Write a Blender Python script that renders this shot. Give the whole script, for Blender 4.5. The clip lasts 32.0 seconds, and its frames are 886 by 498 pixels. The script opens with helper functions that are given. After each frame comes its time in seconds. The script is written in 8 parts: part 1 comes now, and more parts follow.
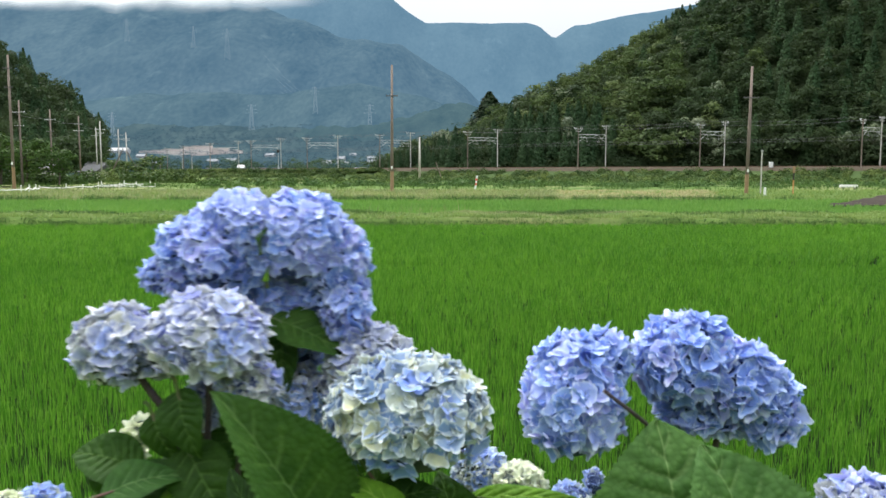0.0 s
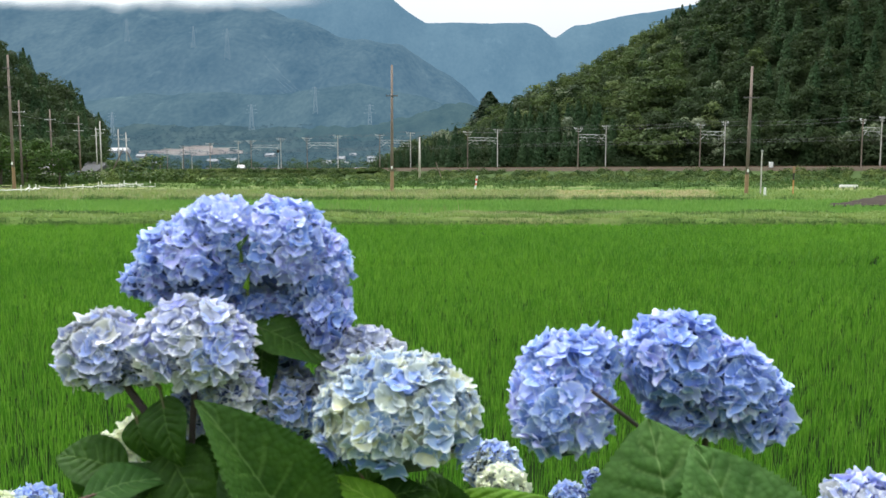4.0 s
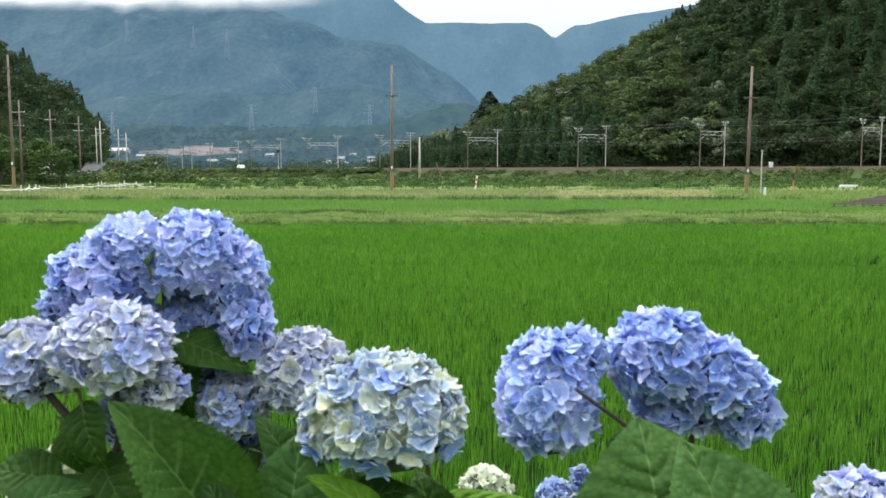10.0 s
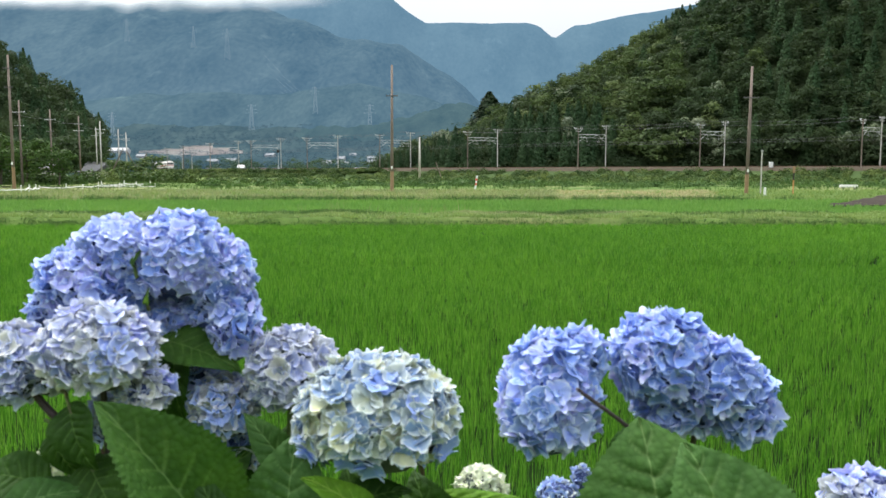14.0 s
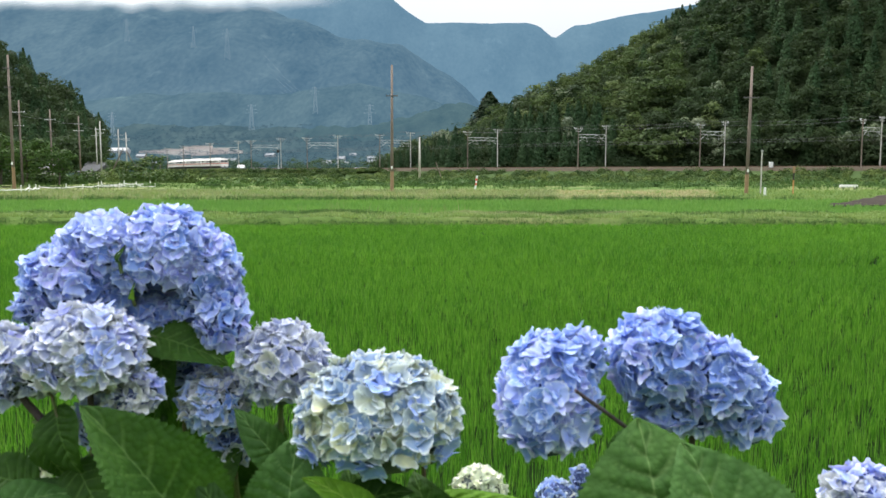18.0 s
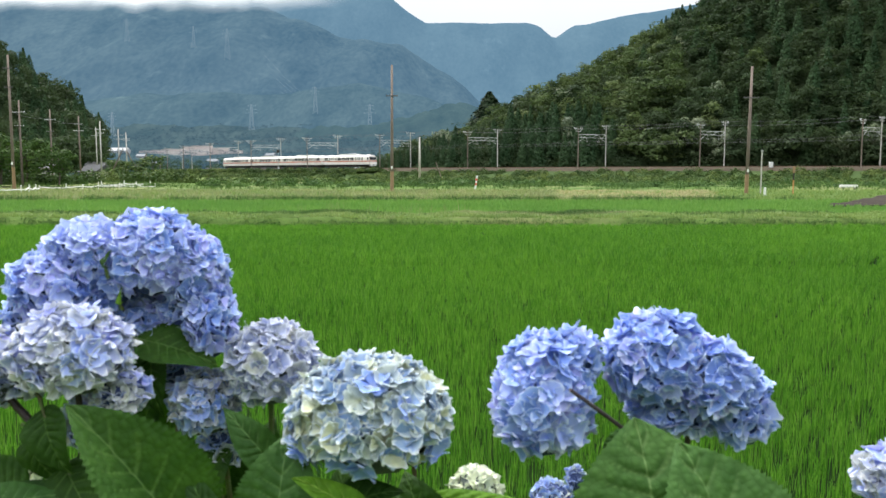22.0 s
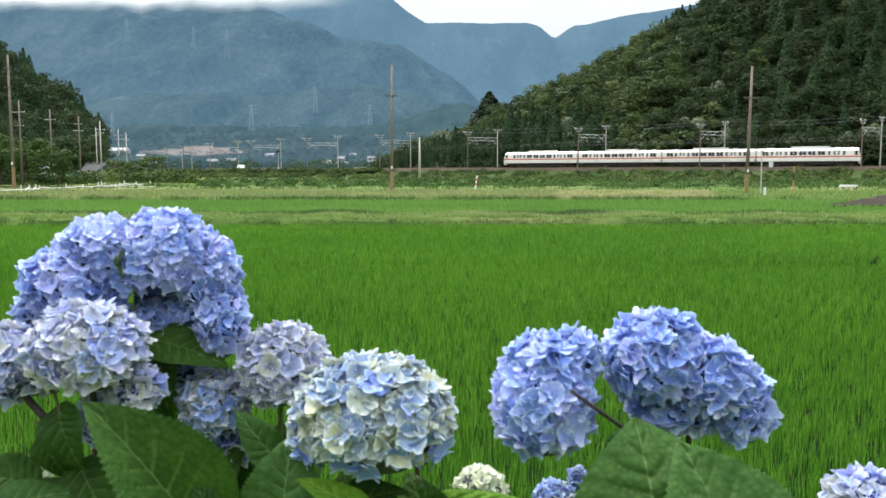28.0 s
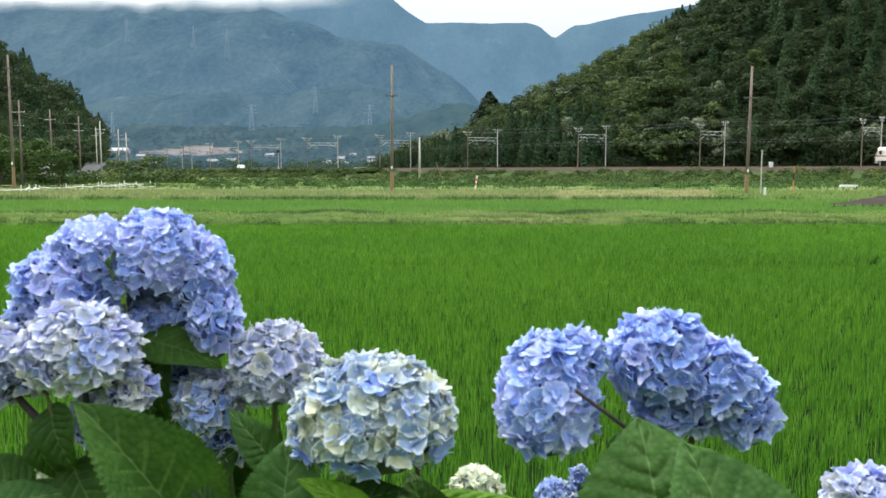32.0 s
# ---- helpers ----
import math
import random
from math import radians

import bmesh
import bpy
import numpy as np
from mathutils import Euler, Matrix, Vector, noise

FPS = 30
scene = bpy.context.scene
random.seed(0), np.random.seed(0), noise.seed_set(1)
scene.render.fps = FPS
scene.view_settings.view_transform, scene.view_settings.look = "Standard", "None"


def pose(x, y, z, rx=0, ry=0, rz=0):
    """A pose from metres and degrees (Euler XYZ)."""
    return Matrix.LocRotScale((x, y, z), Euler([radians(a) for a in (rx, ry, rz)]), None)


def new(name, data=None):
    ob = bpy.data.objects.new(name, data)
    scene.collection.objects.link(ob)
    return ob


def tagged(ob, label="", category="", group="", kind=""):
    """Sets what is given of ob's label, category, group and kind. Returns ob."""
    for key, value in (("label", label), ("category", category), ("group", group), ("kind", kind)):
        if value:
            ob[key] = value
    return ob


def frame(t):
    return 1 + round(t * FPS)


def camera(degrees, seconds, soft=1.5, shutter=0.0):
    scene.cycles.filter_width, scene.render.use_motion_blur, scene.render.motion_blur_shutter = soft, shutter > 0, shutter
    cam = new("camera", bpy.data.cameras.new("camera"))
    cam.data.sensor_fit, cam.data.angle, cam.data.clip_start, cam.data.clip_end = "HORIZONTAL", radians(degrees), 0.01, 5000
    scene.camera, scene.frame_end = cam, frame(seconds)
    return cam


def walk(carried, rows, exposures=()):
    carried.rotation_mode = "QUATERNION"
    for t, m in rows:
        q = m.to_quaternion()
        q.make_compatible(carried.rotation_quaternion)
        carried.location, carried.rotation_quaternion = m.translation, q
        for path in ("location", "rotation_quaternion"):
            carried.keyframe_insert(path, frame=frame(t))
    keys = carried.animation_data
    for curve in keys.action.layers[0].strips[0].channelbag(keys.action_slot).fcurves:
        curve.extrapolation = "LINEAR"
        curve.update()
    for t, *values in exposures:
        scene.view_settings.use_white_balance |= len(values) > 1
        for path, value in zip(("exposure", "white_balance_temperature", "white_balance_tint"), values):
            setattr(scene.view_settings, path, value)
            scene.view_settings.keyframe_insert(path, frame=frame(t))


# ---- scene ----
cam = camera(58, 32.0, soft=1.5, shutter=0.5)
# focused on the railway, so that the nearest flowers are a little soft
cam.data.dof.use_dof, cam.data.dof.focus_distance, cam.data.dof.aperture_fstop = True, 60.0, 18.0
EYE = (0.0, 0.0, 1.7)
walk(cam, [(0.0, pose(*EYE, 84.55)), (32.0, pose(*EYE, 84.55))], exposures=[(0.0, 0.72), (32.0, 0.72)])

# ---- world and sun: bright overcast, high soft sun from the side and beyond ----
SUN_HIGH, SUN_TURN = 61.0, 322.0
world = bpy.data.worlds.new("world")
scene.world = world
world.use_nodes = True
wt = world.node_tree
wt.nodes.clear()
sky = wt.nodes.new("ShaderNodeTexSky")
sky.sky_type, sky.sun_disc = "NISHITA", False
sky.sun_elevation, sky.sun_rotation = radians(SUN_HIGH), radians(SUN_TURN)
sky.air_density, sky.dust_density = 1.0, 3.0
scaled = wt.nodes.new("ShaderNodeMix")
scaled.data_type = "RGBA"
scaled.inputs[0].default_value = 0.86
scaled.inputs[7].default_value = (9.6, 10.0, 10.4, 1)
wt.links.new(sky.outputs[0], scaled.inputs[6])
cloud_noise = wt.nodes.new("ShaderNodeTexNoise")
cloud_noise.inputs["Scale"].default_value = 2.5
cloud_noise.inputs["Detail"].default_value = 5
cloud_map = wt.nodes.new("ShaderNodeMapRange")
cloud_map.inputs[3].default_value, cloud_map.inputs[4].default_value = 0.85, 1.15
wt.links.new(cloud_noise.outputs[0], cloud_map.inputs[0])
cloud_mul = wt.nodes.new("ShaderNodeVectorMath")
cloud_mul.operation = "SCALE"
wt.links.new(scaled.outputs[2], cloud_mul.inputs[0])
wt.links.new(cloud_map.outputs[0], cloud_mul.inputs["Scale"])
# overcast skies are brighter overhead than near the horizon
dome = wt.nodes.new("ShaderNodeTexCoord")
split = wt.nodes.new("ShaderNodeSeparateXYZ")
wt.links.new(dome.outputs["Generated"], split.inputs[0])
high = wt.nodes.new("ShaderNodeMapRange")
high.inputs[1].default_value, high.inputs[2].default_value = 0.0, 1.0
high.inputs[3].default_value, high.inputs[4].default_value = 0.4, 2.3
wt.links.new(split.outputs[2], high.inputs[0])
dome_mul = wt.nodes.new("ShaderNodeVectorMath")
dome_mul.operation = "SCALE"
wt.links.new(cloud_mul.outputs[0], dome_mul.inputs[0])
wt.links.new(high.outputs[0], dome_mul.inputs["Scale"])
bg = wt.nodes.new("ShaderNodeBackground")
bg.inputs[1].default_value = 0.09
wo = wt.nodes.new("ShaderNodeOutputWorld")
wt.links.new(dome_mul.outputs[0], bg.inputs[0])
wt.links.new(bg.outputs[0], wo.inputs[0])
sun_data = bpy.data.lights.new("sun", "SUN")
sun_data.energy, sun_data.angle, sun_data.color = 2.5, radians(28), (1.0, 0.96, 0.9)
sun = new("sun", sun_data)
sun.matrix_world = pose(0, 0, 60, 0, 0, 180 - SUN_TURN) @ pose(0, 0, 0, 90 - SUN_HIGH)


# ---- materials ----
def node(nt, kind, **inputs):
    n = nt.nodes.new(kind)
    for k, v in inputs.items():
        n.inputs[k.replace("_", " ")].default_value = v
    return n


def ramp(nt, fac, stops):
    n = nt.nodes.new("ShaderNodeValToRGB")
    while len(n.color_ramp.elements) < len(stops):
        n.color_ramp.elements.new(0.5)
    for e, (p, c) in zip(n.color_ramp.elements, stops):
        e.position, e.color = p, (*c, 1)
    nt.links.new(fac, n.inputs[0])
    return n.outputs[0]


def mixed(nt, a, b, fac, mode="MIX"):
    n = nt.nodes.new("ShaderNodeMix")
    n.data_type, n.blend_type = "RGBA", mode
    for slot, v in ((6, a), (7, b), (0, fac)):
        if isinstance(v, (int, float)):
            n.inputs[slot].default_value = v
        elif isinstance(v, tuple):
            n.inputs[slot].default_value = (*v, 1)
        else:
            nt.links.new(v, n.inputs[slot])
    return n.outputs[2]


def surface(name, dark, light, scale=4.0, rough=0.8, bump=0.2, metal=0.0, fine=6.0, wear=None, wear_scale=0.6, spec=0.4, stretch=None):
    """Painted, wooden, stony or earthen surface: grain at two scales, wear, and fine relief."""
    mat = bpy.data.materials.new(name)
    mat.use_nodes = True
    nt = mat.node_tree
    b = nt.nodes["Principled BSDF"]
    geo = nt.nodes.new("ShaderNodeTexCoord")
    src = geo.outputs["Object"]
    if stretch:
        mp = nt.nodes.new("ShaderNodeMapping")
        mp.inputs["Scale"].default_value = stretch
        nt.links.new(src, mp.inputs[0])
        src = mp.outputs[0]
    n1 = node(nt, "ShaderNodeTexNoise", Scale=scale, Detail=6.0)
    n2 = node(nt, "ShaderNodeTexNoise", Scale=scale * fine, Detail=4.0)
    nt.links.new(src, n1.inputs[0])
    nt.links.new(src, n2.inputs[0])
    c1 = ramp(nt, n1.outputs[0], [(0.3, dark), (0.7, light)])
    c2 = ramp(nt, n2.outputs[0], [(0.3, tuple(v * 0.75 for v in dark)), (0.7, tuple(min(v * 1.1, 1) for v in light))])
    col = mixed(nt, c1, c2, 0.45)
    if wear:
        n3 = node(nt, "ShaderNodeTexNoise", Scale=wear_scale, Detail=8.0, Roughness=0.65)
        nt.links.new(src, n3.inputs[0])
        f3 = ramp(nt, n3.outputs[0], [(0.5, (0, 0, 0)), (0.62, (1, 1, 1))])
        col = mixed(nt, col, wear, f3)
    info = nt.nodes.new("ShaderNodeObjectInfo")
    tone = ramp(nt, info.outputs["Random"], [(0.0, (0.9, 0.9, 0.9)), (1.0, (1.05, 1.05, 1.05))])
    col = mixed(nt, col, tone, 1.0, "MULTIPLY")
    nt.links.new(col, b.inputs["Base Color"])
    b.inputs["Roughness"].default_value, b.inputs["Metallic"].default_value = rough, metal
    b.inputs["Specular IOR Level"].default_value = spec
    bm = node(nt, "ShaderNodeBump", Strength=bump, Distance=0.02)
    nt.links.new(n2.outputs[0], bm.inputs["Height"])
    nt.links.new(bm.outputs[0], b.inputs["Normal"])
    return mat


def foliage(name, a, b, c, through_light=0.35, rough=0.5, island=0.55, patch_scale=0.15, gloss=0.25):
    """Leaves or blades: tone by piece, broad patches over the ground, light let through."""
    mat = bpy.data.materials.new(name)
    mat.use_nodes = True
    nt = mat.node_tree
    pr = nt.nodes["Principled BSDF"]
    geo = nt.nodes.new("ShaderNodeNewGeometry")
    c1 = ramp(nt, geo.outputs["Random Per Island"], [(0.0, a), (0.5, b), (1.0, c)])
    tint = nt.nodes.new("ShaderNodeAttribute")
    tint.attribute_name = "tint"
    c2 = ramp(nt, tint.outputs["Fac"], [(0.0, a), (0.5, b), (1.0, c)])
    n = node(nt, "ShaderNodeTexNoise", Scale=patch_scale, Detail=4.0)
    nt.links.new(geo.outputs["Position"], n.inputs[0])
    tone = ramp(nt, n.outputs[0], [(0.3, (0.8, 0.86, 0.8)), (0.7, (1.15, 1.1, 1.0))])
    col = mixed(nt, mixed(nt, c2, c1, island), tone, 1.0, "MULTIPLY")
    nt.links.new(col, pr.inputs["Base Color"])
    pr.inputs["Roughness"].default_value = rough
    pr.inputs["Specular IOR Level"].default_value = gloss
    tr = nt.nodes.new("ShaderNodeBsdfTranslucent")
    lit = mixed(nt, col, (1.15, 1.25, 0.85), 1.0, "MULTIPLY")
    nt.links.new(lit, tr.inputs[0])
    mx = nt.nodes.new("ShaderNodeMixShader")
    mx.inputs[0].default_value = through_light
    nt.links.new(pr.outputs[0], mx.inputs[1])
    nt.links.new(tr.outputs[0], mx.inputs[2])
    nt.links.new(mx.outputs[0], nt.nodes["Material Output"].inputs[0])
    return mat


def petal_material(name, inner, body, rim, odd, odd_share=0.3):
    """Petals: heart, body and rim tones, each floret a little different, light let through."""
    mat = bpy.data.materials.new(name)
    mat.use_nodes = True
    nt = mat.node_tree
    pr = nt.nodes["Principled BSDF"]
    at = nt.nodes.new("ShaderNodeAttribute")
    at.attribute_name = "rim"
    info = nt.nodes.new("ShaderNodeObjectInfo")
    coord = nt.nodes.new("ShaderNodeTexCoord")
    n = node(nt, "ShaderNodeTexNoise", Scale=130.0, Detail=4.0)
    nt.links.new(coord.outputs["Object"], n.inputs[0])
    c1 = ramp(nt, at.outputs["Fac"], [(0.0, inner), (0.25, body), (0.72, body), (1.0, rim)])
    c2 = ramp(nt, at.outputs["Fac"], [(0.0, inner), (0.25, odd), (0.72, odd), (1.0, rim)])
    pick = ramp(nt, info.outputs["Random"], [(max(0.0, 1 - odd_share - 0.25), (0, 0, 0)), (1 - odd_share * 0.4, (1, 1, 1))])
    mottle = node(nt, "ShaderNodeTexNoise", Scale=75.0, Detail=2.0)
    nt.links.new(coord.outputs["Object"], mottle.inputs[0])
    col = mixed(nt, c1, c2, mixed(nt, pick, ramp(nt, mottle.outputs[0], [(0.38, (0, 0, 0)), (0.62, (1, 1, 1))]), 0.22))
    tone = ramp(nt, n.outputs[0], [(0.3, (0.88, 0.88, 0.93)), (0.7, (1.06, 1.05, 1.03))])
    col = mixed(nt, col, tone, 1.0, "MULTIPLY")
    wh = nt.nodes.new("ShaderNodeTexWhiteNoise")
    wh.noise_dimensions = "1D"
    nt.links.new(info.outputs["Random"], wh.inputs["W"])
    val = ramp(nt, wh.outputs["Value"], [(0.0, (0.82, 0.84, 0.9)), (1.0, (1.1, 1.08, 1.04))])
    col = mixed(nt, col, val, 1.0, "MULTIPLY")
    nt.links.new(col, pr.inputs["Base Color"])
    pr.inputs["Roughness"].default_value = 0.55
    pr.inputs["Specular IOR Level"].default_value = 0.25
    bm = node(nt, "ShaderNodeBump", Strength=0.12, Distance=0.001)
    nt.links.new(n.outputs[0], bm.inputs["Height"])
    nt.links.new(bm.outputs[0], pr.inputs["Normal"])
    tr = nt.nodes.new("ShaderNodeBsdfTranslucent")
    nt.links.new(col, tr.inputs[0])
    mx = nt.nodes.new("ShaderNodeMixShader")
    mx.inputs[0].default_value = 0.22
    nt.links.new(pr.outputs[0], mx.inputs[1])
    nt.links.new(tr.outputs[0], mx.inputs[2])
    nt.links.new(mx.outputs[0], nt.nodes["Material Output"].inputs[0])
    return mat


def leaf_material(name, dark, light, vein):
    """Broad leaf: pale midrib and side veins from the leaf's own coordinates, mottled blade, quilting shade painted in.
    """
    mat = bpy.data.materials.new(name)
    mat.use_nodes = True
    nt = mat.node_tree
    pr = nt.nodes["Principled BSDF"]
    at = nt.nodes.new("ShaderNodeAttribute")
    at.attribute_name = "vein"
    coord = nt.nodes.new("ShaderNodeTexCoord")
    info = nt.nodes.new("ShaderNodeObjectInfo")
    n = node(nt, "ShaderNodeTexNoise", Scale=35.0, Detail=6.0)
    n2 = node(nt, "ShaderNodeTexVoronoi", Scale=150.0)
    nt.links.new(coord.outputs["Object"], n.inputs[0])
    nt.links.new(coord.outputs["Object"], n2.inputs[0])
    col = ramp(nt, n.outputs[0], [(0.3, dark), (0.7, light)])
    # relief shading painted in: cell middles lighter, creases between them darker
    col = mixed(nt, col, ramp(nt, n2.outputs["Distance"], [(0.0, (1.09, 1.08, 1.04)), (0.75, (0.8, 0.82, 0.78))]), 1.0, "MULTIPLY")
    col = mixed(nt, col, vein, ramp(nt, at.outputs["Fac"], [(0.35, (0, 0, 0)), (0.9, (0.95, 0.95, 0.95))]))
    tone = ramp(nt, info.outputs["Random"], [(0.0, (0.8, 0.85, 0.8)), (1.0, (1.15, 1.1, 1.0))])
    col = mixed(nt, col, tone, 1.0, "MULTIPLY")
    nt.links.new(col, pr.inputs["Base Color"])
    pr.inputs["Roughness"].default_value = 0.62
    pr.inputs["Specular IOR Level"].default_value = 0.15
    bm = node(nt, "ShaderNodeBump", Strength=0.7, Distance=-0.002)
    nt.links.new(n2.outputs["Distance"], bm.inputs["Height"])
    nt.links.new(bm.outputs[0], pr.inputs["Normal"])
    tr = nt.nodes.new("ShaderNodeBsdfTranslucent")
    nt.links.new(mixed(nt, col, (1.3, 1.5, 0.5), 1.0, "MULTIPLY"), tr.inputs[0])
    mx = nt.nodes.new("ShaderNodeMixShader")
    mx.inputs[0].default_value = 0.25
    nt.links.new(pr.outputs[0], mx.inputs[1])
    nt.links.new(tr.outputs[0], mx.inputs[2])
    nt.links.new(mx.outputs[0], nt.nodes["Material Output"].inputs[0])
    return mat


def far_glow_material(name, dark, light, air, scale, share):
    """Far woodland seen across kilometres of air: wooded relief under haze painted as an even glow."""
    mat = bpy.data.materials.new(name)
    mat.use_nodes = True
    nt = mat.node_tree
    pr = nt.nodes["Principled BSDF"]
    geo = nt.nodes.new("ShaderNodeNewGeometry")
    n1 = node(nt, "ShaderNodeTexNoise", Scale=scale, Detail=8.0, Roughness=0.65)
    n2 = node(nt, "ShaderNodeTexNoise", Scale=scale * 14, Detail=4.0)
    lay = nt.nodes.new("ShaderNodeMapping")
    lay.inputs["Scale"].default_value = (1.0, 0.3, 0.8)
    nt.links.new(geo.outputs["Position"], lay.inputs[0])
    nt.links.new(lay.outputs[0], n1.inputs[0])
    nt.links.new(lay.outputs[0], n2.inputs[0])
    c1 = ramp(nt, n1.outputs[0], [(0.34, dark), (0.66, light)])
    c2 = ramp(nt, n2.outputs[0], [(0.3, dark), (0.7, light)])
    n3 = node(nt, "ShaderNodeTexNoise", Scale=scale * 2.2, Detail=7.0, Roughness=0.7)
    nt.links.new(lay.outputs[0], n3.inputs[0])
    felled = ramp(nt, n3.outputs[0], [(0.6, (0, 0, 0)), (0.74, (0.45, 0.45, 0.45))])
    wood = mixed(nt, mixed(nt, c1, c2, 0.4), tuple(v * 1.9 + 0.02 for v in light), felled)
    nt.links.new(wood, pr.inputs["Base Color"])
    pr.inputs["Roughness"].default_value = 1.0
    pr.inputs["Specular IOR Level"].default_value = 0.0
    # haze painted as emission, mixed evenly over the surface
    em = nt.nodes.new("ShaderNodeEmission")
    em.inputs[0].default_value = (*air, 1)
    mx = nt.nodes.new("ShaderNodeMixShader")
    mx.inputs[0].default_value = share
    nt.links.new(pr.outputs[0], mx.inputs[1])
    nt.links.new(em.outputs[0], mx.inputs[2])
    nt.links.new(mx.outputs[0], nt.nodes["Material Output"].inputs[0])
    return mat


M_RICE = foliage("rice_blades", (0.026, 0.1, 0.009), (0.076, 0.205, 0.021), (0.164, 0.324, 0.048), 0.4, patch_scale=0.12, island=0.8, gloss=0.1)
M_RICE_FAR = foliage("far_rice_blades", (0.096, 0.222, 0.047), (0.132, 0.268, 0.062), (0.182, 0.318, 0.085), 0.4, patch_scale=0.12)
M_WEED = foliage("weeds", (0.034, 0.076, 0.02), (0.062, 0.114, 0.034), (0.12, 0.17, 0.066), 0.35, patch_scale=0.3, gloss=0.05)
M_FIELDWEED = foliage("field_weed_leaves", (0.024, 0.058, 0.019), (0.05, 0.102, 0.033), (0.115, 0.175, 0.066), 0.28, patch_scale=0.06, gloss=0.05)
M_LEVEE = foliage("levee_grass_blades", (0.098, 0.172, 0.045), (0.146, 0.222, 0.066), (0.24, 0.288, 0.115), 0.35, patch_scale=0.5)
M_STRAW = foliage("dry_grass", (0.115, 0.15, 0.066), (0.195, 0.215, 0.11), (0.34, 0.325, 0.21), 0.35, patch_scale=0.12)
M_HAY = foliage("dry_mown_grass", (0.24, 0.21, 0.12), (0.36, 0.31, 0.19), (0.48, 0.42, 0.28), 0.3, patch_scale=0.2)
M_BUSH = foliage("bush_leaves", (0.015, 0.045, 0.01), (0.025, 0.07, 0.015), (0.04, 0.095, 0.02), 0.2, patch_scale=4.0, gloss=0.2)
M_SHRUB = foliage("shrub_leaves", (0.018, 0.04, 0.013), (0.044, 0.08, 0.024), (0.14, 0.175, 0.06), 0.24, island=0.3, patch_scale=0.1, gloss=0.05)
M_WOOD_LEAF = foliage("broadleaf_leaves", (0.026, 0.044, 0.023), (0.034, 0.054, 0.027), (0.046, 0.064, 0.032), 0.34, patch_scale=0.02, island=0.42, gloss=0.03)
M_WOOD_LIGHT = foliage("light_broadleaf_leaves", (0.036, 0.06, 0.022), (0.06, 0.09, 0.034), (0.11, 0.138, 0.06), 0.26, patch_scale=0.02, island=0.42, gloss=0.03)
M_CEDAR = foliage("cedar_needles", (0.023, 0.05, 0.025), (0.034, 0.066, 0.032), (0.054, 0.09, 0.042), 0.14, patch_scale=0.03, island=0.5, gloss=0.03)
M_DARKCEDAR = foliage("dark_cedar_needles", (0.013, 0.026, 0.014), (0.02, 0.036, 0.019), (0.031, 0.05, 0.025), 0.1, patch_scale=0.1, island=0.5, gloss=0.03)
M_PALE = foliage("pale_leaves", (0.08, 0.11, 0.065), (0.12, 0.15, 0.09), (0.19, 0.22, 0.15), 0.2, patch_scale=0.1)
M_YARD = foliage("yard_tree_leaves", (0.02, 0.043, 0.012), (0.037, 0.072, 0.02), (0.075, 0.118, 0.034), 0.24, patch_scale=0.2, gloss=0.05)
M_EARTH = surface("earth_and_grass", (0.045, 0.09, 0.018), (0.11, 0.17, 0.04), 0.08, 0.95, 0.4, fine=30, wear=(0.2, 0.2, 0.09), wear_scale=0.03, spec=0.1)
M_TURF = surface("bank_turf", (0.03, 0.055, 0.016), (0.06, 0.095, 0.03), 0.5, 0.95, 0.4, fine=12, spec=0.1)
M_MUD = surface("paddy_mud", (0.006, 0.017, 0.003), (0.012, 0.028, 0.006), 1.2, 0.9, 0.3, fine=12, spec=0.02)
M_SOIL = surface("tilled_soil", (0.022, 0.018, 0.014), (0.052, 0.042, 0.033), 0.8, 0.95, 0.9, fine=9, spec=0.1)
M_HILL = surface("forest_floor", (0.03, 0.048, 0.022), (0.052, 0.072, 0.034), 0.1, 1.0, 0.3, spec=0.0)
M_BALLAST = surface("rusty_ballast", (0.037, 0.031, 0.022), (0.085, 0.068, 0.048), 1.4, 0.95, 0.8, fine=9, spec=0.1)
M_RAIL = surface("rail_steel", (0.12, 0.075, 0.05), (0.2, 0.13, 0.09), 2.0, 0.5, 0.2, metal=0.6)
M_POLE = surface("weathered_wood_pole", (0.11, 0.084, 0.068), (0.23, 0.185, 0.155), 3.0, 0.9, 0.5, fine=8, stretch=(1, 1, 0.08))
M_RUST = surface("rusty_band", (0.2, 0.13, 0.07), (0.31, 0.2, 0.11), 3.0, 0.8, 0.3)
M_CONCRETE = surface("concrete", (0.33, 0.31, 0.28), (0.5, 0.48, 0.44), 2.0, 0.9, 0.3, fine=8)
M_STEEL = surface("galvanised_steel", (0.33, 0.34, 0.34), (0.47, 0.48, 0.47), 3.0, 0.6, 0.15, metal=0.15)
M_DARKSTEEL = surface("dark_steel", (0.05, 0.05, 0.05), (0.11, 0.105, 0.1), 3.0, 0.6, 0.15, metal=0.3)
M_WIRE = surface("wire", (0.05, 0.05, 0.055), (0.09, 0.09, 0.1), 1.0, 0.6, 0.05)
M_WHITE = surface("white_paint", (0.66, 0.67, 0.66), (0.82, 0.82, 0.8), 1.5, 0.6, 0.1, wear=(0.5, 0.48, 0.44))
M_CARBODY = surface("ivory_train_paint", (0.84, 0.79, 0.74), (0.91, 0.87, 0.83), 0.6, 0.35, 0.03, wear=(0.76, 0.72, 0.66), wear_scale=0.4)
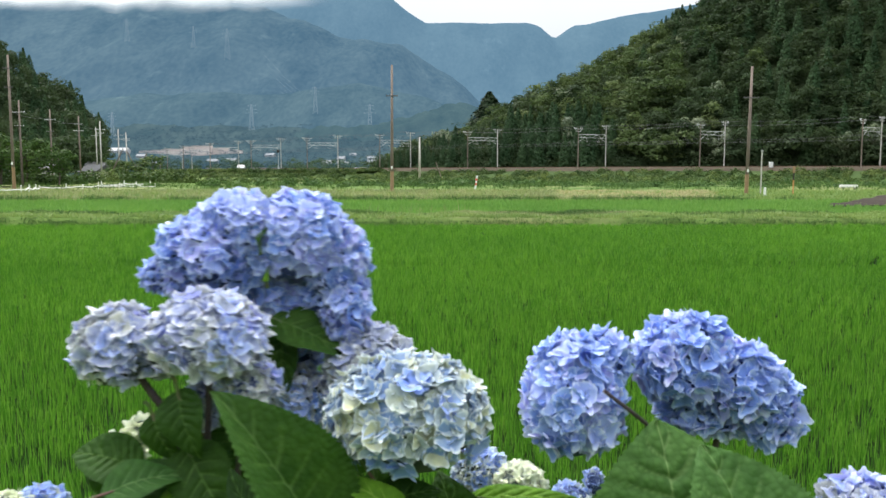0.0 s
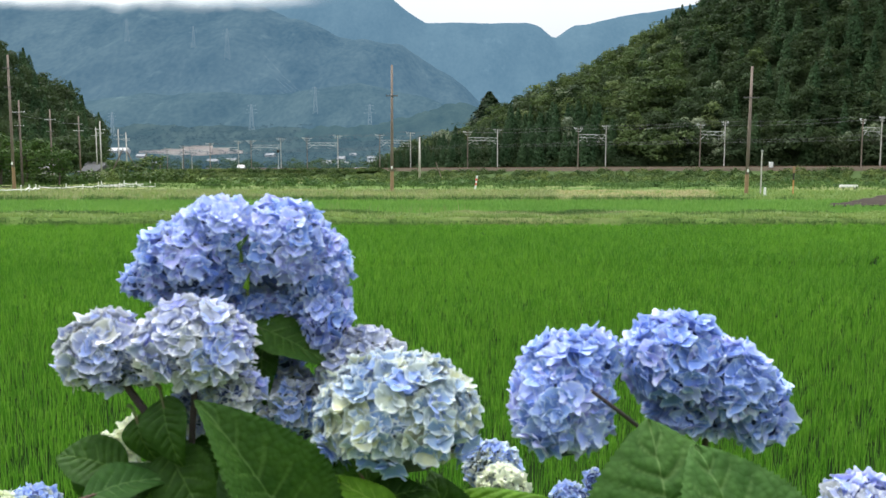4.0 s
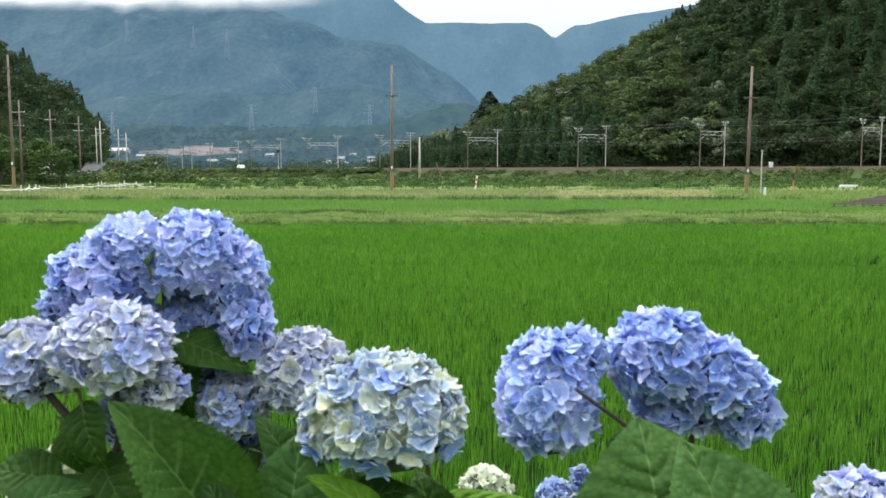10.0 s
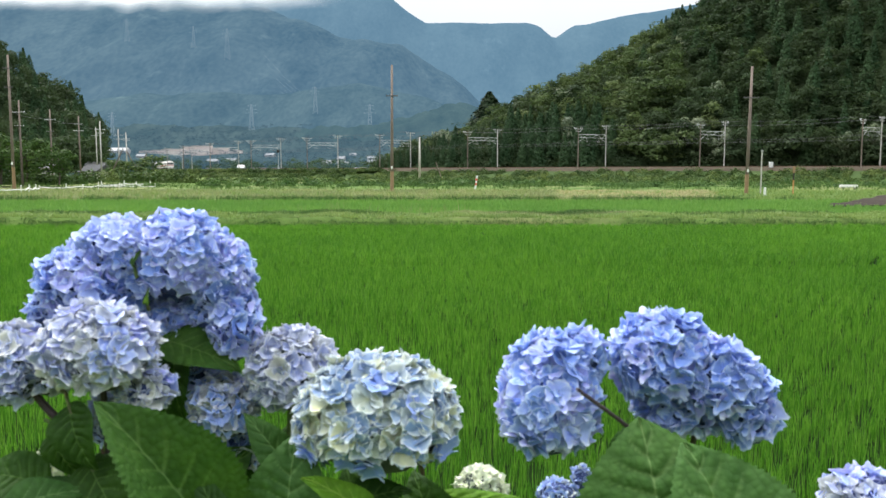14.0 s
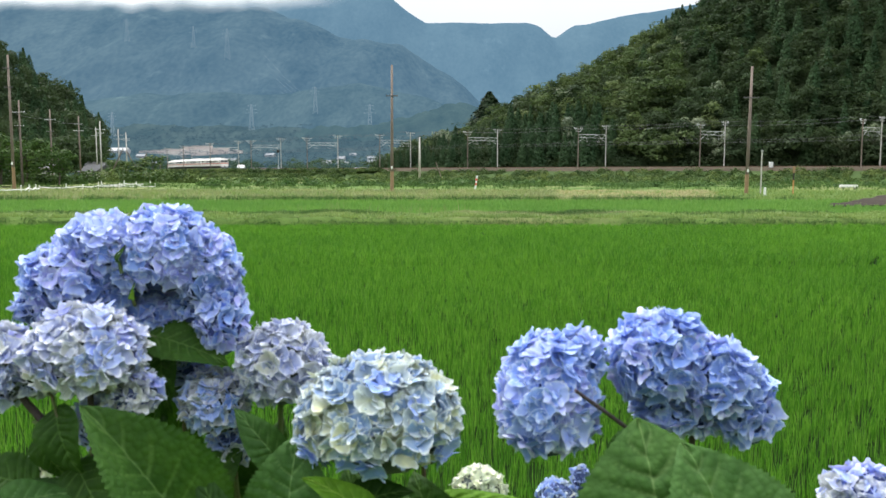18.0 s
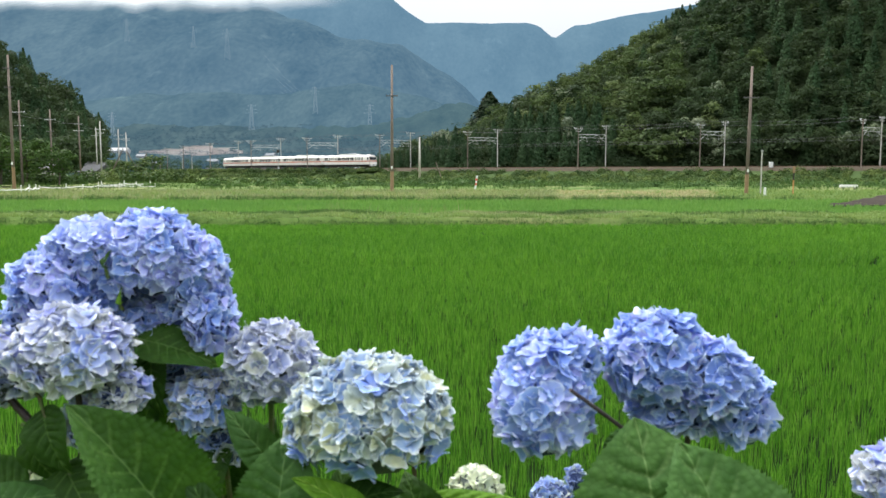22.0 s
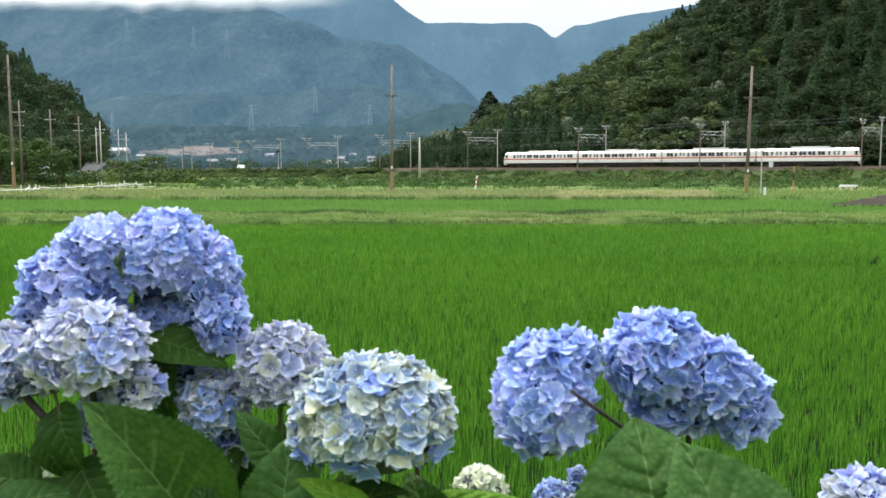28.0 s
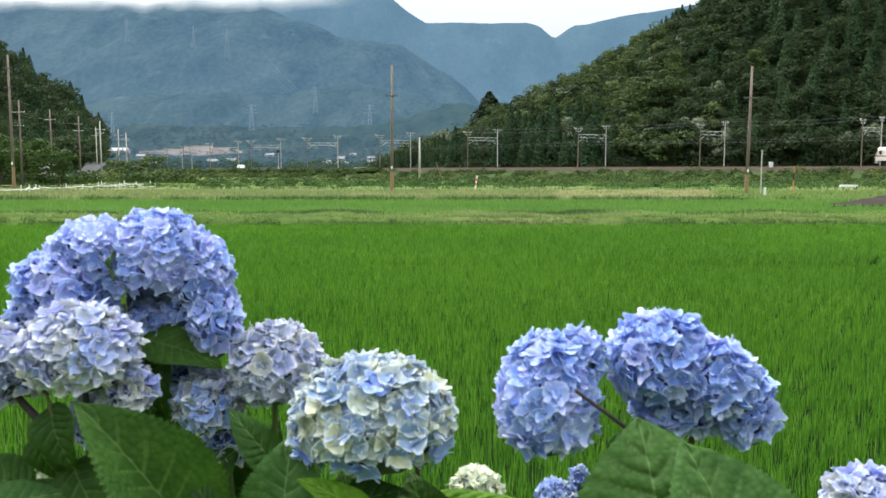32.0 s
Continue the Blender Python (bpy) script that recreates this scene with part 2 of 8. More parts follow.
M_CARROOF = surface("train_roof_grey", (0.62, 0.61, 0.59), (0.78, 0.77, 0.75), 0.8, 0.7, 0.1)
M_STRIPE = surface("orange_stripe_paint", (0.56, 0.12, 0.05), (0.68, 0.18, 0.08), 1.0, 0.4, 0.03)
M_GLASS = surface("dark_window_glass", (0.02, 0.022, 0.025), (0.045, 0.05, 0.055), 1.0, 0.08, 0.0, spec=0.6)
M_UNDER = surface("underframe_grime", (0.014, 0.012, 0.011), (0.036, 0.031, 0.028), 2.0, 0.85, 0.3)
M_PLASTER = surface("house_plaster", (0.55, 0.53, 0.49), (0.72, 0.7, 0.66), 1.0, 0.9, 0.1)
M_TILE = surface("grey_roof_tile", (0.1, 0.1, 0.105), (0.2, 0.2, 0.205), 3.0, 0.7, 0.3)
M_ORANGE = surface("orange_marker_paint", (0.34, 0.17, 0.06), (0.55, 0.28, 0.1), 4.0, 0.5, 0.1)
M_RED = surface("red_marker_paint", (0.5, 0.06, 0.04), (0.65, 0.1, 0.07), 4.0, 0.5, 0.1)
M_STEM = surface("green_stem", (0.045, 0.085, 0.017), (0.09, 0.14, 0.035), 60.0, 0.6, 0.2, wear=(0.12, 0.06, 0.05), wear_scale=25)
M_DARKSTEM = surface("purple_brown_stem", (0.035, 0.024, 0.032), (0.085, 0.058, 0.075), 60.0, 0.6, 0.2)
M_BARK = surface("bark", (0.05, 0.04, 0.03), (0.12, 0.1, 0.08), 5.0, 0.95, 0.6)
# core colours stand for the dark shade between and under the florets
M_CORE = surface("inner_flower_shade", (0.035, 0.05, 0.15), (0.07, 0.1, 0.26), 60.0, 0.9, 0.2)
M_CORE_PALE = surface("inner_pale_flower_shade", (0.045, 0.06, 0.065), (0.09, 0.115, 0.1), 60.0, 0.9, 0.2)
M_BLUE = petal_material("blue_petals", (0.42, 0.5, 0.72), (0.42, 0.54, 0.95), (0.73, 0.81, 0.99), (0.53, 0.54, 0.94), 0.4)
M_SKYBLUE = petal_material("clear_blue_petals", (0.37, 0.46, 0.72), (0.24, 0.38, 0.82), (0.57, 0.7, 0.95), (0.35, 0.46, 0.84), 0.35)
M_PALEBLUE = petal_material("pale_blue_cream_petals", (0.45, 0.5, 0.34), (0.23, 0.36, 0.63), (0.7, 0.77, 0.77), (0.58, 0.61, 0.39), 0.42)
M_LILAC = petal_material("greyed_lilac_petals", (0.42, 0.44, 0.36), (0.36, 0.42, 0.7), (0.79, 0.82, 0.87), (0.56, 0.58, 0.53), 0.4)
M_CREAM = petal_material("cream_petals", (0.6, 0.7, 0.28), (0.82, 0.88, 0.62), (0.88, 0.92, 0.76), (0.78, 0.84, 0.68), 0.3)
# leaf tones partly stand for light: M_LEAF darkened for leaves shaded under heads
M_LEAF = leaf_material("hydrangea_leaf", (0.018, 0.056, 0.008), (0.033, 0.084, 0.013), (0.075, 0.145, 0.036))
M_LEAF_BROAD = leaf_material("broad_hydrangea_leaf", (0.046, 0.118, 0.028), (0.076, 0.166, 0.043), (0.15, 0.25, 0.095))
M_LEAF_MID = leaf_material("mid_tone_hydrangea_leaf", (0.025, 0.073, 0.011), (0.043, 0.104, 0.018), (0.085, 0.16, 0.042))
M_LEAF_YOUNG = leaf_material("young_hydrangea_leaf", (0.08, 0.19, 0.012), (0.13, 0.28, 0.022), (0.2, 0.34, 0.055))
# far slopes carry their blue haze as a glow in the material
M_MOUNT_NEAR = far_glow_material("hazed_blue_green_mountain", (0.004, 0.018, 0.02), (0.135, 0.175, 0.16), (0.061, 0.128, 0.203), 0.006, 0.7)
M_FOOTHILL = far_glow_material("wooded_foothill", (0.004, 0.018, 0.018), (0.115, 0.155, 0.135), (0.056, 0.118, 0.184), 0.009, 0.66)
M_MOUNT_FAR = far_glow_material("hazed_pale_blue_mountain", (0.03, 0.06, 0.075), (0.14, 0.2, 0.21), (0.088, 0.172, 0.255), 0.005, 0.76)
M_MOUNT_LOW = far_glow_material("low_green_hill", (0.004, 0.016, 0.012), (0.07, 0.1, 0.075), (0.05, 0.104, 0.152), 0.03, 0.62)
M_VALLEY = far_glow_material("far_valley_woods", (0.002, 0.012, 0.01), (0.08, 0.105, 0.085), (0.05, 0.104, 0.156), 0.025, 0.55)
# cloud white comes partly from a glow mixed into it
M_CLOUD = far_glow_material("low_cloud", (0.85, 0.87, 0.88), (0.95, 0.95, 0.95), (0.85, 0.9, 0.93), 0.002, 0.6)
M_BELT = foliage("far_tree_belt", (0.03, 0.056, 0.042), (0.045, 0.078, 0.055), (0.075, 0.11, 0.07), 0.15, patch_scale=0.01, gloss=0.02)
M_FARPINK = surface("far_pink_walls", (0.5, 0.43, 0.4), (0.68, 0.59, 0.56), 0.08, 0.9, 0.05, fine=20)
M_FARWHITE = surface("far_white_walls", (0.34, 0.35, 0.36), (0.5, 0.5, 0.5), 0.1, 0.9, 0.05, fine=20)
M_FARROOF = surface("far_grey_roofs", (0.13, 0.15, 0.17), (0.24, 0.25, 0.27), 0.2, 0.8, 0.1, fine=20)
M_OLDROOF = surface("weathered_dark_roofs", (0.045, 0.048, 0.05), (0.095, 0.095, 0.098), 0.4, 0.9, 0.1, fine=12, spec=0.1)
# haze glow is mixed into the pylon steel too
M_PYLON = far_glow_material("far_pylon_steel", (0.26, 0.29, 0.3), (0.34, 0.37, 0.38), (0.15, 0.225, 0.29), 0.01, 0.6)


# ---- mesh helpers ----
def part(name, bm, material, parent, label="", smooth=False):
    me = bpy.data.meshes.new(name)
    bm.to_mesh(me)
    bm.free()
    if smooth:
        me.shade_smooth()
    me.materials.append(material)
    ob = new(name, me)
    ob.parent = parent
    if label:
        tagged(ob, label)
    return ob


def sheet(name, verts, faces, material, smooth=False, tint=None, attrs=()):
    """One mesh from arrays of corners and equal-sided faces."""
    verts, faces = np.asarray(verts, dtype=np.float32), np.asarray(faces, dtype=np.int32)
    me = bpy.data.meshes.new(name)
    me.vertices.add(len(verts))
    me.vertices.foreach_set("co", verts.ravel())
    me.loops.add(faces.size)
    me.loops.foreach_set("vertex_index", faces.ravel())
    me.polygons.add(len(faces))
    me.polygons.foreach_set("loop_start", np.arange(len(faces), dtype=np.int32) * faces.shape[1])
    me.update(calc_edges=True)
    me.polygons.foreach_set("use_smooth", np.full(len(faces), smooth))
    if tint is not None:
        a = me.attributes.new("tint", "FLOAT", "POINT")
        a.data.foreach_set("value", np.asarray(tint, dtype=np.float32))
    for key, values in attrs:
        a = me.attributes.new(key, "FLOAT", "POINT")
        a.data.foreach_set("value", np.asarray(values, dtype=np.float32))
    me.materials.append(material)
    return me


def box(bm, x, y, z, sx, sy, sz, bevel=0.0, turn=None):
    m = Matrix.Translation((x, y, z)) @ (turn or Matrix()) @ Matrix.Diagonal((sx, sy, sz, 1))
    made = bmesh.ops.create_cube(bm, size=1, matrix=m)
    if bevel:
        edges = list({e for v in made["verts"] for e in v.link_edges})
        bmesh.ops.bevel(bm, geom=edges, offset=bevel, segments=2, affect="EDGES", profile=0.6)


def tube(bm, a, b, r0, r1, sides=8, caps=True):
    a, b = Vector(a), Vector(b)
    d = b - a
    m = Matrix.Translation((a + b) / 2) @ d.to_track_quat("Z", "Y").to_matrix().to_4x4()
    bmesh.ops.create_cone(bm, cap_ends=caps, segments=sides, radius1=r0, radius2=r1, depth=d.length, matrix=m)


def path_tube(bm, points, radii, sides=7):
    rings = []
    for i, p in enumerate(points):
        p = Vector(p)
        d = (Vector(points[min(i + 1, len(points) - 1)]) - Vector(points[max(i - 1, 0)])).normalized()
        q = d.to_track_quat("Z", "Y")
        rings.append([bm.verts.new(p + q @ Vector((math.cos(k * 2 * math.pi / sides) * radii[i], math.sin(k * 2 * math.pi / sides) * radii[i], 0))) for k in range(sides)])
    for ra, rb in zip(rings, rings[1:]):
        for k in range(sides):
            bm.faces.new((ra[k], ra[(k + 1) % sides], rb[(k + 1) % sides], rb[k]))
    bm.faces.new(rings[0][::-1])
    bm.faces.new(rings[-1])


def empty(name, x=0.0, y=0.0, z=0.0, rz=0.0):
    ob = new(name)
    ob.empty_display_size = 0.1
    ob.matrix_basis = pose(x, y, z, 0, 0, rz)
    return ob


def blades(points, count, height, width, lean, rng, spread=0.038):
    """Grass-like tufts: count curved three-face blades at each point."""
    n = len(points)
    total = n * count
    base = np.repeat(points, count, axis=0) + np.c_[rng.normal(0, spread, (total, 2)), np.zeros(total)]
    ang = rng.uniform(0, 2 * np.pi, total)
    hgt = height * rng.uniform(0.65, 1.12, total) * np.repeat(rng.uniform(0.85, 1.12, n), count)
    out = lean * hgt * rng.uniform(0.15, 1.0, total)
    d = np.c_[np.cos(ang), np.sin(ang)]
    turn = ang + np.pi / 2 + rng.normal(0, 0.6, total)
    sd = np.c_[np.cos(turn), np.sin(turn)] * (width / 2)
    def at(share, high, wide, sign):
        p = np.empty((total, 3))
        p[:, :2] = base[:, :2] + d * (out * share)[:, None] + sd * wide * sign
        p[:, 2] = base[:, 2] + hgt * high
        return p
    v = np.stack([at(0, 0, 0.8, -1), at(0, 0, 0.8, 1), at(0.3, 0.55, 1, -1), at(0.3, 0.55, 1, 1), at(1, 0.95, 0, 1)], axis=1)
    tri = np.array([(0, 1, 3), (0, 3, 2), (2, 3, 4)])
    f = (np.arange(total) * 5)[:, None, None] + tri[None]
    tint = np.repeat(np.repeat(rng.uniform(0, 1, n), count), 5)
    return v.reshape(-1, 3), f.reshape(-1, 3), tint


def crown_pieces(rng, kind, pieces):
    """Unit tree crown (height 1, radius about 0.35) as leaf-spray quads: centres, normals, sizes."""
    if kind == "cedar":
        h = rng.uniform(0.08, 1.0, pieces) ** 0.9
        r = 0.2 * (1.02 - h) ** 0.8 * rng.uniform(0.75, 1.15, pieces)
        a = rng.uniform(0, 2 * np.pi, pieces)
        c = np.c_[r * np.cos(a), r * np.sin(a), h]
        nrm = np.c_[np.cos(a), np.sin(a), np.full(pieces, 0.55)] + rng.normal(0, 0.35, (pieces, 3))
        size = 0.028 * rng.uniform(0.7, 1.4, pieces) * (1.25 - 0.7 * h)
    else:
        lobes = rng.integers(9, 14)
        la = rng.uniform(0, 2 * np.pi, lobes)
        lr = rng.uniform(0.04, 0.24, lobes)
        lc = np.c_[lr * np.cos(la), lr * np.sin(la), rng.uniform(0.24, 0.84, lobes)]
        ls = rng.uniform(0.12, 0.2, lobes)
        which = rng.integers(0, lobes, pieces)
        d = rng.normal(0, 1, (pieces, 3))
        d[:, 2] = np.where(d[:, 2] < -0.3, -d[:, 2], d[:, 2])
        d /= np.linalg.norm(d, axis=1)[:, None]
        c = lc[which] + d * (ls[which] * rng.uniform(0.8, 1.12, pieces))[:, None]
        nrm = d + rng.normal(0, 0.22, (pieces, 3))
        size = 0.029 * rng.uniform(0.6, 1.4, pieces)
    nrm /= np.linalg.norm(nrm, axis=1)[:, None]
    return c, nrm, size


def sprays(c, nrm, size, rng):
    """Quads across their normals, with uneven corners."""
    n = len(c)
    up = np.where(np.abs(nrm[:, 2:3]) < 0.9, np.array([[0, 0, 1.0]]), np.array([[1.0, 0, 0]]))
    t1 = np.cross(nrm, up)
    t1 /= np.linalg.norm(t1, axis=1)[:, None]
    t2 = np.cross(nrm, t1)
    spin = rng.uniform(0, np.pi, n)[:, None]
    a, b = t1 * np.cos(spin) + t2 * np.sin(spin), t2 * np.cos(spin) - t1 * np.sin(spin)
    s = size[:, None]
    v = []
    for sx, sy in ((-1, -1), (1, -1), (1, 1), (-1, 1)):
        v.append(c + a * s * sx * rng.uniform(0.45, 1.25, (n, 1)) + b * s * sy * rng.uniform(0.45, 1.25, (n, 1)) + nrm * s * rng.uniform(-0.3, 0.3, (n, 1)))
    return np.stack(v, axis=1)


def woods(places, heights, kind, rng, pieces=150, models=7, broad=1.0):
    """Many trees as arrays: each place takes one of a few crown models, turned and scaled."""
    vs, ts = [], []
    crowns = [sprays(*crown_pieces(rng, kind, pieces), rng)[:, :3] for _ in range(models)]
    for p, h in zip(places, heights):
        q = crowns[rng.integers(0, models)]
        a = rng.uniform(0, 2 * np.pi)
        w = h * broad * rng.uniform(0.85, 1.25)
        x = (q[..., 0] * math.cos(a) - q[..., 1] * math.sin(a)) * w + p[0]
        y = (q[..., 0] * math.sin(a) + q[..., 1] * math.cos(a)) * w + p[1]
        vs.append(np.stack([x, y, q[..., 2] * h + p[2]], axis=-1).reshape(-1, 3))
        ts.append(np.full(pieces * 3, rng.uniform(0, 1)))
    v = np.concatenate(vs)
    return v, np.arange(len(v)).reshape(-1, 3), np.concatenate(ts)


def scatter(x0, x1, y0, y1, gap, rng, jitter=0.45):
    gx, gy = np.meshgrid(np.arange(x0, x1, gap), np.arange(y0, y1, gap))
    p = np.c_[gx.ravel(), gy.ravel()]
    return p + rng.uniform(-jitter, jitter, p.shape) * gap


def noisy(x, y, scale, seed=0.0):
    return noise.fractal(Vector((x * scale + seed, y * scale - seed, seed)), 0.9, 2.1, 5)


# ---- plan of the railway: metres along the near track, 0 where it runs nearly square to the field ----
def rail_at(s):
    c = min(max(s, -230.0), 110.0)
    u = c / 100
    x = 15.81 + 83.14 * u + 3.88 * u * u - 1.79 * u ** 3
    y = 202.41 - 55.58 * u + 5.81 * u * u - 1.14 * u ** 3
    dx, dy = 83.14 + 7.76 * u - 5.37 * u * u, -55.58 + 11.62 * u - 3.42 * u * u
    n = math.hypot(dx, dy)
    dx, dy = dx / n, dy / n
    # the line swings a little towards the hill before the far curve
    a, b = min(max((-60 - s) / 140, 0.0), 1.0), min(max((-215 - s) / 90, 0.0), 1.0)
    x += 4.5 * a * a * (3 - 2 * a) * (1 - b * b * (3 - 2 * b))
    return x + dx * (s - c), y + dy * (s - c), dx, dy


def rail_side(s, off):
    """A place beside the track; off grows away from the field."""
    x, y, dx, dy = rail_at(s)
    return x - dy * off, y + dx * off


RAIL_Z = 3.1


def smooth01(t):
    t = np.clip(t, 0, 1)
    return t * t * (3 - 2 * t)


RAIL_X = np.array([rail_at(s)[0] for s in range(-240, 340, 10)])
RAIL_Y = np.array([rail_at(s)[1] for s in range(-240, 340, 10)])


def hill_coords(x, y):
    return x * 0.773 - (y - 217) * 0.634, (y - np.interp(x, RAIL_X, RAIL_Y)) / 1.28


def right_hill(x, y):
    a, d = hill_coords(x, y)
    crest = np.interp(a, [-130, -96, -70, -53, -34, -21, 3, 23, 62, 89, 200, 400], [2, 5, 8, 11.5, 21, 27, 40, 51, 75, 89, 118, 150])
    mask = smooth01((x + 25 + 0.05 * (y - 250)) / 17)
    rise = np.clip((d - 9) / 92, 0, 1)
    over = np.clip((d - 101) / 120, 0, 1)
    return np.where(d < 8, -0.3, (2.2 + (crest - 2) * (0.75 * rise + 0.25 * smooth01(rise)) * (1 - 0.6 * over)) * mask - 0.3)


def left_hill(x, y):
    crest = np.interp(x + 0.45 * (y - 250), [-400, -230, -160, -139, -128, -119, -112, -106, -102, -97], [112, 80, 48, 35, 29, 22, 16, 8, 2, 0])
    return crest * smooth01((y - 165) / 90) * (1 - 0.9 * smooth01((y - 262) / 70)) - 0.3


# ---- ground, paddies, banks ----
def grid(name, xs, ys, height, material, label, smooth=True, parent=None):
    gx, gy = np.meshgrid(np.asarray(xs, dtype=float), np.asarray(ys, dtype=float))
    gz = height(gx, gy) if callable(height) else np.full(gx.shape, float(height))
    v = np.c_[gx.ravel(), gy.ravel(), gz.ravel()]
    w = len(xs)
    i = np.arange(len(ys) - 1)[:, None] * w + np.arange(w - 1)[None]
    f = np.stack([i, i + 1, i + w + 1, i + w], axis=-1).reshape(-1, 4)
    ob = new(name, sheet(name, v, f, material, smooth))
    ob.parent = parent
    return tagged(ob, label, name.split("_")[0], kind="structure")


def ground_height(x, y):
    verge = 0.55 * (1 - smooth01((y - 2.0) / 1.0))
    bank = 0.1 * smooth01((y - 44) / 8)
    return verge + bank - 0.04 * smooth01((y - 3) / 0.5) * (1 - smooth01((y - 44) / 4))


grid("ground", [-3000, -1500, -700, -300, -150, -80, -50, -30, -18, -10, -5, -2, 0, 2, 5, 10, 18, 30, 50, 80, 150, 300, 700, 1500, 3000],
     [-300, -60, -10, -2, 0, 1, 2, 2.25, 2.5, 2.75, 3, 4, 6, 10, 15, 20, 26, 30, 36, 44, 46, 48, 50, 52, 56, 60, 70, 90, 120, 160, 220, 320, 600, 1200, 2400, 4900],
     ground_height, M_EARTH, "grassy valley ground running out to the mountains")
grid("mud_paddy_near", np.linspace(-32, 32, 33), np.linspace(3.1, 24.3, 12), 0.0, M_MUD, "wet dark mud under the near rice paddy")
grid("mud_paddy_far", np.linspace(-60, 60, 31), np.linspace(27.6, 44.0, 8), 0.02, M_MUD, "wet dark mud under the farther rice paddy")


def levee(x, y):
    top = 0.28 + 0.03 * np.sin(x * 1.3) + 0.02 * np.sin(x * 3.1)
    return top * smooth01((y - 24.3) / 0.4) * (1 - smooth01((y - 27.2) / 0.7)) + 0.02


grid("levee", np.linspace(-70, 70, 71), [24.2, 24.3, 24.4, 24.55, 24.7, 25, 25.6, 26.4, 27.2, 27.5, 27.7, 27.95], levee, M_EARTH, "low grassy earth levee between two paddies")
rng = np.random.default_rng(5)
grid("soil_plot", np.linspace(15, 52, 44), np.linspace(36, 60, 26),
     lambda x, y: 0.12 + 0.05 * np.sin(y * 4.2) + rng.uniform(-0.03, 0.03, x.shape) + 0.1 - 0.5 * (1 - smooth01((x - 20.2 - 0.7 * (y - 42)) / 1.2)), M_SOIL, "bare tilled brown soil plot beside the paddy")

# embankment: swept section, ballast on top
def swept(name, section, s0, s1, step, material, label):
    ss = np.arange(s0, s1 + 0.1, step)
    v = []
    for s in ss:
        for off, z in section:
            x, y = rail_side(s, off)
            v.append((x, y, z))
    w = len(section)
    i = np.arange(len(ss) - 1)[:, None] * w + np.arange(w - 1)[None]
    f = np.stack([i, i + 1, i + w + 1, i + w], axis=-1).reshape(-1, 4)
    return tagged(new(name, sheet(name, v, f, material, False)), label, name.split("_")[0], kind="structure")


swept("embankment", [(-13, -0.1), (-9, 0.5), (-5, 1.6), (-3.6, 2.15), (-2.6, 2.3), (8.5, 2.6), (10, 2.2), (13, 1.8), (16, -0.2)], -520, 330, 6, M_TURF, "grassed railway embankment")
swept("ballast", [(-3.9, 2.08), (-2.0, 2.95), (6.0, 2.95), (6.9, 2.6)], -520, 330, 5, M_BALLAST, "rust-brown stone ballast of a double-track railway")
for off in (-0.53, 0.53, 3.47, 4.53):
    swept("rail", [(off - 0.035, 2.94), (off - 0.035, RAIL_Z), (off + 0.035, RAIL_Z), (off + 0.035, 2.94)], -520, 330, 5, M_RAIL, "rusty steel running rail on the ballast")

# ---- mountains, valley slope, cloud: far distance ----
def ridge(name, xs, points, y_foot, y_top, y_back, rough, material, label, seed):
    px, pz = zip(*points)
    ys = np.linspace(y_foot, y_back, 48)
    def height(x, y):
        crest = np.interp(x, px, pz)
        t = (y - y_foot) / (y_top - y_foot)
        z = crest * np.where(t < 1, 0.35 * t + 0.65 * smooth01(t), 1 - 0.5 * np.clip((y - y_top) / (y_back - y_top), 0, 1))
        n = np.vectorize(lambda a, b: noisy(a, b * 0.35, 0.0045, seed))(x, y)
        fold = np.vectorize(lambda a, b: noisy(a, b * 0.2, 0.0016, seed + 4))(x, y)
        k = np.clip(t, 0, 1) * np.clip(1.1 - t, 0.03, 1) * 1.7
        return z + rough * (n + 1.6 * fold) * k - 20
    grid(name, xs, ys, height, material, label)
    return height


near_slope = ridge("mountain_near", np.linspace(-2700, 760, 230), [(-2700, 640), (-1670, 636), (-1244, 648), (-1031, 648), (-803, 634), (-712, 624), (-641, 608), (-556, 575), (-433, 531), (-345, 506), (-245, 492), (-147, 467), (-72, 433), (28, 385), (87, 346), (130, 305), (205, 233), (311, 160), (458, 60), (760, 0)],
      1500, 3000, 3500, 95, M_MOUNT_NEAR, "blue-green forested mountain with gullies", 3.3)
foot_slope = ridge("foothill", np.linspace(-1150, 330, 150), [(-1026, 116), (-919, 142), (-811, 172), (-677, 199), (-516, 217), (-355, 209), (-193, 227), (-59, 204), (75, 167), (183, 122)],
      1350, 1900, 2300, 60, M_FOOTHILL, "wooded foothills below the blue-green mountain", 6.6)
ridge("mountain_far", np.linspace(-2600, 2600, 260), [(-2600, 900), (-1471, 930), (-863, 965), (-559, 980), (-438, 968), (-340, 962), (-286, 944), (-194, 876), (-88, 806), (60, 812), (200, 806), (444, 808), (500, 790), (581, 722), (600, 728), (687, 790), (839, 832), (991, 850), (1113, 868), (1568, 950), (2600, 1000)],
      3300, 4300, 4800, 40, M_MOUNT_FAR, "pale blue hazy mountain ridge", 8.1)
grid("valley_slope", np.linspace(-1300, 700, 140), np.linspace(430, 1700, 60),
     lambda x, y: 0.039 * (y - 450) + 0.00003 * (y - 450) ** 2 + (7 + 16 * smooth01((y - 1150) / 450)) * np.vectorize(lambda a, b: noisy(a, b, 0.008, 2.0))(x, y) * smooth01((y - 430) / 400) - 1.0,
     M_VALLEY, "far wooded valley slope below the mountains")
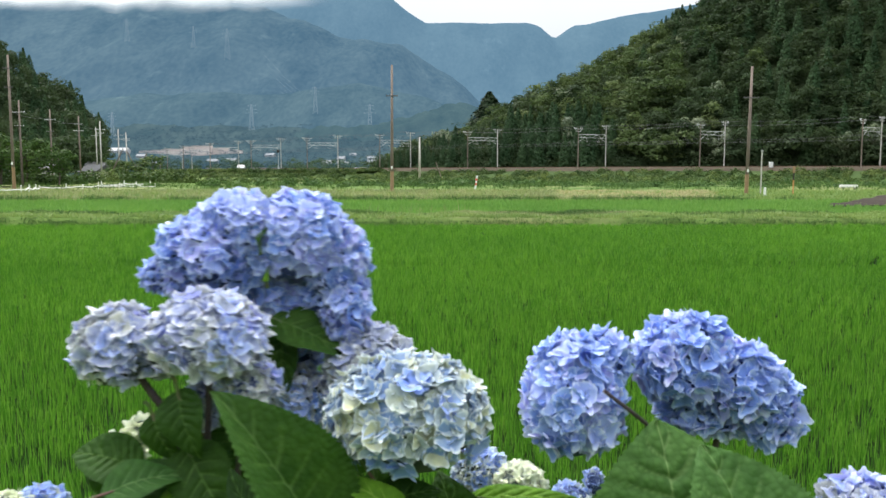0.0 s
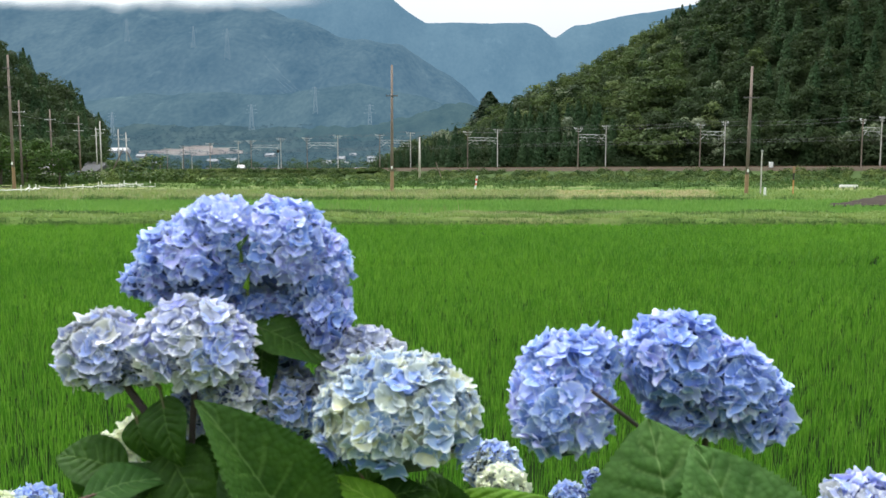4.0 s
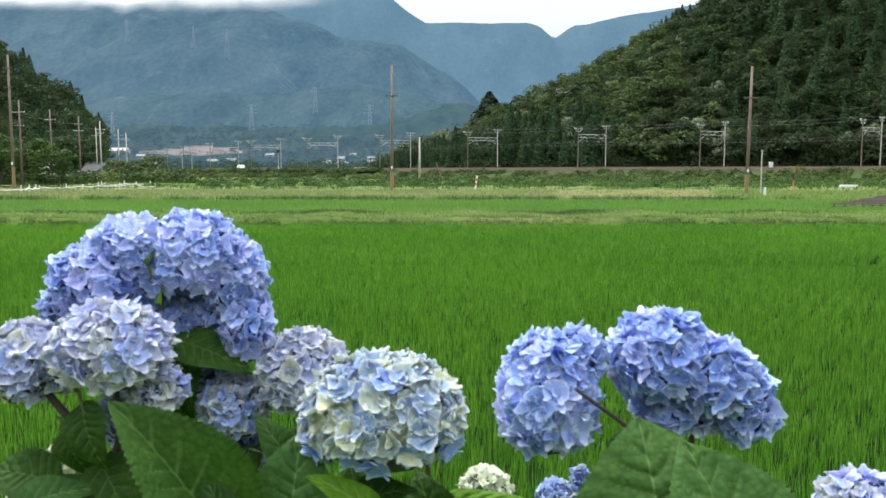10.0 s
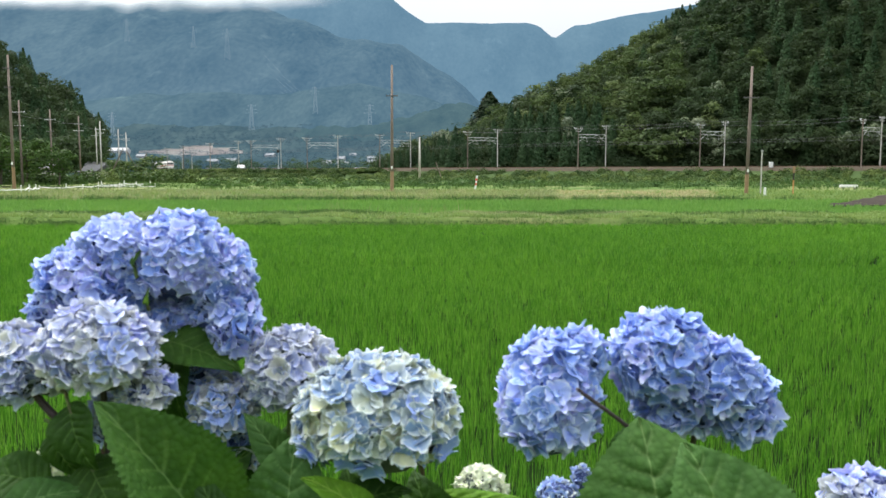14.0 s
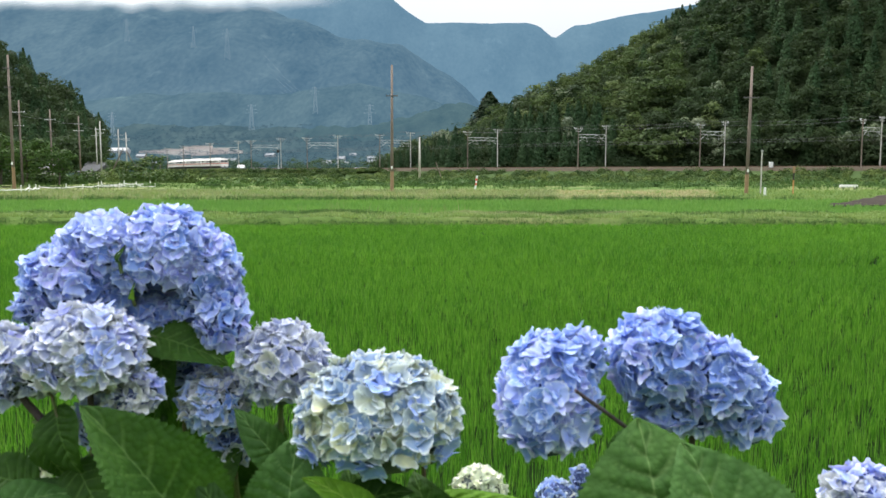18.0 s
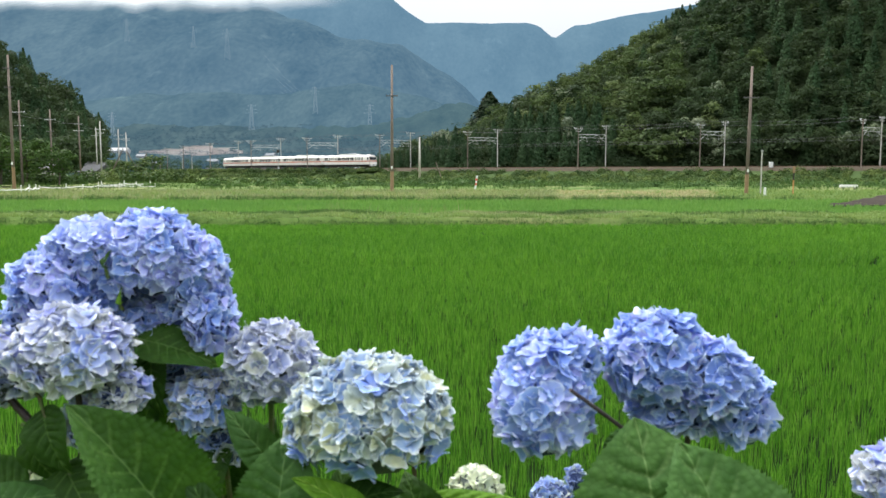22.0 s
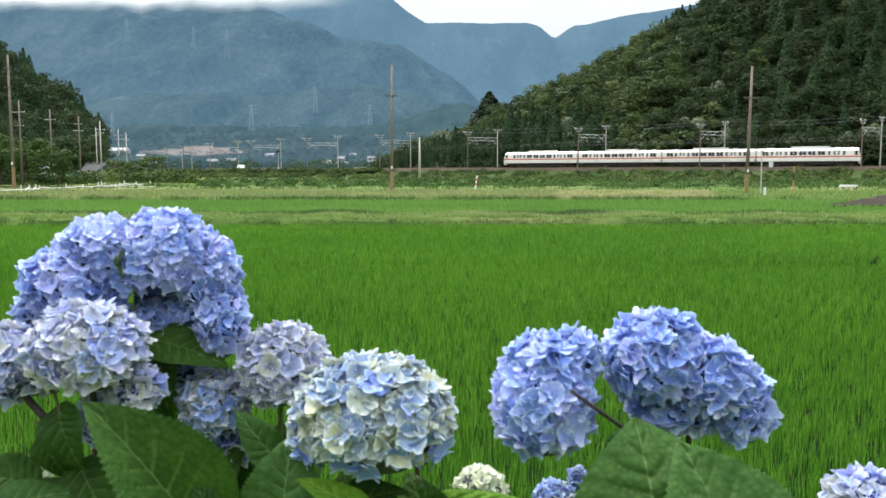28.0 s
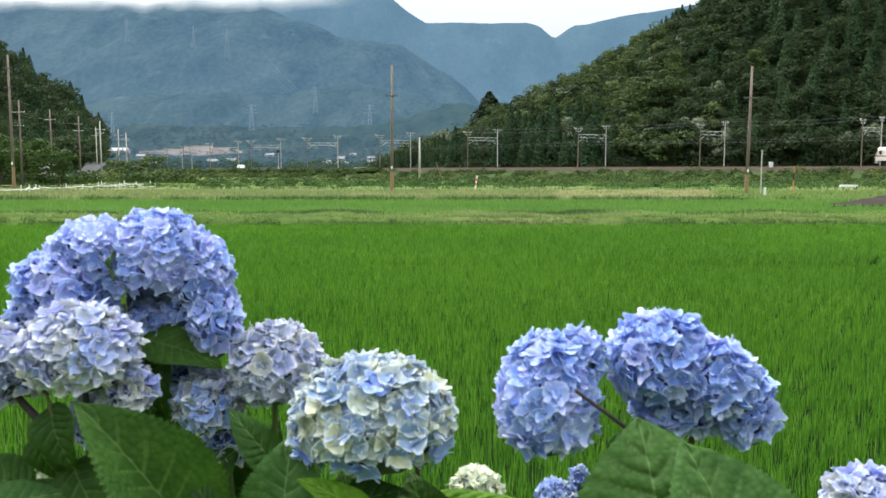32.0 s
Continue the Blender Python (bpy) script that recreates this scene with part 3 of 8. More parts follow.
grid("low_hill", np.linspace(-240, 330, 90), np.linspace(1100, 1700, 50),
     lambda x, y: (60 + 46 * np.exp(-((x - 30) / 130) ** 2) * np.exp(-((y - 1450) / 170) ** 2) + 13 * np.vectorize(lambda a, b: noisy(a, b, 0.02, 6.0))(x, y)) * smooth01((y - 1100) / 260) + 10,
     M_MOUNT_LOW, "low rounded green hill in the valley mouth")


def cloud_bank():
    xs, ts = np.linspace(-1700, -245, 90), np.linspace(0, 1, 13)
    v, fade = [], []
    for t in ts:
        for x in xs:
            end = float(smooth01((-245 - x) / 260))
            low = 400 + 9 * noisy(x, 0, 0.006, 9.0) + 14 * (1 - end)
            v.append((x, 2040 + 26 * noisy(x, t * 300, 0.006, 1.0), low + 110 * t))
            fade.append((t * 1.2 + t * t * 8) * end + 0.12 * noisy(x, t * 160, 0.02, 5.0) * end)
    w = len(xs)
    i = np.arange(len(ts) - 1)[:, None] * w + np.arange(w - 1)[None]
    f = np.stack([i, i + 1, i + w + 1, i + w], axis=-1).reshape(-1, 4)
    nt = M_CLOUD.node_tree
    at = nt.nodes.new("ShaderNodeAttribute")
    at.attribute_name = "fade"
    clear = nt.nodes.new("ShaderNodeBsdfTransparent")
    mx = nt.nodes.new("ShaderNodeMixShader")
    out = nt.nodes["Material Output"]
    body = out.inputs[0].links[0].from_socket
    nt.links.new(ramp(nt, at.outputs["Fac"], [(0.0, (0, 0, 0)), (1.0, (1, 1, 1))]), mx.inputs[0])
    nt.links.new(clear.outputs[0], mx.inputs[1])
    nt.links.new(body, mx.inputs[2])
    nt.links.new(mx.outputs[0], out.inputs[0])
    ob = new("cloud", sheet("cloud", v, f, M_CLOUD, True, attrs=[("fade", fade)]))
    return tagged(ob, "white cloud bank lying along the mountain top", "cloud", kind="structure")


cloud = cloud_bank()

# ---- wooded hills ----
hx = np.concatenate([np.linspace(-40, 180, 74), np.linspace(190, 420, 12)])
grid("hillside_right", hx, np.linspace(60, 480, 85), right_hill, M_HILL, "dark wooded hillside beyond the railway")
# unseen bank behind the camera, added to keep light off the flowers' fronts
grid("roadside_bank", np.linspace(-60, 60, 25), [-40, -16, -9, -6, -4.2, -3.2], lambda x, y: np.interp(y, [-40, -16, -9, -6, -4.2, -3.2], [9.0, 8.0, 5.6, 3.6, 1.4, 0.5]) + 0.2 * np.sin(x * 0.7), M_TURF, "unseen grassed bank added behind the flower bed to block light")
grid("hillside_left", np.linspace(-400, -88, 60), np.linspace(160, 420, 40), left_hill, M_HILL, "dark wooded hillside at the valley side")


def forest(name, v, f, t, material, label):
    return tagged(new(name, sheet(name, v, f, material, False, t)), label, "woods", kind="stuff")


def right_places(gap, keep, rng):
    p = scatter(-45, 330, 60, 400, gap, rng)
    a, d = hill_coords(p[:, 0], p[:, 1])
    ok = (d > 9.5) & (d < 112) & (p[:, 0] > -22 - 0.03 * (p[:, 1] - 250)) & (p[:, 0] < 0.72 * p[:, 1] + 12)
    p, a, d = p[ok], a[ok], d[ok]
    pick = keep(p, a, d)
    p, d = p[pick], d[pick]
    return np.c_[p, right_hill(p[:, 0], p[:, 1]) - 0.3], d


rng = np.random.default_rng(11)
def is_cedar(p, a, d):
    n = np.array([noisy(q[0], q[1], 0.02, 4.4) for q in p])
    front = (d < 30) & (p[:, 0] < 44)
    return front | (rng.uniform(0, 1, len(p)) < np.where(p[:, 0] > 70, 0.24 + 0.3 * np.clip(n, -0.4, 0.6), 0.02))
pl, d = right_places(5.0, lambda p, a, d: ~is_cedar(p, a, d), rng)
hs = rng.uniform(7.0, 11.5, len(pl)) * np.interp(pl[:, 0] / pl[:, 1], [-0.05, 0.045, 0.085], [0.6, 0.62, 1.0])
light = (pl[:, 0] < 0.29 * pl[:, 1]) & (rng.uniform(0, 1, len(pl)) < 0.45) | (rng.uniform(0, 1, len(pl)) < 0.06)
forest("broadleaf_woods", *woods(pl[~light], hs[~light], "broad", rng, 820, 9, 1.15), M_WOOD_LEAF, "mixed dark green broadleaf woods covering a steep hillside")
forest("broadleaf_woods", *woods(pl[light], hs[light] * 1.05, "broad", rng, 820, 7, 1.15), M_WOOD_LIGHT, "lighter olive green broadleaf trees on a steep hillside")
rng = np.random.default_rng(12)
pl, d = right_places(4.2, is_cedar, rng)
hs = rng.uniform(9.0, 13.0, len(pl)) * np.interp(pl[:, 0] / pl[:, 1], [-0.09, -0.05, 0.0, 0.045, 0.085], [0.42, 0.58, 0.68, 0.72, 1.0])
forest("cedar_woods", *woods(pl, hs, "cedar", rng, 850, 7, 0.95), M_CEDAR, "dark pointed cedar plantation at the foot of a hill")
rng = np.random.default_rng(13)
pl, d = right_places(9.0, lambda p, a, d: rng.uniform(0, 1, len(p)) < 0.1, rng)
pl = np.concatenate([pl, [(*rail_side(49, 13.5), 1.8), (*rail_side(53, 14), 1.8), (*rail_side(76, 14), 1.8), (*rail_side(82, 15), 2.0), (*rail_side(84, 13), 2.0)]])
forest("pale_blossom_trees", *woods(pl, rng.uniform(9.0, 12.0, len(pl)), "broad", rng, 800, 5, 0.85), M_PALE, "pale grey-green blossoming trees among dark woods")
rng = np.random.default_rng(17)
pl, d = right_places(5.5, lambda p, a, d: d > 14, rng)
pl = np.concatenate([pl, pl + rng.normal(0, 2.0, pl.shape) * np.array([1, 1, 0])])
forest("broadleaf_woods", *woods(pl, rng.uniform(4.0, 7.5, len(pl)), "broad", rng, 170, 6, 1.7), M_WOOD_LEAF, "dark green understorey closing the hillside woods")
rng = np.random.default_rng(14)
p = scatter(-330, -62, 148, 300, 5.0, rng)
p = p[(p[:, 0] > -0.66 * p[:, 1] - 30) & (p[:, 0] < -0.414 * p[:, 1] - 2)]
pl = np.c_[p, left_hill(p[:, 0], p[:, 1]) - 0.3]
pl = pl[pl[:, 2] > -0.6]
cut = rng.uniform(0, 1, len(pl)) < 0.35
forest("broadleaf_woods", *woods(pl[~cut], rng.uniform(6.5, 10.5, (~cut).sum()), "broad", rng, 700, 7, 1.1), M_WOOD_LEAF, "mixed dark green woods on the valley-side hill")
forest("cedar_woods", *woods(pl[cut], rng.uniform(9, 12.5, cut.sum()), "cedar", rng, 700, 5, 0.9), M_CEDAR, "dark cedars among the valley-side woods")
rng = np.random.default_rng(15)
p = np.concatenate([np.c_[rng.uniform(-190, -10, 260), rng.uniform(400, 520, 260)], np.c_[rng.uniform(-420, 60, 420), rng.uniform(520, 860, 420)]])
z = np.where(p[:, 1] > 430, 0.039 * (p[:, 1] - 450) + 0.00003 * (p[:, 1] - 450) ** 2 - 2, 0)
rngb = np.random.default_rng(16)
pb = np.c_[rngb.uniform(-0.4, -0.06, 420), rngb.uniform(390, 560, 420)]
pb[:, 0] *= pb[:, 1]
forest("tree_belt", *woods(np.c_[pb, np.zeros(420)], rngb.uniform(5, 10, 420), "broad", rngb, 170, 5, 1.2), M_BELT, "dark tree belt behind the railway")
up = np.c_[rng.uniform(-0.42, 0.14, 900), rng.uniform(860, 1640, 900)]
up[:, 0] *= up[:, 1]
uz = 0.039 * (up[:, 1] - 450) + 0.00003 * (up[:, 1] - 450) ** 2 - 3
p, z = np.concatenate([p, up]), np.concatenate([z, uz])
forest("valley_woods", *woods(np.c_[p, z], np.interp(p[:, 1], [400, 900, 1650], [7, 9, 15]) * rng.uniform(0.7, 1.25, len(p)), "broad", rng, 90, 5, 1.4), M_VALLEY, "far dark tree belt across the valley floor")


# ---- foliage belts: bank shrubs, weeds ----
def belt(name, spots, sizes, per, piece, material, label, rng, flat=0.7):
    """Low bushes: sprays over half-domes at the spots."""
    n = len(spots)
    d = rng.normal(0, 1, (n, per, 3))
    d[..., 2] = np.abs(d[..., 2])
    d /= np.linalg.norm(d, axis=2)[..., None]
    c = spots[:, None, :] + d * sizes[:, None, None] * np.array([1, 1, flat]) * rng.uniform(0.6, 1.15, (n, per, 1))
    nrm = d + rng.normal(0, 0.4, d.shape)
    nrm /= np.linalg.norm(nrm, axis=2)[..., None]
    q = sprays(c.reshape(-1, 3), nrm.reshape(-1, 3), piece * rng.uniform(0.6, 1.4, n * per), rng)
    v = q.reshape(-1, 3)
    t = np.repeat(rng.uniform(0, 1, n), per * 4)
    return tagged(new(name, sheet(name, v, np.arange(len(v)).reshape(-1, 4), material, False, t)), label, "bushes", kind="stuff")


rng = np.random.default_rng(21)
ss, oo = rng.uniform(-200, 150, 820), -4.0 - 8.2 * rng.uniform(0, 1, 820) ** 1.25
zz = np.interp(oo, [-13, -9, -5, -3.6], [-0.1, 0.4, 1.45, 2.0])
spots = np.array([(*rail_side(s, o), z) for s, o, z in zip(ss, oo, zz)])
belt("bank_shrubs", spots, np.minimum(rng.uniform(0.6, 1.1, 820) + 1.0 * rng.uniform(0, 1, 820) ** 2, (2.7 + 0.4 * rng.uniform(0, 1, 820) - zz) / 0.8), 130, 0.11, M_SHRUB, "dense green shrubs on the railway bank", rng, 0.78)
ss = rng.uniform(-240, -36, 420)
spots = np.array([(*rail_side(q, rng.uniform(-5.6, -4.2)), rng.uniform(1.7, 2.1)) for q in ss])
belt("bank_shrubs", spots, rng.uniform(0.8, 1.35, 420), 130, 0.12, M_SHRUB, "tall green shrubs crowding the top of the railway bank", rng, 0.95)
rng = np.random.default_rng(22)
n = 2600
spots = np.c_[rng.uniform(-75, 130, n), rng.uniform(84, 175, n), np.full(n, -0.1)]
spots = spots[(spots[:, 0] > -0.3 * spots[:, 1]) & (spots[:, 1] > 84 + 0.25 * np.abs(spots[:, 0] - 30))]
ok = hill_coords(spots[:, 0], spots[:, 1])[1] < -14
far = ok & (spots[:, 1] > 104) & (spots[:, 1] < 116)
back = ok & (spots[:, 1] >= 116) & (rng.uniform(0, 1, len(spots)) < 0.6)
belt("field_bushes", spots[back], rng.uniform(0.5, 1.35, back.sum()), 80, 0.1, M_SHRUB, "dark green bushes at the foot of the railway bank", rng, 0.85)
belt("field_bushes", spots[far], rng.uniform(0.3, 1.0, far.sum()), 60, 0.09, M_FIELDWEED, "dense green bushes on the waste land below the railway bank", rng, 0.75)
clumps = np.array([(rng.uniform(-34, 62), rng.uniform(90, 104), -0.1) for k in range(60)])
belt("field_weeds", clumps, rng.uniform(0.6, 1.3, 60), 110, 0.12, M_FIELDWEED, "rounded grey-green clumps of tall weeds", rng, 0.85)
near = ok & (spots[:, 1] <= 104)
belt("field_weeds", spots[near], rng.uniform(0.4, 0.8, near.sum()), 40, 0.12, M_FIELDWEED, "light green tall weeds beside the waste land", rng, 0.6)
rng = np.random.default_rng(23)
spots = np.array([(-56 + 1.25 * k + rng.normal(0, 0.6), 132 + rng.normal(0, 5) - 0.3 * k, 0) for k in range(14)] + [(-58 + 0.9 * k, 142 + rng.normal(0, 3), 0) for k in range(12)])
belt("roadside_bushes", spots, rng.uniform(1.3, 2.4, len(spots)), 320, 0.15, M_SHRUB, "rounded green bushes beside the country road", rng, 0.95)

# bushes added to fill the dark shadow at the roadside trees' feet
rng = np.random.default_rng(26)
spots = np.c_[rng.uniform(-72, -50, 44), np.zeros(44), np.zeros(44)]
spots[:, 1] = 106 + 0.7 * np.abs(spots[:, 0] + 52) + rng.normal(0, 2.0, 44)
belt("roadside_bushes", spots, rng.uniform(1.2, 2.2, 44), 300, 0.15, M_YARD, "dark green undergrowth standing for the shadow below the roadside trees", rng, 0.9)
rng = np.random.default_rng(24)
ss = rng.uniform(-22, 135, 460)
spots = np.array([(*rail_side(s, rng.uniform(9.5, 34.0)), 2.0) for s in ss])
spots[:, 2] = np.maximum(1.8, right_hill(spots[:, 0], spots[:, 1]) + 0.3)
belt("hill_foot_bushes", spots, rng.uniform(1.2, 3.2, 460), 150, 0.19, M_WOOD_LEAF, "dark green bushes along the foot of the wooded hill", rng, 0.95)

# ---- rice and grass ----
def paddy(name, x0, x1, y0, y1, row, hill, count, height, width, material, label, seed, lean=0.32, keep=0.62):
    rng = np.random.default_rng(seed)
    gx, gy = np.meshgrid(np.arange(-80, 80, row), np.arange(-80, 80, hill))
    turn = radians(-34)
    x, y = gx.ravel() + 0.05 * np.sin(gy.ravel() * 0.9), gy.ravel()
    p = np.c_[x * math.cos(turn) - y * math.sin(turn), x * math.sin(turn) + y * math.cos(turn), np.zeros(gx.size)]
    p[:, :2] += rng.normal(0, 0.026, (len(p), 2))
    p = p[(p[:, 0] > x0) & (p[:, 0] < x1) & (p[:, 1] > y0) & (p[:, 1] < y1)]
    p = p[np.abs(p[:, 0]) < keep * p[:, 1] + 2.2]
    p = p[~((p[:, 0] > 20.9 + 0.7 * (p[:, 1] - 42)) & (p[:, 1] > 36))]
    v, f, t = blades(p, count, height, width, lean, rng)
    return tagged(new(name, sheet(name, v, f, material, False, t)), label, "rice", kind="stuff")


paddy("rice_plants", -15, 15, 3.25, 9.0, 0.155, 0.1, 26, 0.15, 0.0048, M_RICE, "young bright green rice plants in rows", 31, 0.24)
paddy("rice_plants", -15, 15, 9.0, 14.0, 0.18, 0.12, 27, 0.165, 0.0064, M_RICE, "young bright green rice plants in rows", 32, 0.42)
paddy("rice_plants", -18, 18, 14.0, 24.2, 0.25, 0.17, 30, 0.21, 0.0095, M_RICE, "young bright green rice plants in rows", 34, 0.55)
paddy("rice_plants", -30, 30, 28.0, 43.6, 0.34, 0.24, 10, 0.34, 0.03, M_RICE_FAR, "lighter green rice plants in the farther paddy", 33)


def tufts(name, places, count, height, width, lean, material, label, seed, spread=0.08):
    rng = np.random.default_rng(seed)
    v, f, t = blades(places, count, height, width, lean, rng, spread)
    return tagged(new(name, sheet(name, v, f, material, False, t)), label, "grass", kind="stuff")


rng = np.random.default_rng(41)
n = 4200
p = np.c_[rng.uniform(-19, 19, n), rng.uniform(24.6, 27.8, n)]
dry = np.array([noisy(q[0] * 0.35, q[1], 0.3, 5.0) for q in p]) > 0.3
tufts("levee_grass", np.c_[p[~dry], levee(p[~dry, 0], p[~dry, 1])], 13, 0.12, 0.016, 1.1, M_LEVEE, "mown pale green grass on the levee", 42, 0.14)
tufts("levee_grass", np.c_[p[dry], levee(p[dry, 0], p[dry, 1])], 11, 0.13, 0.014, 1.0, M_STRAW, "drying straw-coloured grass on the levee", 51, 0.14)
n = 1500
p = np.c_[rng.uniform(-18, 18, n), 24.4 + np.abs(rng.normal(0, 0.1, n))]
p = p[np.array([noisy(q[0], 0.0, 0.5, 7.0) for q in p]) > -0.35]
tufts("levee_grass", np.c_[p, levee(p[:, 0], p[:, 1])], 10, 0.085, 0.014, 0.9, M_FIELDWEED, "darker rank weeds along the levee's edge", 43, 0.1)
n = 420
p = np.c_[np.concatenate([rng.normal(c, w, n // 6) for c, w in ((-11.5, 1.6), (-5.4, 1.2), (-3.4, 0.9), (3.4, 1.0), (4.6, 0.5), (10.5, 1.8))]), rng.normal(26.6, 0.35, n)]
tufts("levee_grass", np.c_[p, levee(p[:, 0], p[:, 1])], 10, 0.2, 0.016, 0.9, M_FIELDWEED, "dark rank weeds along the far paddy's near edge", 52, 0.16)
n = 5200
p = np.c_[rng.uniform(-46, 46, n), rng.uniform(44.2, 72, n)]
p = p[(np.abs(p[:, 0]) < 0.6 * p[:, 1]) & ~((p[:, 0] > 20.7 + 0.7 * (p[:, 1] - 42)) & (p[:, 1] < 60.5))]
side = p[:, 0] / p[:, 1]
green = (side > 0.34) | (rng.uniform(0, 1, len(p)) < np.where((side > 0.1) & (p[:, 1] > 49), 0.16, 0.42))
mown = ~green & (side > 0.14) & (p[:, 1] > 50)
tufts("field_grass", np.c_[p[green], np.full(green.sum(), 0.05)], 11, 0.3, 0.035, 0.8, M_LEVEE, "green grass mixed into the field margin", 47, 0.3)
tufts("field_grass", np.c_[p[mown], np.full(mown.sum(), 0.05)], 14, 0.2, 0.05, 0.9, M_HAY, "dry beige mown grass on the field margin", 48, 0.35)
p = p[~green & ~mown]
tufts("field_grass", np.c_[p, np.full(len(p), 0.05)], 12, 0.32, 0.04, 0.75, M_STRAW, "straw-coloured tall grass along the field margin", 44, 0.3)
n = 620
p = np.c_[rng.uniform(-30, 20, n), rng.normal(44.6, 0.4, n)]
p = p[np.array([noisy(q[0], 0.0, 0.25, 3.0) for q in p]) > -0.12]
tufts("field_grass", np.c_[p, np.full(len(p), 0.05)], 10, 0.46, 0.03, 0.7, M_FIELDWEED, "rank dark weeds along the far paddy's edge", 49, 0.25)
p = np.c_[rng.uniform(-4.8, 0.9, 34), rng.uniform(25.5, 27.6, 34)]
tufts("levee_grass", np.c_[p, levee(p[:, 0], p[:, 1])], 3, 0.5, 0.01, 0.35, M_STRAW, "tall pale seeding grass stalks on the levee", 50, 0.08)
n = 1700
p = np.c_[rng.uniform(-85, 90, n), rng.uniform(70, 140, n)]
p = p[(np.abs(p[:, 0]) < 0.62 * p[:, 1]) & (hill_coords(p[:, 0], p[:, 1])[1] < -12)]
tufts("field_grass", np.c_[p, np.full(len(p), 0.05)], 9, 0.5, 0.06, 0.7, M_WEED, "green rough grass of a fallow field", 45, 0.5)


# ---- utility poles, masts, wires ----
def utility_pole(x, y, z, height, arms, label, lean=0.0, radius=0.14, band=False, material=None, turn=0.0, face=8):
    ob = empty("utility_pole", x, y, z, turn)
    bm = bmesh.new()
    tube(bm, (0, 0, -0.3), (lean, 0, height), radius, radius * 0.62, 10)
    part("pole", bm, material or M_POLE, ob, smooth=True)
    if band:
        bm = bmesh.new()
        tube(bm, (lean * 0.02, 0, 0.05), (lean * 0.18, 0, height * 0.17), radius * 1.06, radius * 1.02, 10)
        part("base_sleeve", bm, M_RUST, ob, "rust-orange sleeve round the foot")
        bm = bmesh.new()
        box(bm, lean * 0.18, -radius * 1.03, height * 0.2, 0.13, 0.03, 0.22, 0.005)
        part("tag_plate", bm, M_WHITE, ob, "small white plate")
    for share, wide in arms:
        zc = height * share
        bm = bmesh.new()
        box(bm, lean * share, -radius, zc, wide, 0.07, 0.07, 0.01)
        part("crossarm", bm, M_DARKSTEEL if wide < 1.3 else M_STEEL, ob)
        for k in (-0.46, -0.2, 0.2, 0.46):
            bm = bmesh.new()
            tube(bm, (lean * share + wide * k, -radius, zc + 0.03), (lean * share + wide * k, -radius, zc + 0.13), 0.024 if band else 0.032, 0.018, face)
            part("insulator", bm, M_DARKSTEEL if band else M_WHITE, ob, "" if band else "white porcelain insulator")
    return tagged(ob, label, "utility pole", "poles along the fields")


utility_pole(-4.2, 66.0, 0.05, 10.35, [(0.76, 0.95)], "tall weathered brown wooden pole with one small crossarm", 0.05, band=True)
utility_pole(21.95, 58.0, 0.0, 9.25, [(0.76, 1.1)], "tall weathered brown wooden pole leaning slightly", 0.12, band=True)
utility_pole(-37.45, 70.0, 0.2, 11.6, [(0.9, 0.8), (0.76, 0.7)], "tall weathered wooden pole beside the road", 0.0, band=True)
utility_pole(-49.8, 95.0, 0.1, 10.1, [(0.86, 1.5), (0.7, 1.1)], "brown utility pole with two crossarms", 0.0, 0.14)
utility_pole(-53.5, 110.0, 0.2, 10.1, [(0.86, 1.5), (0.7, 1.0)], "brown utility pole with two crossarms", 0.0, 0.14)
utility_pole(-56.4, 125.0, 0.3, 10.1, [(0.88, 1.3), (0.78, 1.6)], "brown utility pole with two crossarms", 0.0, 0.15)
utility_pole(-59.5, 140.0, 0.2, 10.4, [(0.86, 1.9), (0.8, 1.4)], "grey utility pole with wide crossarms", 0.0, 0.15, material=M_CONCRETE)
utility_pole(-71.0, 165.0, 0.2, 10.8, [(0.84, 2.0)], "far grey utility pole with a crossarm", 0.0, 0.15, material=M_CONCRETE)
utility_pole(-72.5, 180.0, 0.2, 11.2, [(0.88, 2.2), (0.8, 2.0)], "far grey utility pole with two crossarms", 0.0, 0.16, material=M_CONCRETE)
utility_pole(-70.8, 180.0, 0.2, 10.5, [(0.86, 1.8)], "far grey utility pole with a crossarm", 0.0, 0.15, material=M_CONCRETE)
utility_pole(-73.5, 187.0, 0.2, 10.0, [(0.9, 1.6)], "far grey utility pole with a crossarm", 0.0, 0.15, material=M_CONCRETE)
utility_pole(-4.6, 158.0, 0.4, 8.2, [(0.97, 0.4)], "pale concrete pole below the railway bank", 0.0, 0.25, material=M_CONCRETE)
for x, y, h, lx in ((-1.0, 196.0, 4.3, -0.8), (-60.0, 147.0, 6.0, 1.6), (-69.0, 180.0, 6.5, -1.8), (-66.0, 176.0, 6.0, 1.2)):
    ob = empty("stay_pole", x, y, 0.1)
    bm = bmesh.new()
    tube(bm, (-lx, 0, -0.2), (lx, 0, h), 0.14, 0.11, 8)
    part("pole", bm, M_POLE, ob)
    tagged(ob, "leaning wooden stay pole beside a utility pole", "stay pole", "stay poles")


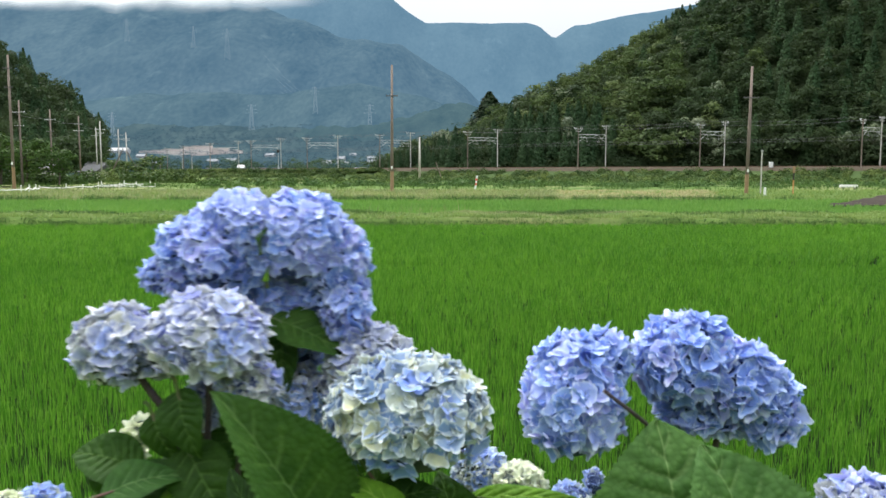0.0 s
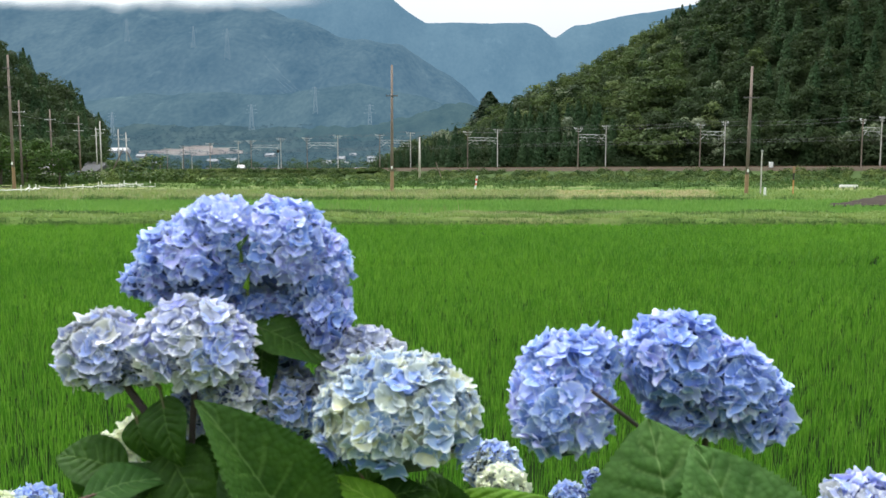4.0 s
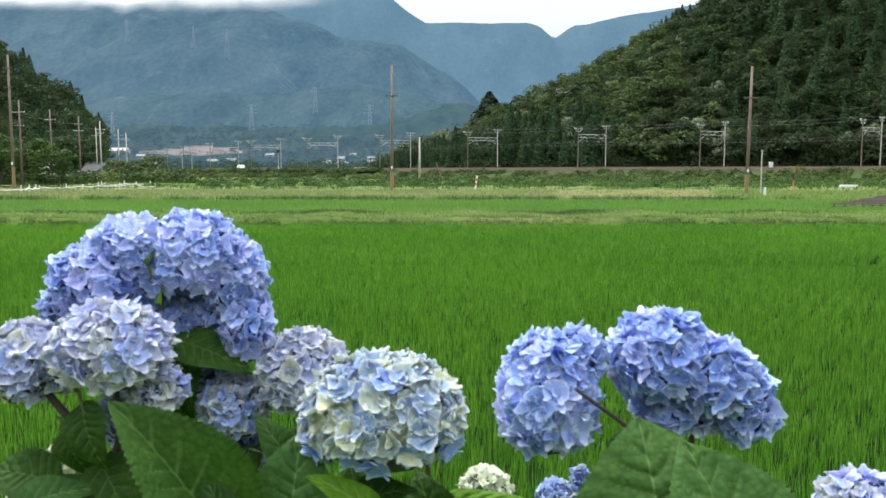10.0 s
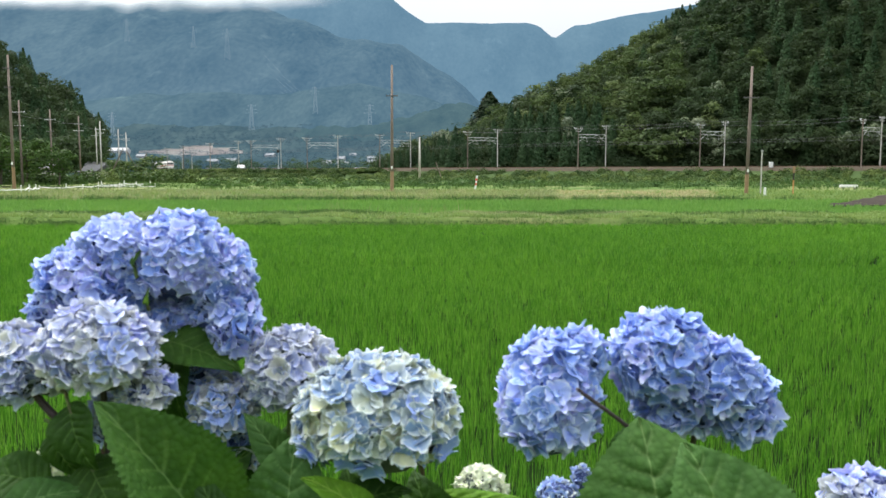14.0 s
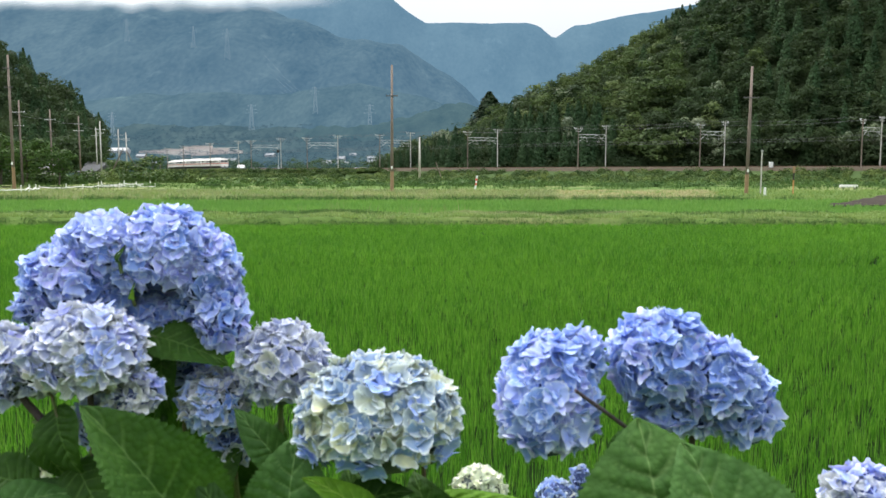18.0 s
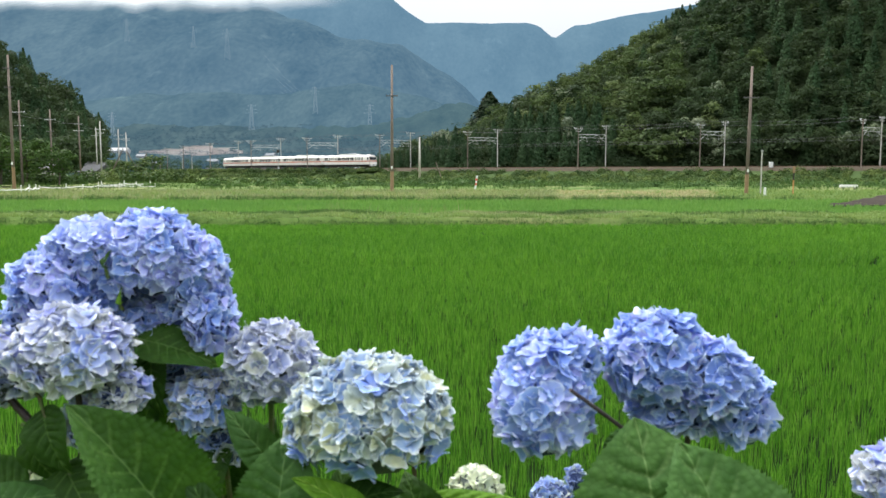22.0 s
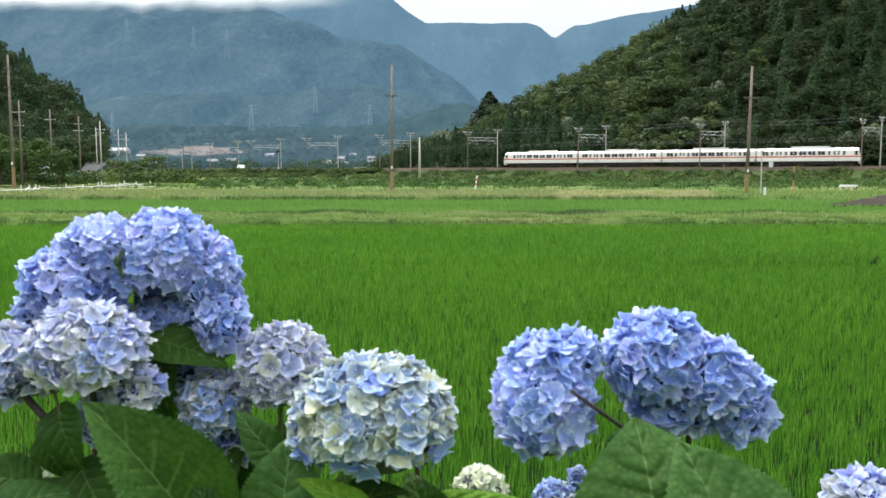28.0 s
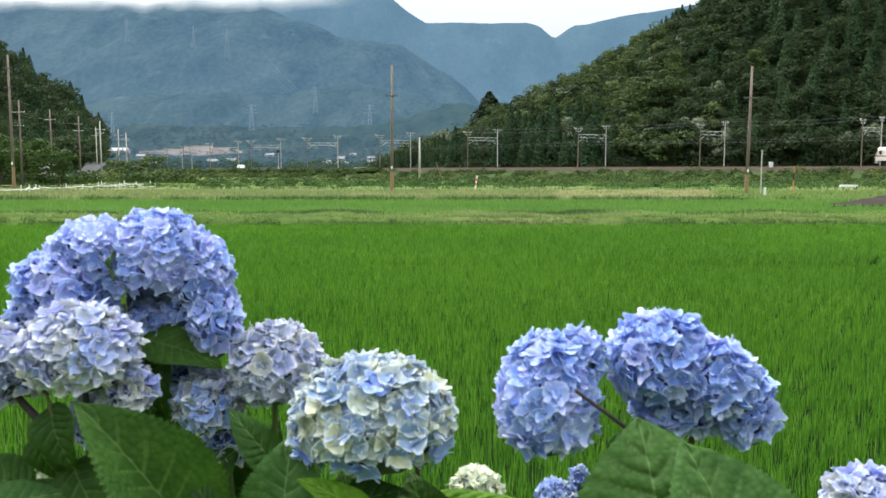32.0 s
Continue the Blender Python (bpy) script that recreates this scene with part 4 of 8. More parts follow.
def catenary_mast(s, off, height, label, arm=0.0):
    """A mast beside the tracks; arm: length of the bracket towards the far side."""
    x, y = rail_side(s, off)
    _, _, dx, dy = rail_at(s)
    ob = empty("catenary_mast", x, y, 2.55, math.degrees(math.atan2(dy, dx)) - 18.6)
    bm = bmesh.new()
    tube(bm, (0, 0, 0), (0, 0, height), 0.14, 0.1, 10)
    part("mast", bm, M_CONCRETE if arm == 0 else M_POLE, ob)
    bm = bmesh.new()
    box(bm, 0, 0, height - 0.35, 0.1, 3.0, 0.1, 0.01)
    part("crossarm", bm, M_STEEL, ob)
    bm = bmesh.new()
    box(bm, 0, 0, height - 0.95, 0.09, 1.8, 0.09, 0.01)
    part("crossarm", bm, M_STEEL, ob)
    for k, zk in ((-1.35, 0.0), (-0.75, 0.0), (0.75, 0.0), (1.35, 0.0), (-0.8, -0.6), (0.8, -0.6)):
        bm = bmesh.new()
        tube(bm, (0, k, height - 0.3 + zk), (0, k, height + 0.04 + zk), 0.05, 0.04, 6)
        part("insulator", bm, M_WHITE, ob, "white porcelain insulator")
    if arm:
        bm = bmesh.new()
        tube(bm, (0, 0, height - 1.6), (0, arm, height - 1.45), 0.05, 0.05, 6)
        tube(bm, (0, 0, height - 2.3), (0, arm, height - 2.3), 0.05, 0.05, 6)
        for k in range(6):
            a, b = arm * k / 6, arm * (k + 1) / 6
            tube(bm, (0, a, height - 1.6 - 0.7 * (k % 2)), (0, b, height - 2.3 + 0.8 * (k % 2)), 0.045, 0.045, 5)
        tube(bm, (0, 0, height - 3.4), (0, arm * 0.22, height - 2.3), 0.05, 0.05, 5)
        tube(bm, (0, arm, height - 3.2), (0, arm * 0.78, height - 2.3), 0.05, 0.05, 5)
        part("portal_beam", bm, M_STEEL, ob, "galvanised lattice beam over the tracks")
        for a in (0.28, 0.72):
            bm = bmesh.new()
            tube(bm, (0, arm * a, height - 2.4), (0, arm * a + 0.5, height - 3.3), 0.035, 0.035, 6)
            tube(bm, (0, arm * a - 0.9, height - 3.0), (0, arm * a + 0.5, height - 3.3), 0.03, 0.03, 6)
            part("bracket", bm, M_STEEL, ob)
    return tagged(ob, label, "catenary mast", "railway masts")


MASTS = (-228, -196, -164, -132, -99.75, -68.75, -38.75, -9.5, 20.75, 48.75, 80.0, 112, 145)
for s in MASTS:
    catenary_mast(s, -2.9, 9.7, "slim brown overhead-line mast beside the track", 10.0)
    catenary_mast(s + 3.2, 6.6, 10.6, "grey overhead-line mast on the far side of the tracks")


def wire_along(off, z, label, sag=0.25):
    bm = bmesh.new()
    pts = []
    for a, b in zip(MASTS, MASTS[1:]):
        for k in range(6):
            t = k / 6
            s = a + (b - a) * t
            pts.append((*rail_side(s, off), z - sag * 4 * t * (1 - t)))
    path_tube(bm, pts, [0.012] * len(pts), 4)
    ob = part("overhead_wire", bm, M_WIRE, None, label)
    return tagged(ob, label, "wire", "overhead wires")


for off, z, sag in ((0.1, 8.3, 0.05), (4.0, 8.3, 0.05), (0.1, 9.3, 0.6), (4.0, 9.3, 0.6), (-2.0, 12.0, 0.5), (-3.8, 12.0, 0.5), (5.5, 13.3, 0.5), (7.7, 13.3, 0.5)):
    wire_along(off, z, "thin dark overhead wire above the railway", sag)


def span(a, b, sag, label):
    bm = bmesh.new()
    pts = [tuple(np.array(a) + (np.array(b) - np.array(a)) * t - np.array((0, 0, sag * 4 * t * (1 - t)))) for t in np.linspace(0, 1, 11)]
    path_tube(bm, pts, [0.014] * 11, 4)
    return tagged(part("power_line", bm, M_WIRE, None, label), label, "wire", "power lines")


for k in (-0.6, 0.6):
    span((-50.3 + k, 95, 8.95), (-54.0 + k, 110, 9.05), 0.25, "thin dark power line between poles")
    span((-54.0 + k, 110, 9.05), (-57.0 + k, 125, 9.3), 0.25, "thin dark power line between poles")
    span((-57.0 + k, 125, 9.3), (-60.2 + k, 140, 9.25), 0.25, "thin dark power line between poles")


def lattice_tower(x, y, z, h):
    ob = empty("lattice_pylon", x, y, z - 2)
    h += 2
    bm = bmesh.new()
    w0, w1 = h * 0.085, h * 0.016
    for sx, sy in ((-1, -1), (1, -1), (1, 1), (-1, 1)):
        tube(bm, (sx * w0, sy * w0, 0), (sx * w1, sy * w1, h), 0.27, 0.18, 4)
    for k in range(7):
        a, b = k / 7, (k + 1) / 7
        wa, wb = w0 + (w1 - w0) * a, w0 + (w1 - w0) * b
        for sgn in (-1, 1):
            tube(bm, (-sgn * wa, -wa, h * a), (sgn * wb, -wb, h * b), 0.11, 0.11, 4)
            tube(bm, (-sgn * wa, wa, h * a), (sgn * wb, wb, h * b), 0.11, 0.11, 4)
    part("tower_frame", bm, M_PYLON, ob)
    for share, wide in ((0.72, 0.2), (0.83, 0.17), (0.94, 0.14)):
        bm = bmesh.new()
        tube(bm, (-h * wide, 0, h * share), (0, 0, h * share + h * 0.04), 0.1, 0.18, 4)
        tube(bm, (h * wide, 0, h * share), (0, 0, h * share + h * 0.04), 0.1, 0.18, 4)
        tube(bm, (-h * wide, 0, h * share), (h * wide, 0, h * share), 0.1, 0.1, 4)
        part("crossarm", bm, M_PYLON, ob)
    return tagged(ob, "faint grey steel lattice pylon in the valley", "pylon", "lattice pylons")


def valley_z(y):
    return 0.039 * (y - 450) + 0.00003 * (y - 450) ** 2 - 1.0


for x, y, h in ((-346, 1460, 56), (-265, 1680, 54), (-132, 1460, 56), (8, 1480, 36), (-605, 1400, 40), (-590, 1440, 42), (-593, 2240, 82), (-701, 2290, 60), (-906, 2340, 64)):
    spot = np.array([[float(x)]]), np.array([[float(y)]])
    z = max(valley_z(y), float(near_slope(*spot)[0, 0]), float(foot_slope(*spot)[0, 0]))
    lattice_tower(x, y, z, h)


for k in range(5):
    bm = bmesh.new()
    a, b = np.array((-322 + 3.0 * k, 1960.0, 142 + 6.0 * k)), np.array((-650 + 16.0 * k, 2500.0, 398 + 3.0 * k))
    path_tube(bm, [tuple(a + (b - a) * t - np.array((0, 0, 44 * t * (1 - t)))) for t in np.linspace(0, 1, 13)], [0.14] * 13, 4)
    tagged(part("transmission_cable", bm, M_PYLON, None), "pale transmission cable rising along the mountain", "wire", "transmission cables")


ob = empty("railway_signal", *rail_side(-83, -3.2), 2.3)
bm = bmesh.new()
tube(bm, (0, 0, 0), (0, 0, 6.2), 0.09, 0.07, 8)
part("mast", bm, M_STEEL, ob)
bm = bmesh.new()
tube(bm, (0, -0.12, 6.1), (0, -0.2, 6.1), 0.5, 0.5, 18)
part("backing_disc", bm, M_UNDER, ob, "round black backing disc")
bm = bmesh.new()
tube(bm, (0, -0.2, 6.1), (0, -0.42, 6.1), 0.14, 0.14, 10)
part("hood", bm, M_UNDER, ob)
bm = bmesh.new()
box(bm, 0, 0, 0.9, 0.5, 0.4, 0.8, 0.03)
part("relay_case", bm, M_STEEL, ob)
tagged(ob, "railway signal with a round black head on a steel mast", "railway signal")


# ---- far buildings ----
def building(name, x, y, z, w, d, h, turn, wall, roof, label, storeys=1, gable=True, cols=4, group="valley houses", category="house"):
    ob = empty(name, x, y, z, turn)
    bm = bmesh.new()
    box(bm, 0, 0, h / 2 - 0.5, w, d, h + 1)
    part("wall", bm, wall, ob)
    far = y > 300
    bm = bmesh.new()
    if gable:
        r, e = d * 0.28, 0.5
        v = [bm.verts.new(p) for p in ((-w / 2 - e, -d / 2 - e, h - 0.1), (w / 2 + e, -d / 2 - e, h - 0.1), (w / 2 + e, d / 2 + e, h - 0.1), (-w / 2 - e, d / 2 + e, h - 0.1), (-w / 2 - e, 0, h + r), (w / 2 + e, 0, h + r))]
        for f in ((0, 1, 5, 4), (2, 3, 4, 5), (0, 4, 3), (1, 2, 5), (3, 2, 1, 0)):
            bm.faces.new([v[i] for i in f])
    else:
        box(bm, 0, 0, h + 0.35, w + 0.6, d + 0.6, 0.5, 0.05)
    part("roof", bm, roof, ob)
    for s in range(storeys):
        for c in range(cols):
            bm = bmesh.new()
            box(bm, -w / 2 + w * (c + 0.5) / cols, -d / 2 - 0.02, h * (s + 0.55) / storeys, w / cols * 0.55, 0.1, h / storeys * 0.4, 0.01)
            part("window", bm, M_FARROOF if far else M_GLASS, ob)
    bm = bmesh.new()
    box(bm, w * 0.38, -d / 2 - 0.03, 1.05, min(1.2, w * 0.12), 0.12, 2.1, 0.01)
    part("door", bm, M_FARROOF if far else M_DARKSTEEL, ob)
    return tagged(ob, label, category, group)


rng = np.random.default_rng(51)
for px, w, h, white in ((-374, 16, 5, 1), (-357, 14, 4.4, 1), (-334, 12, 4.2, 0), (-319, 16, 5.0, 0), (-301, 20, 5.5, 0), (-283, 16, 8.5, 0), (-266, 18, 9.0, 0), (-249, 18, 6.5, 0), (-233, 17, 4.0, 0)):
    building("factory_building", px, 900 + rng.uniform(-15, 15), valley_z(900) - 1, w + 2, 12, h, rng.uniform(-4, 4), M_FARWHITE if white else M_FARPINK,
             M_FARWHITE if white else M_FARPINK, "far white factory hall in the valley" if white else "far pale pink factory hall in the valley", 1, white == 1, 6 if white else 0, "valley factories", "factory")
for k in range(13):
    y = rng.uniform(500, 800)
    building("house", rng.uniform(-0.4, -0.08) * y, y, valley_z(y), rng.uniform(6, 10), 7, rng.uniform(2.6, 4), rng.uniform(-30, 30), M_FARWHITE, M_FARROOF, "small far house with a pitched roof", 2, True, 3)
for px, w, h, roof in ((-104, 6, 2.7, 0), (-98, 5, 2.4, 0), (-93, 2.2, 4.2, 1), (-85, 6, 2.9, 0), (-75, 5, 2.8, 0), (-68, 5, 2.4, 0), (-39, 5, 2.9, 1)):
    building("house", px, 372 + rng.uniform(-8, 8), -0.2, w, 5, h, rng.uniform(-12, 12), M_FARWHITE, M_FARWHITE if roof else M_OLDROOF, "low house beyond the railway with a pale roof" if roof else "low house beyond the railway with a grey pitched roof", 2, True, 3)
building("house", -64.0, 130, 0.1, 1.5, 1.8, 2.5, 8, M_CONCRETE, M_TILE, "small white house half hidden by trees", 2, True, 2, "roadside houses")
building("house", -68.2, 158, 0.1, 3.6, 4.4, 1.9, -20, M_PLASTER, M_OLDROOF, "low white house with a grey tiled roof", 1, True, 3, "roadside houses")
building("house", -72.5, 168, 0.1, 3.0, 6, 2.2, 10, M_CONCRETE, M_TILE, "low grey shed with a tiled roof", 1, True, 2, "roadside houses")


# ---- roadside things ----
def low_fence(points, high, thick, label):
    """White rail sagging from post to post."""
    ob = empty("low_fence", points[0][0], points[0][1], 0.0)
    at = [Vector((x - points[0][0], y - points[0][1], 0)) for x, y in points]
    rng = np.random.default_rng(len(points))
    for p in at:
        h = high * rng.uniform(1.5, 2.0)
        bm = bmesh.new()
        tube(bm, p + Vector((0, 0, -0.1)), p + Vector((rng.normal(0, 0.03), 0, h)), 0.06, 0.05, 8)
        part("post", bm, M_WHITE, ob)
    for a, b in zip(at, at[1:]):
        bm = bmesh.new()
        m = (a + b) / 2
        path_tube(bm, [a + Vector((0, 0, high + rng.normal(0, 0.05))), m + Vector((0, 0, high - rng.uniform(0.02, 0.1))), b + Vector((0, 0, high + rng.normal(0, 0.05)))], [thick, thick, thick], 6)
        part("rail", bm, M_WHITE, ob)
    return tagged(ob, label, "fence", "low white fences")


low_fence([(-35.5, 63.0), (-33.4, 63.4), (-33.8, 65.5), (-34.3, 67.5), (-36.0, 71.5), (-34.6, 73.5), (-34.2, 76), (-34.6, 80.5), (-33.3, 82.5)], 0.4, 0.05, "low white pipe fence sagging between short posts")
low_fence([(-37.5, 88), (-35.8, 90), (-35.2, 92), (-33.6, 92)], 0.42, 0.05, "low white concrete rail beside the road")
low_fence([(-36.5, 86), (-34.8, 87), (-33.2, 88), (-31.8, 88.5)], 0.26, 0.05, "low white rail beside the road")
grid("road", np.linspace(-80, -36, 12), [86, 92, 96], 0.1, M_CONCRETE, "pale narrow country road")


def white_post(x, y, z, h, label, stripes=0, top=None):
    ob = empty("marker_post", x, y, z)
    bm = bmesh.new()
    tube(bm, (0, 0, -0.1), (0, 0, h), 0.09, 0.08, 8)
    part("post", bm, M_WHITE, ob)
    for k in range(stripes):
        bm = bmesh.new()
        tube(bm, (0, 0, h * (0.35 + 0.3 * k)), (0, 0, h * (0.5 + 0.3 * k)), 0.096, 0.094, 8)
        part("band", bm, M_RED, ob, "red painted band")
    return tagged(ob, label, "post", "marker posts")


white_post(3.0, 75, 0.05, 1.4, "leaning white post with red bands in the grass", 2).rotation_euler[1] = 0.13
white_post(21.9, 54.5, 0.1, 0.62, "short white marker post by the paddy edge")
ob = empty("lamp_post", 22.8, 57.5, 0.05)
bm = bmesh.new()
tube(bm, (0, 0, -0.2), (0, 0, 3.15), 0.05, 0.042, 10)
part("pole", bm, M_CONCRETE, ob)
bm = bmesh.new()
box(bm, 0, -0.02, 3.2, 0.15, 0.16, 0.1, 0.02)
part("cap", bm, M_STEEL, ob)
tagged(ob, "slim grey steel post with a small cap", "post", "marker posts")
ob = empty("level_crossing_marker", 24.6, 56.3, 0.05)
bm = bmesh.new()
tube(bm, (0, 0, -0.2), (0, 0, 1.15), 0.052, 0.05, 10)
part("post", bm, M_ORANGE, ob, "faded orange painted lower post")
bm = bmesh.new()
tube(bm, (0, 0, 1.15), (0, 0, 1.62), 0.058, 0.056, 10)
part("sleeve", bm, M_UNDER, ob, "black sleeve")
bm = bmesh.new()
box(bm, 0, -0.03, 1.86, 0.18, 0.08, 0.46, 0.03)
part("board", bm, M_RUST, ob, "weathered ochre board")
tagged(ob, "orange and black trackside marker post", "marker", "marker posts")
ob = empty("relay_box", *rail_side(63.2, -2.3), 2.7)
bm = bmesh.new()
box(bm, 0, 0, 0.7, 0.75, 0.5, 1.1, 0.04)
part("cabinet", bm, M_WHITE, ob)
bm = bmesh.new()
box(bm, 0, 0, 0.08, 0.6, 0.4, 0.2, 0.01)
part("plinth", bm, M_CONCRETE, ob)
tagged(ob, "small white trackside relay cabinet", "cabinet")
ob = empty("planter_trough", 40.5, 80, 0.05)
bm = bmesh.new()
box(bm, 0, 0, 0.32, 1.7, 0.4, 0.26, 0.04)
part("trough", bm, M_WHITE, ob)
for k in (-0.6, 0.6):
    bm = bmesh.new()
    box(bm, k, 0, 0.1, 0.12, 0.3, 0.24, 0.01)
    part("foot", bm, M_CONCRETE, ob)
tagged(ob, "long white trough standing in the grass", "trough")


def tree(x, y, z, h, seed, label, material, kind="broad", pieces=900, broad=1.0, group="roadside trees"):
    rng = np.random.default_rng(seed)
    ob = empty("tree", x, y, z)
    bm = bmesh.new()
    path_tube(bm, [(0, 0, -0.2), (0.03 * h, 0, h * 0.25), (0, 0.02 * h, h * 0.5), (0.02 * h, 0, h * 0.75)], [h * 0.028, h * 0.022, h * 0.015, h * 0.006], 8)
    for k in range(5):
        a = rng.uniform(0, 6.28)
        path_tube(bm, [(0.01 * h, 0, h * (0.3 + 0.07 * k)), (0.12 * h * math.cos(a), 0.12 * h * math.sin(a), h * (0.42 + 0.08 * k)), (0.22 * h * math.cos(a), 0.22 * h * math.sin(a), h * (0.5 + 0.07 * k))], [h * 0.012, h * 0.008, h * 0.003], 6)
    part("trunk", bm, M_BARK, ob)
    c, nrm, size = crown_pieces(rng, kind, pieces)
    if kind == "cedar":
        a = np.arctan2(c[:, 1], c[:, 0])
        c[:, :2] *= ((1 + 0.15 * np.sin(3 * a + 11 * c[:, 2])) * rng.uniform(0.75, 1.25, pieces))[:, None]
    q = sprays(c, nrm, size * 0.75, rng) * np.array([h * broad, h * broad, h])
    v = q.reshape(-1, 3)
    crown = new("crown", sheet("crown", v, np.arange(len(v)).reshape(-1, 4), material, False, np.repeat(rng.uniform(0, 1, pieces), 4)))
    crown.parent = ob
    return tagged(ob, label, "tree", group)


for k, (x, y, h, b) in enumerate(((-58.5, 106, 7.2, 1.2), (-53.5, 103, 6.2, 1.2), (-62.5, 112, 8.0, 1.2), (-66, 122, 7.6, 1.2), (-49.8, 104, 5.0, 1.1), (-68.5, 134, 7.5, 1.2), (-66.5, 141, 5.4, 1.2), (-75, 150, 8.5, 1.2), (-63.5, 134, 4.4, 1.2))):
    tree(x, y, 0.05, h, 60 + k, "leafy green broadleaf tree beside the road", M_YARD, broad=b)
for k, (x, y, h) in enumerate(((-60.6, 150, 4.2), (-57.4, 150, 4.6), (-55.0, 152, 5.0), (-51.5, 150, 2.1), (-53.2, 143, 2.4), (-49.0, 158, 2.0), (-46.5, 160, 1.8), (-63.5, 155, 4.4), (-58.5, 146, 3.0))):
    tree(x, y, 0.0, h, 90 + k, "rounded dark green shrub tree by the roadside", M_SHRUB, pieces=700, broad=1.7, group="roadside shrubs")
tree(17.2, 300, float(right_hill(np.array(17.2), np.array(300.0))) - 0.5, 32.0 - float(right_hill(np.array(17.2), np.array(300.0))), 80, "tall dark cedar standing above the hill's edge", M_DARKCEDAR, "cedar", 5200, 2.2, "hill trees")


# ---- the train ----
def train_car(cab, pantograph):
    """Car 19.6 m long, x along the track, z from the rail head. cab: -1, 0 or 1, the end with a driver's cab."""
    car = empty("train_car")
    half = 9.8
    prof = [(-1.4, 0.95), (-1.45, 1.15), (-1.45, 2.95), (-1.36, 3.28), (-1.05, 3.5), (-0.55, 3.62), (0, 3.66), (0.55, 3.62), (1.05, 3.5), (1.36, 3.28), (1.45, 2.95), (1.45, 1.15), (1.4, 0.95)]
    bm = bmesh.new()
    rings = []
    for x in (-half, -half + 0.02, half - 0.02, half):
        ring = []
        for y, z in prof:
            k = 0.0
            if cab and x * cab > 9:
                k = max(0.0, (z - 1.7)) * 0.28
            ring.append(bm.verts.new((x - cab * k, y * (0.96 if abs(x) == half else 1), z)))
        rings.append(ring)
    n = len(prof)
    for a, b in zip(rings, rings[1:]):
        for k in range(n):
            bm.faces.new((a[k], b[k], b[(k + 1) % n], a[(k + 1) % n]))
    bm.faces.new(rings[0][::-1])
    bm.faces.new(rings[-1])
    bmesh.ops.recalc_face_normals(bm, faces=bm.faces)
    part("body", bm, M_CARBODY, car)
    for side in (-1, 1):
        bm = bmesh.new()
        box(bm, 0, side * 1.47, 1.88, 19.5, 0.012, 0.26, 0.0)
        part("stripe", bm, M_STRIPE, car, "orange waist stripe")
        bm = bmesh.new()
        box(bm, 0, side * 1.452, 1.03, 19.4, 0.012, 0.1, 0.0)
        part("sill_stripe", bm, M_CARBODY, car)
        for x, w in ((-8.1, 1.35), (-6.75, 0.42), (-4.05, 0.42), (-2.6, 1.35), (-0.85, 1.35), (0.85, 1.35), (2.6, 1.35), (4.05, 0.42), (6.75, 0.42), (8.1, 1.35)):
            if cab and x * cab > 8:
                continue
            bm = bmesh.new()
            box(bm, x, side * 1.455, 2.57, w, 0.02, 0.8, 0.0)
            pane = part("window", bm, M_GLASS, car)
            if w > 1:
                bm = bmesh.new()
                box(bm, x, side * 1.468, 2.57, 0.09, 0.012, 0.8, 0.0)
                part("mullion", bm, M_CARBODY, pane)
        for x in (-5.4, 5.4):
            bm = bmesh.new()
            box(bm, x, side * 1.452, 2.08, 1.3, 0.02, 2.0, 0.0)
            d = part("door", bm, M_CARBODY, car)
            for dx in (-0.36, 0.36):
                bm = bmesh.new()
                box(bm, x + dx, side * 1.468, 2.6, 0.32, 0.012, 0.74, 0.0)
                part("door_pane", bm, M_GLASS, d)
    bm = bmesh.new()
    box(bm, 0.4, 0, 3.8, 7.2, 1.7, 0.36, 0.08)
    part("air_conditioner", bm, M_CARROOF, car, "long grey roof-mounted air conditioner")
    for x in (-7.2, 5.5, 8.0):
        bm = bmesh.new()
        box(bm, x, 0, 3.7, 0.8, 0.9, 0.18, 0.05)
        part("roof_vent", bm, M_CARROOF, car)
    for x, w in ((-4.2, 2.0), (-1.7, 2.7), (1.2, 2.7), (3.9, 2.2)):
        bm = bmesh.new()
        box(bm, x, 0, 0.6, w, 2.66, 0.66, 0.04)
        part("equipment_box", bm, M_UNDER, car, "grimy underfloor equipment box")
    for x in (-6.9, 6.9):
        bm = bmesh.new()
        box(bm, x, 0, 0.66, 3.4, 2.5, 0.5, 0.05)
        bogie = part("bogie", bm, M_UNDER, car, "dark bogie frame")
        for dx in (-1.05, 1.05):
            for y in (-0.56, 0.56):
                bm = bmesh.new()
                tube(bm, (x + dx, y - 0.065, 0.43), (x + dx, y + 0.065, 0.43), 0.43, 0.43, 18)
                part("wheel", bm, M_RAIL, bogie)
    for x in (-half - 0.12, half + 0.12):
        bm = bmesh.new()
        if cab and x * cab > 0:
            box(bm, x, 0, 0.8, 0.5, 0.35, 0.3, 0.04)
            part("coupler", bm, M_UNDER, car)
        else:
            box(bm, x, 0, 2.2, 0.3, 1.3, 2.2, 0.04)
            part("gangway", bm, M_UNDER, car, "dark bellows between cars")
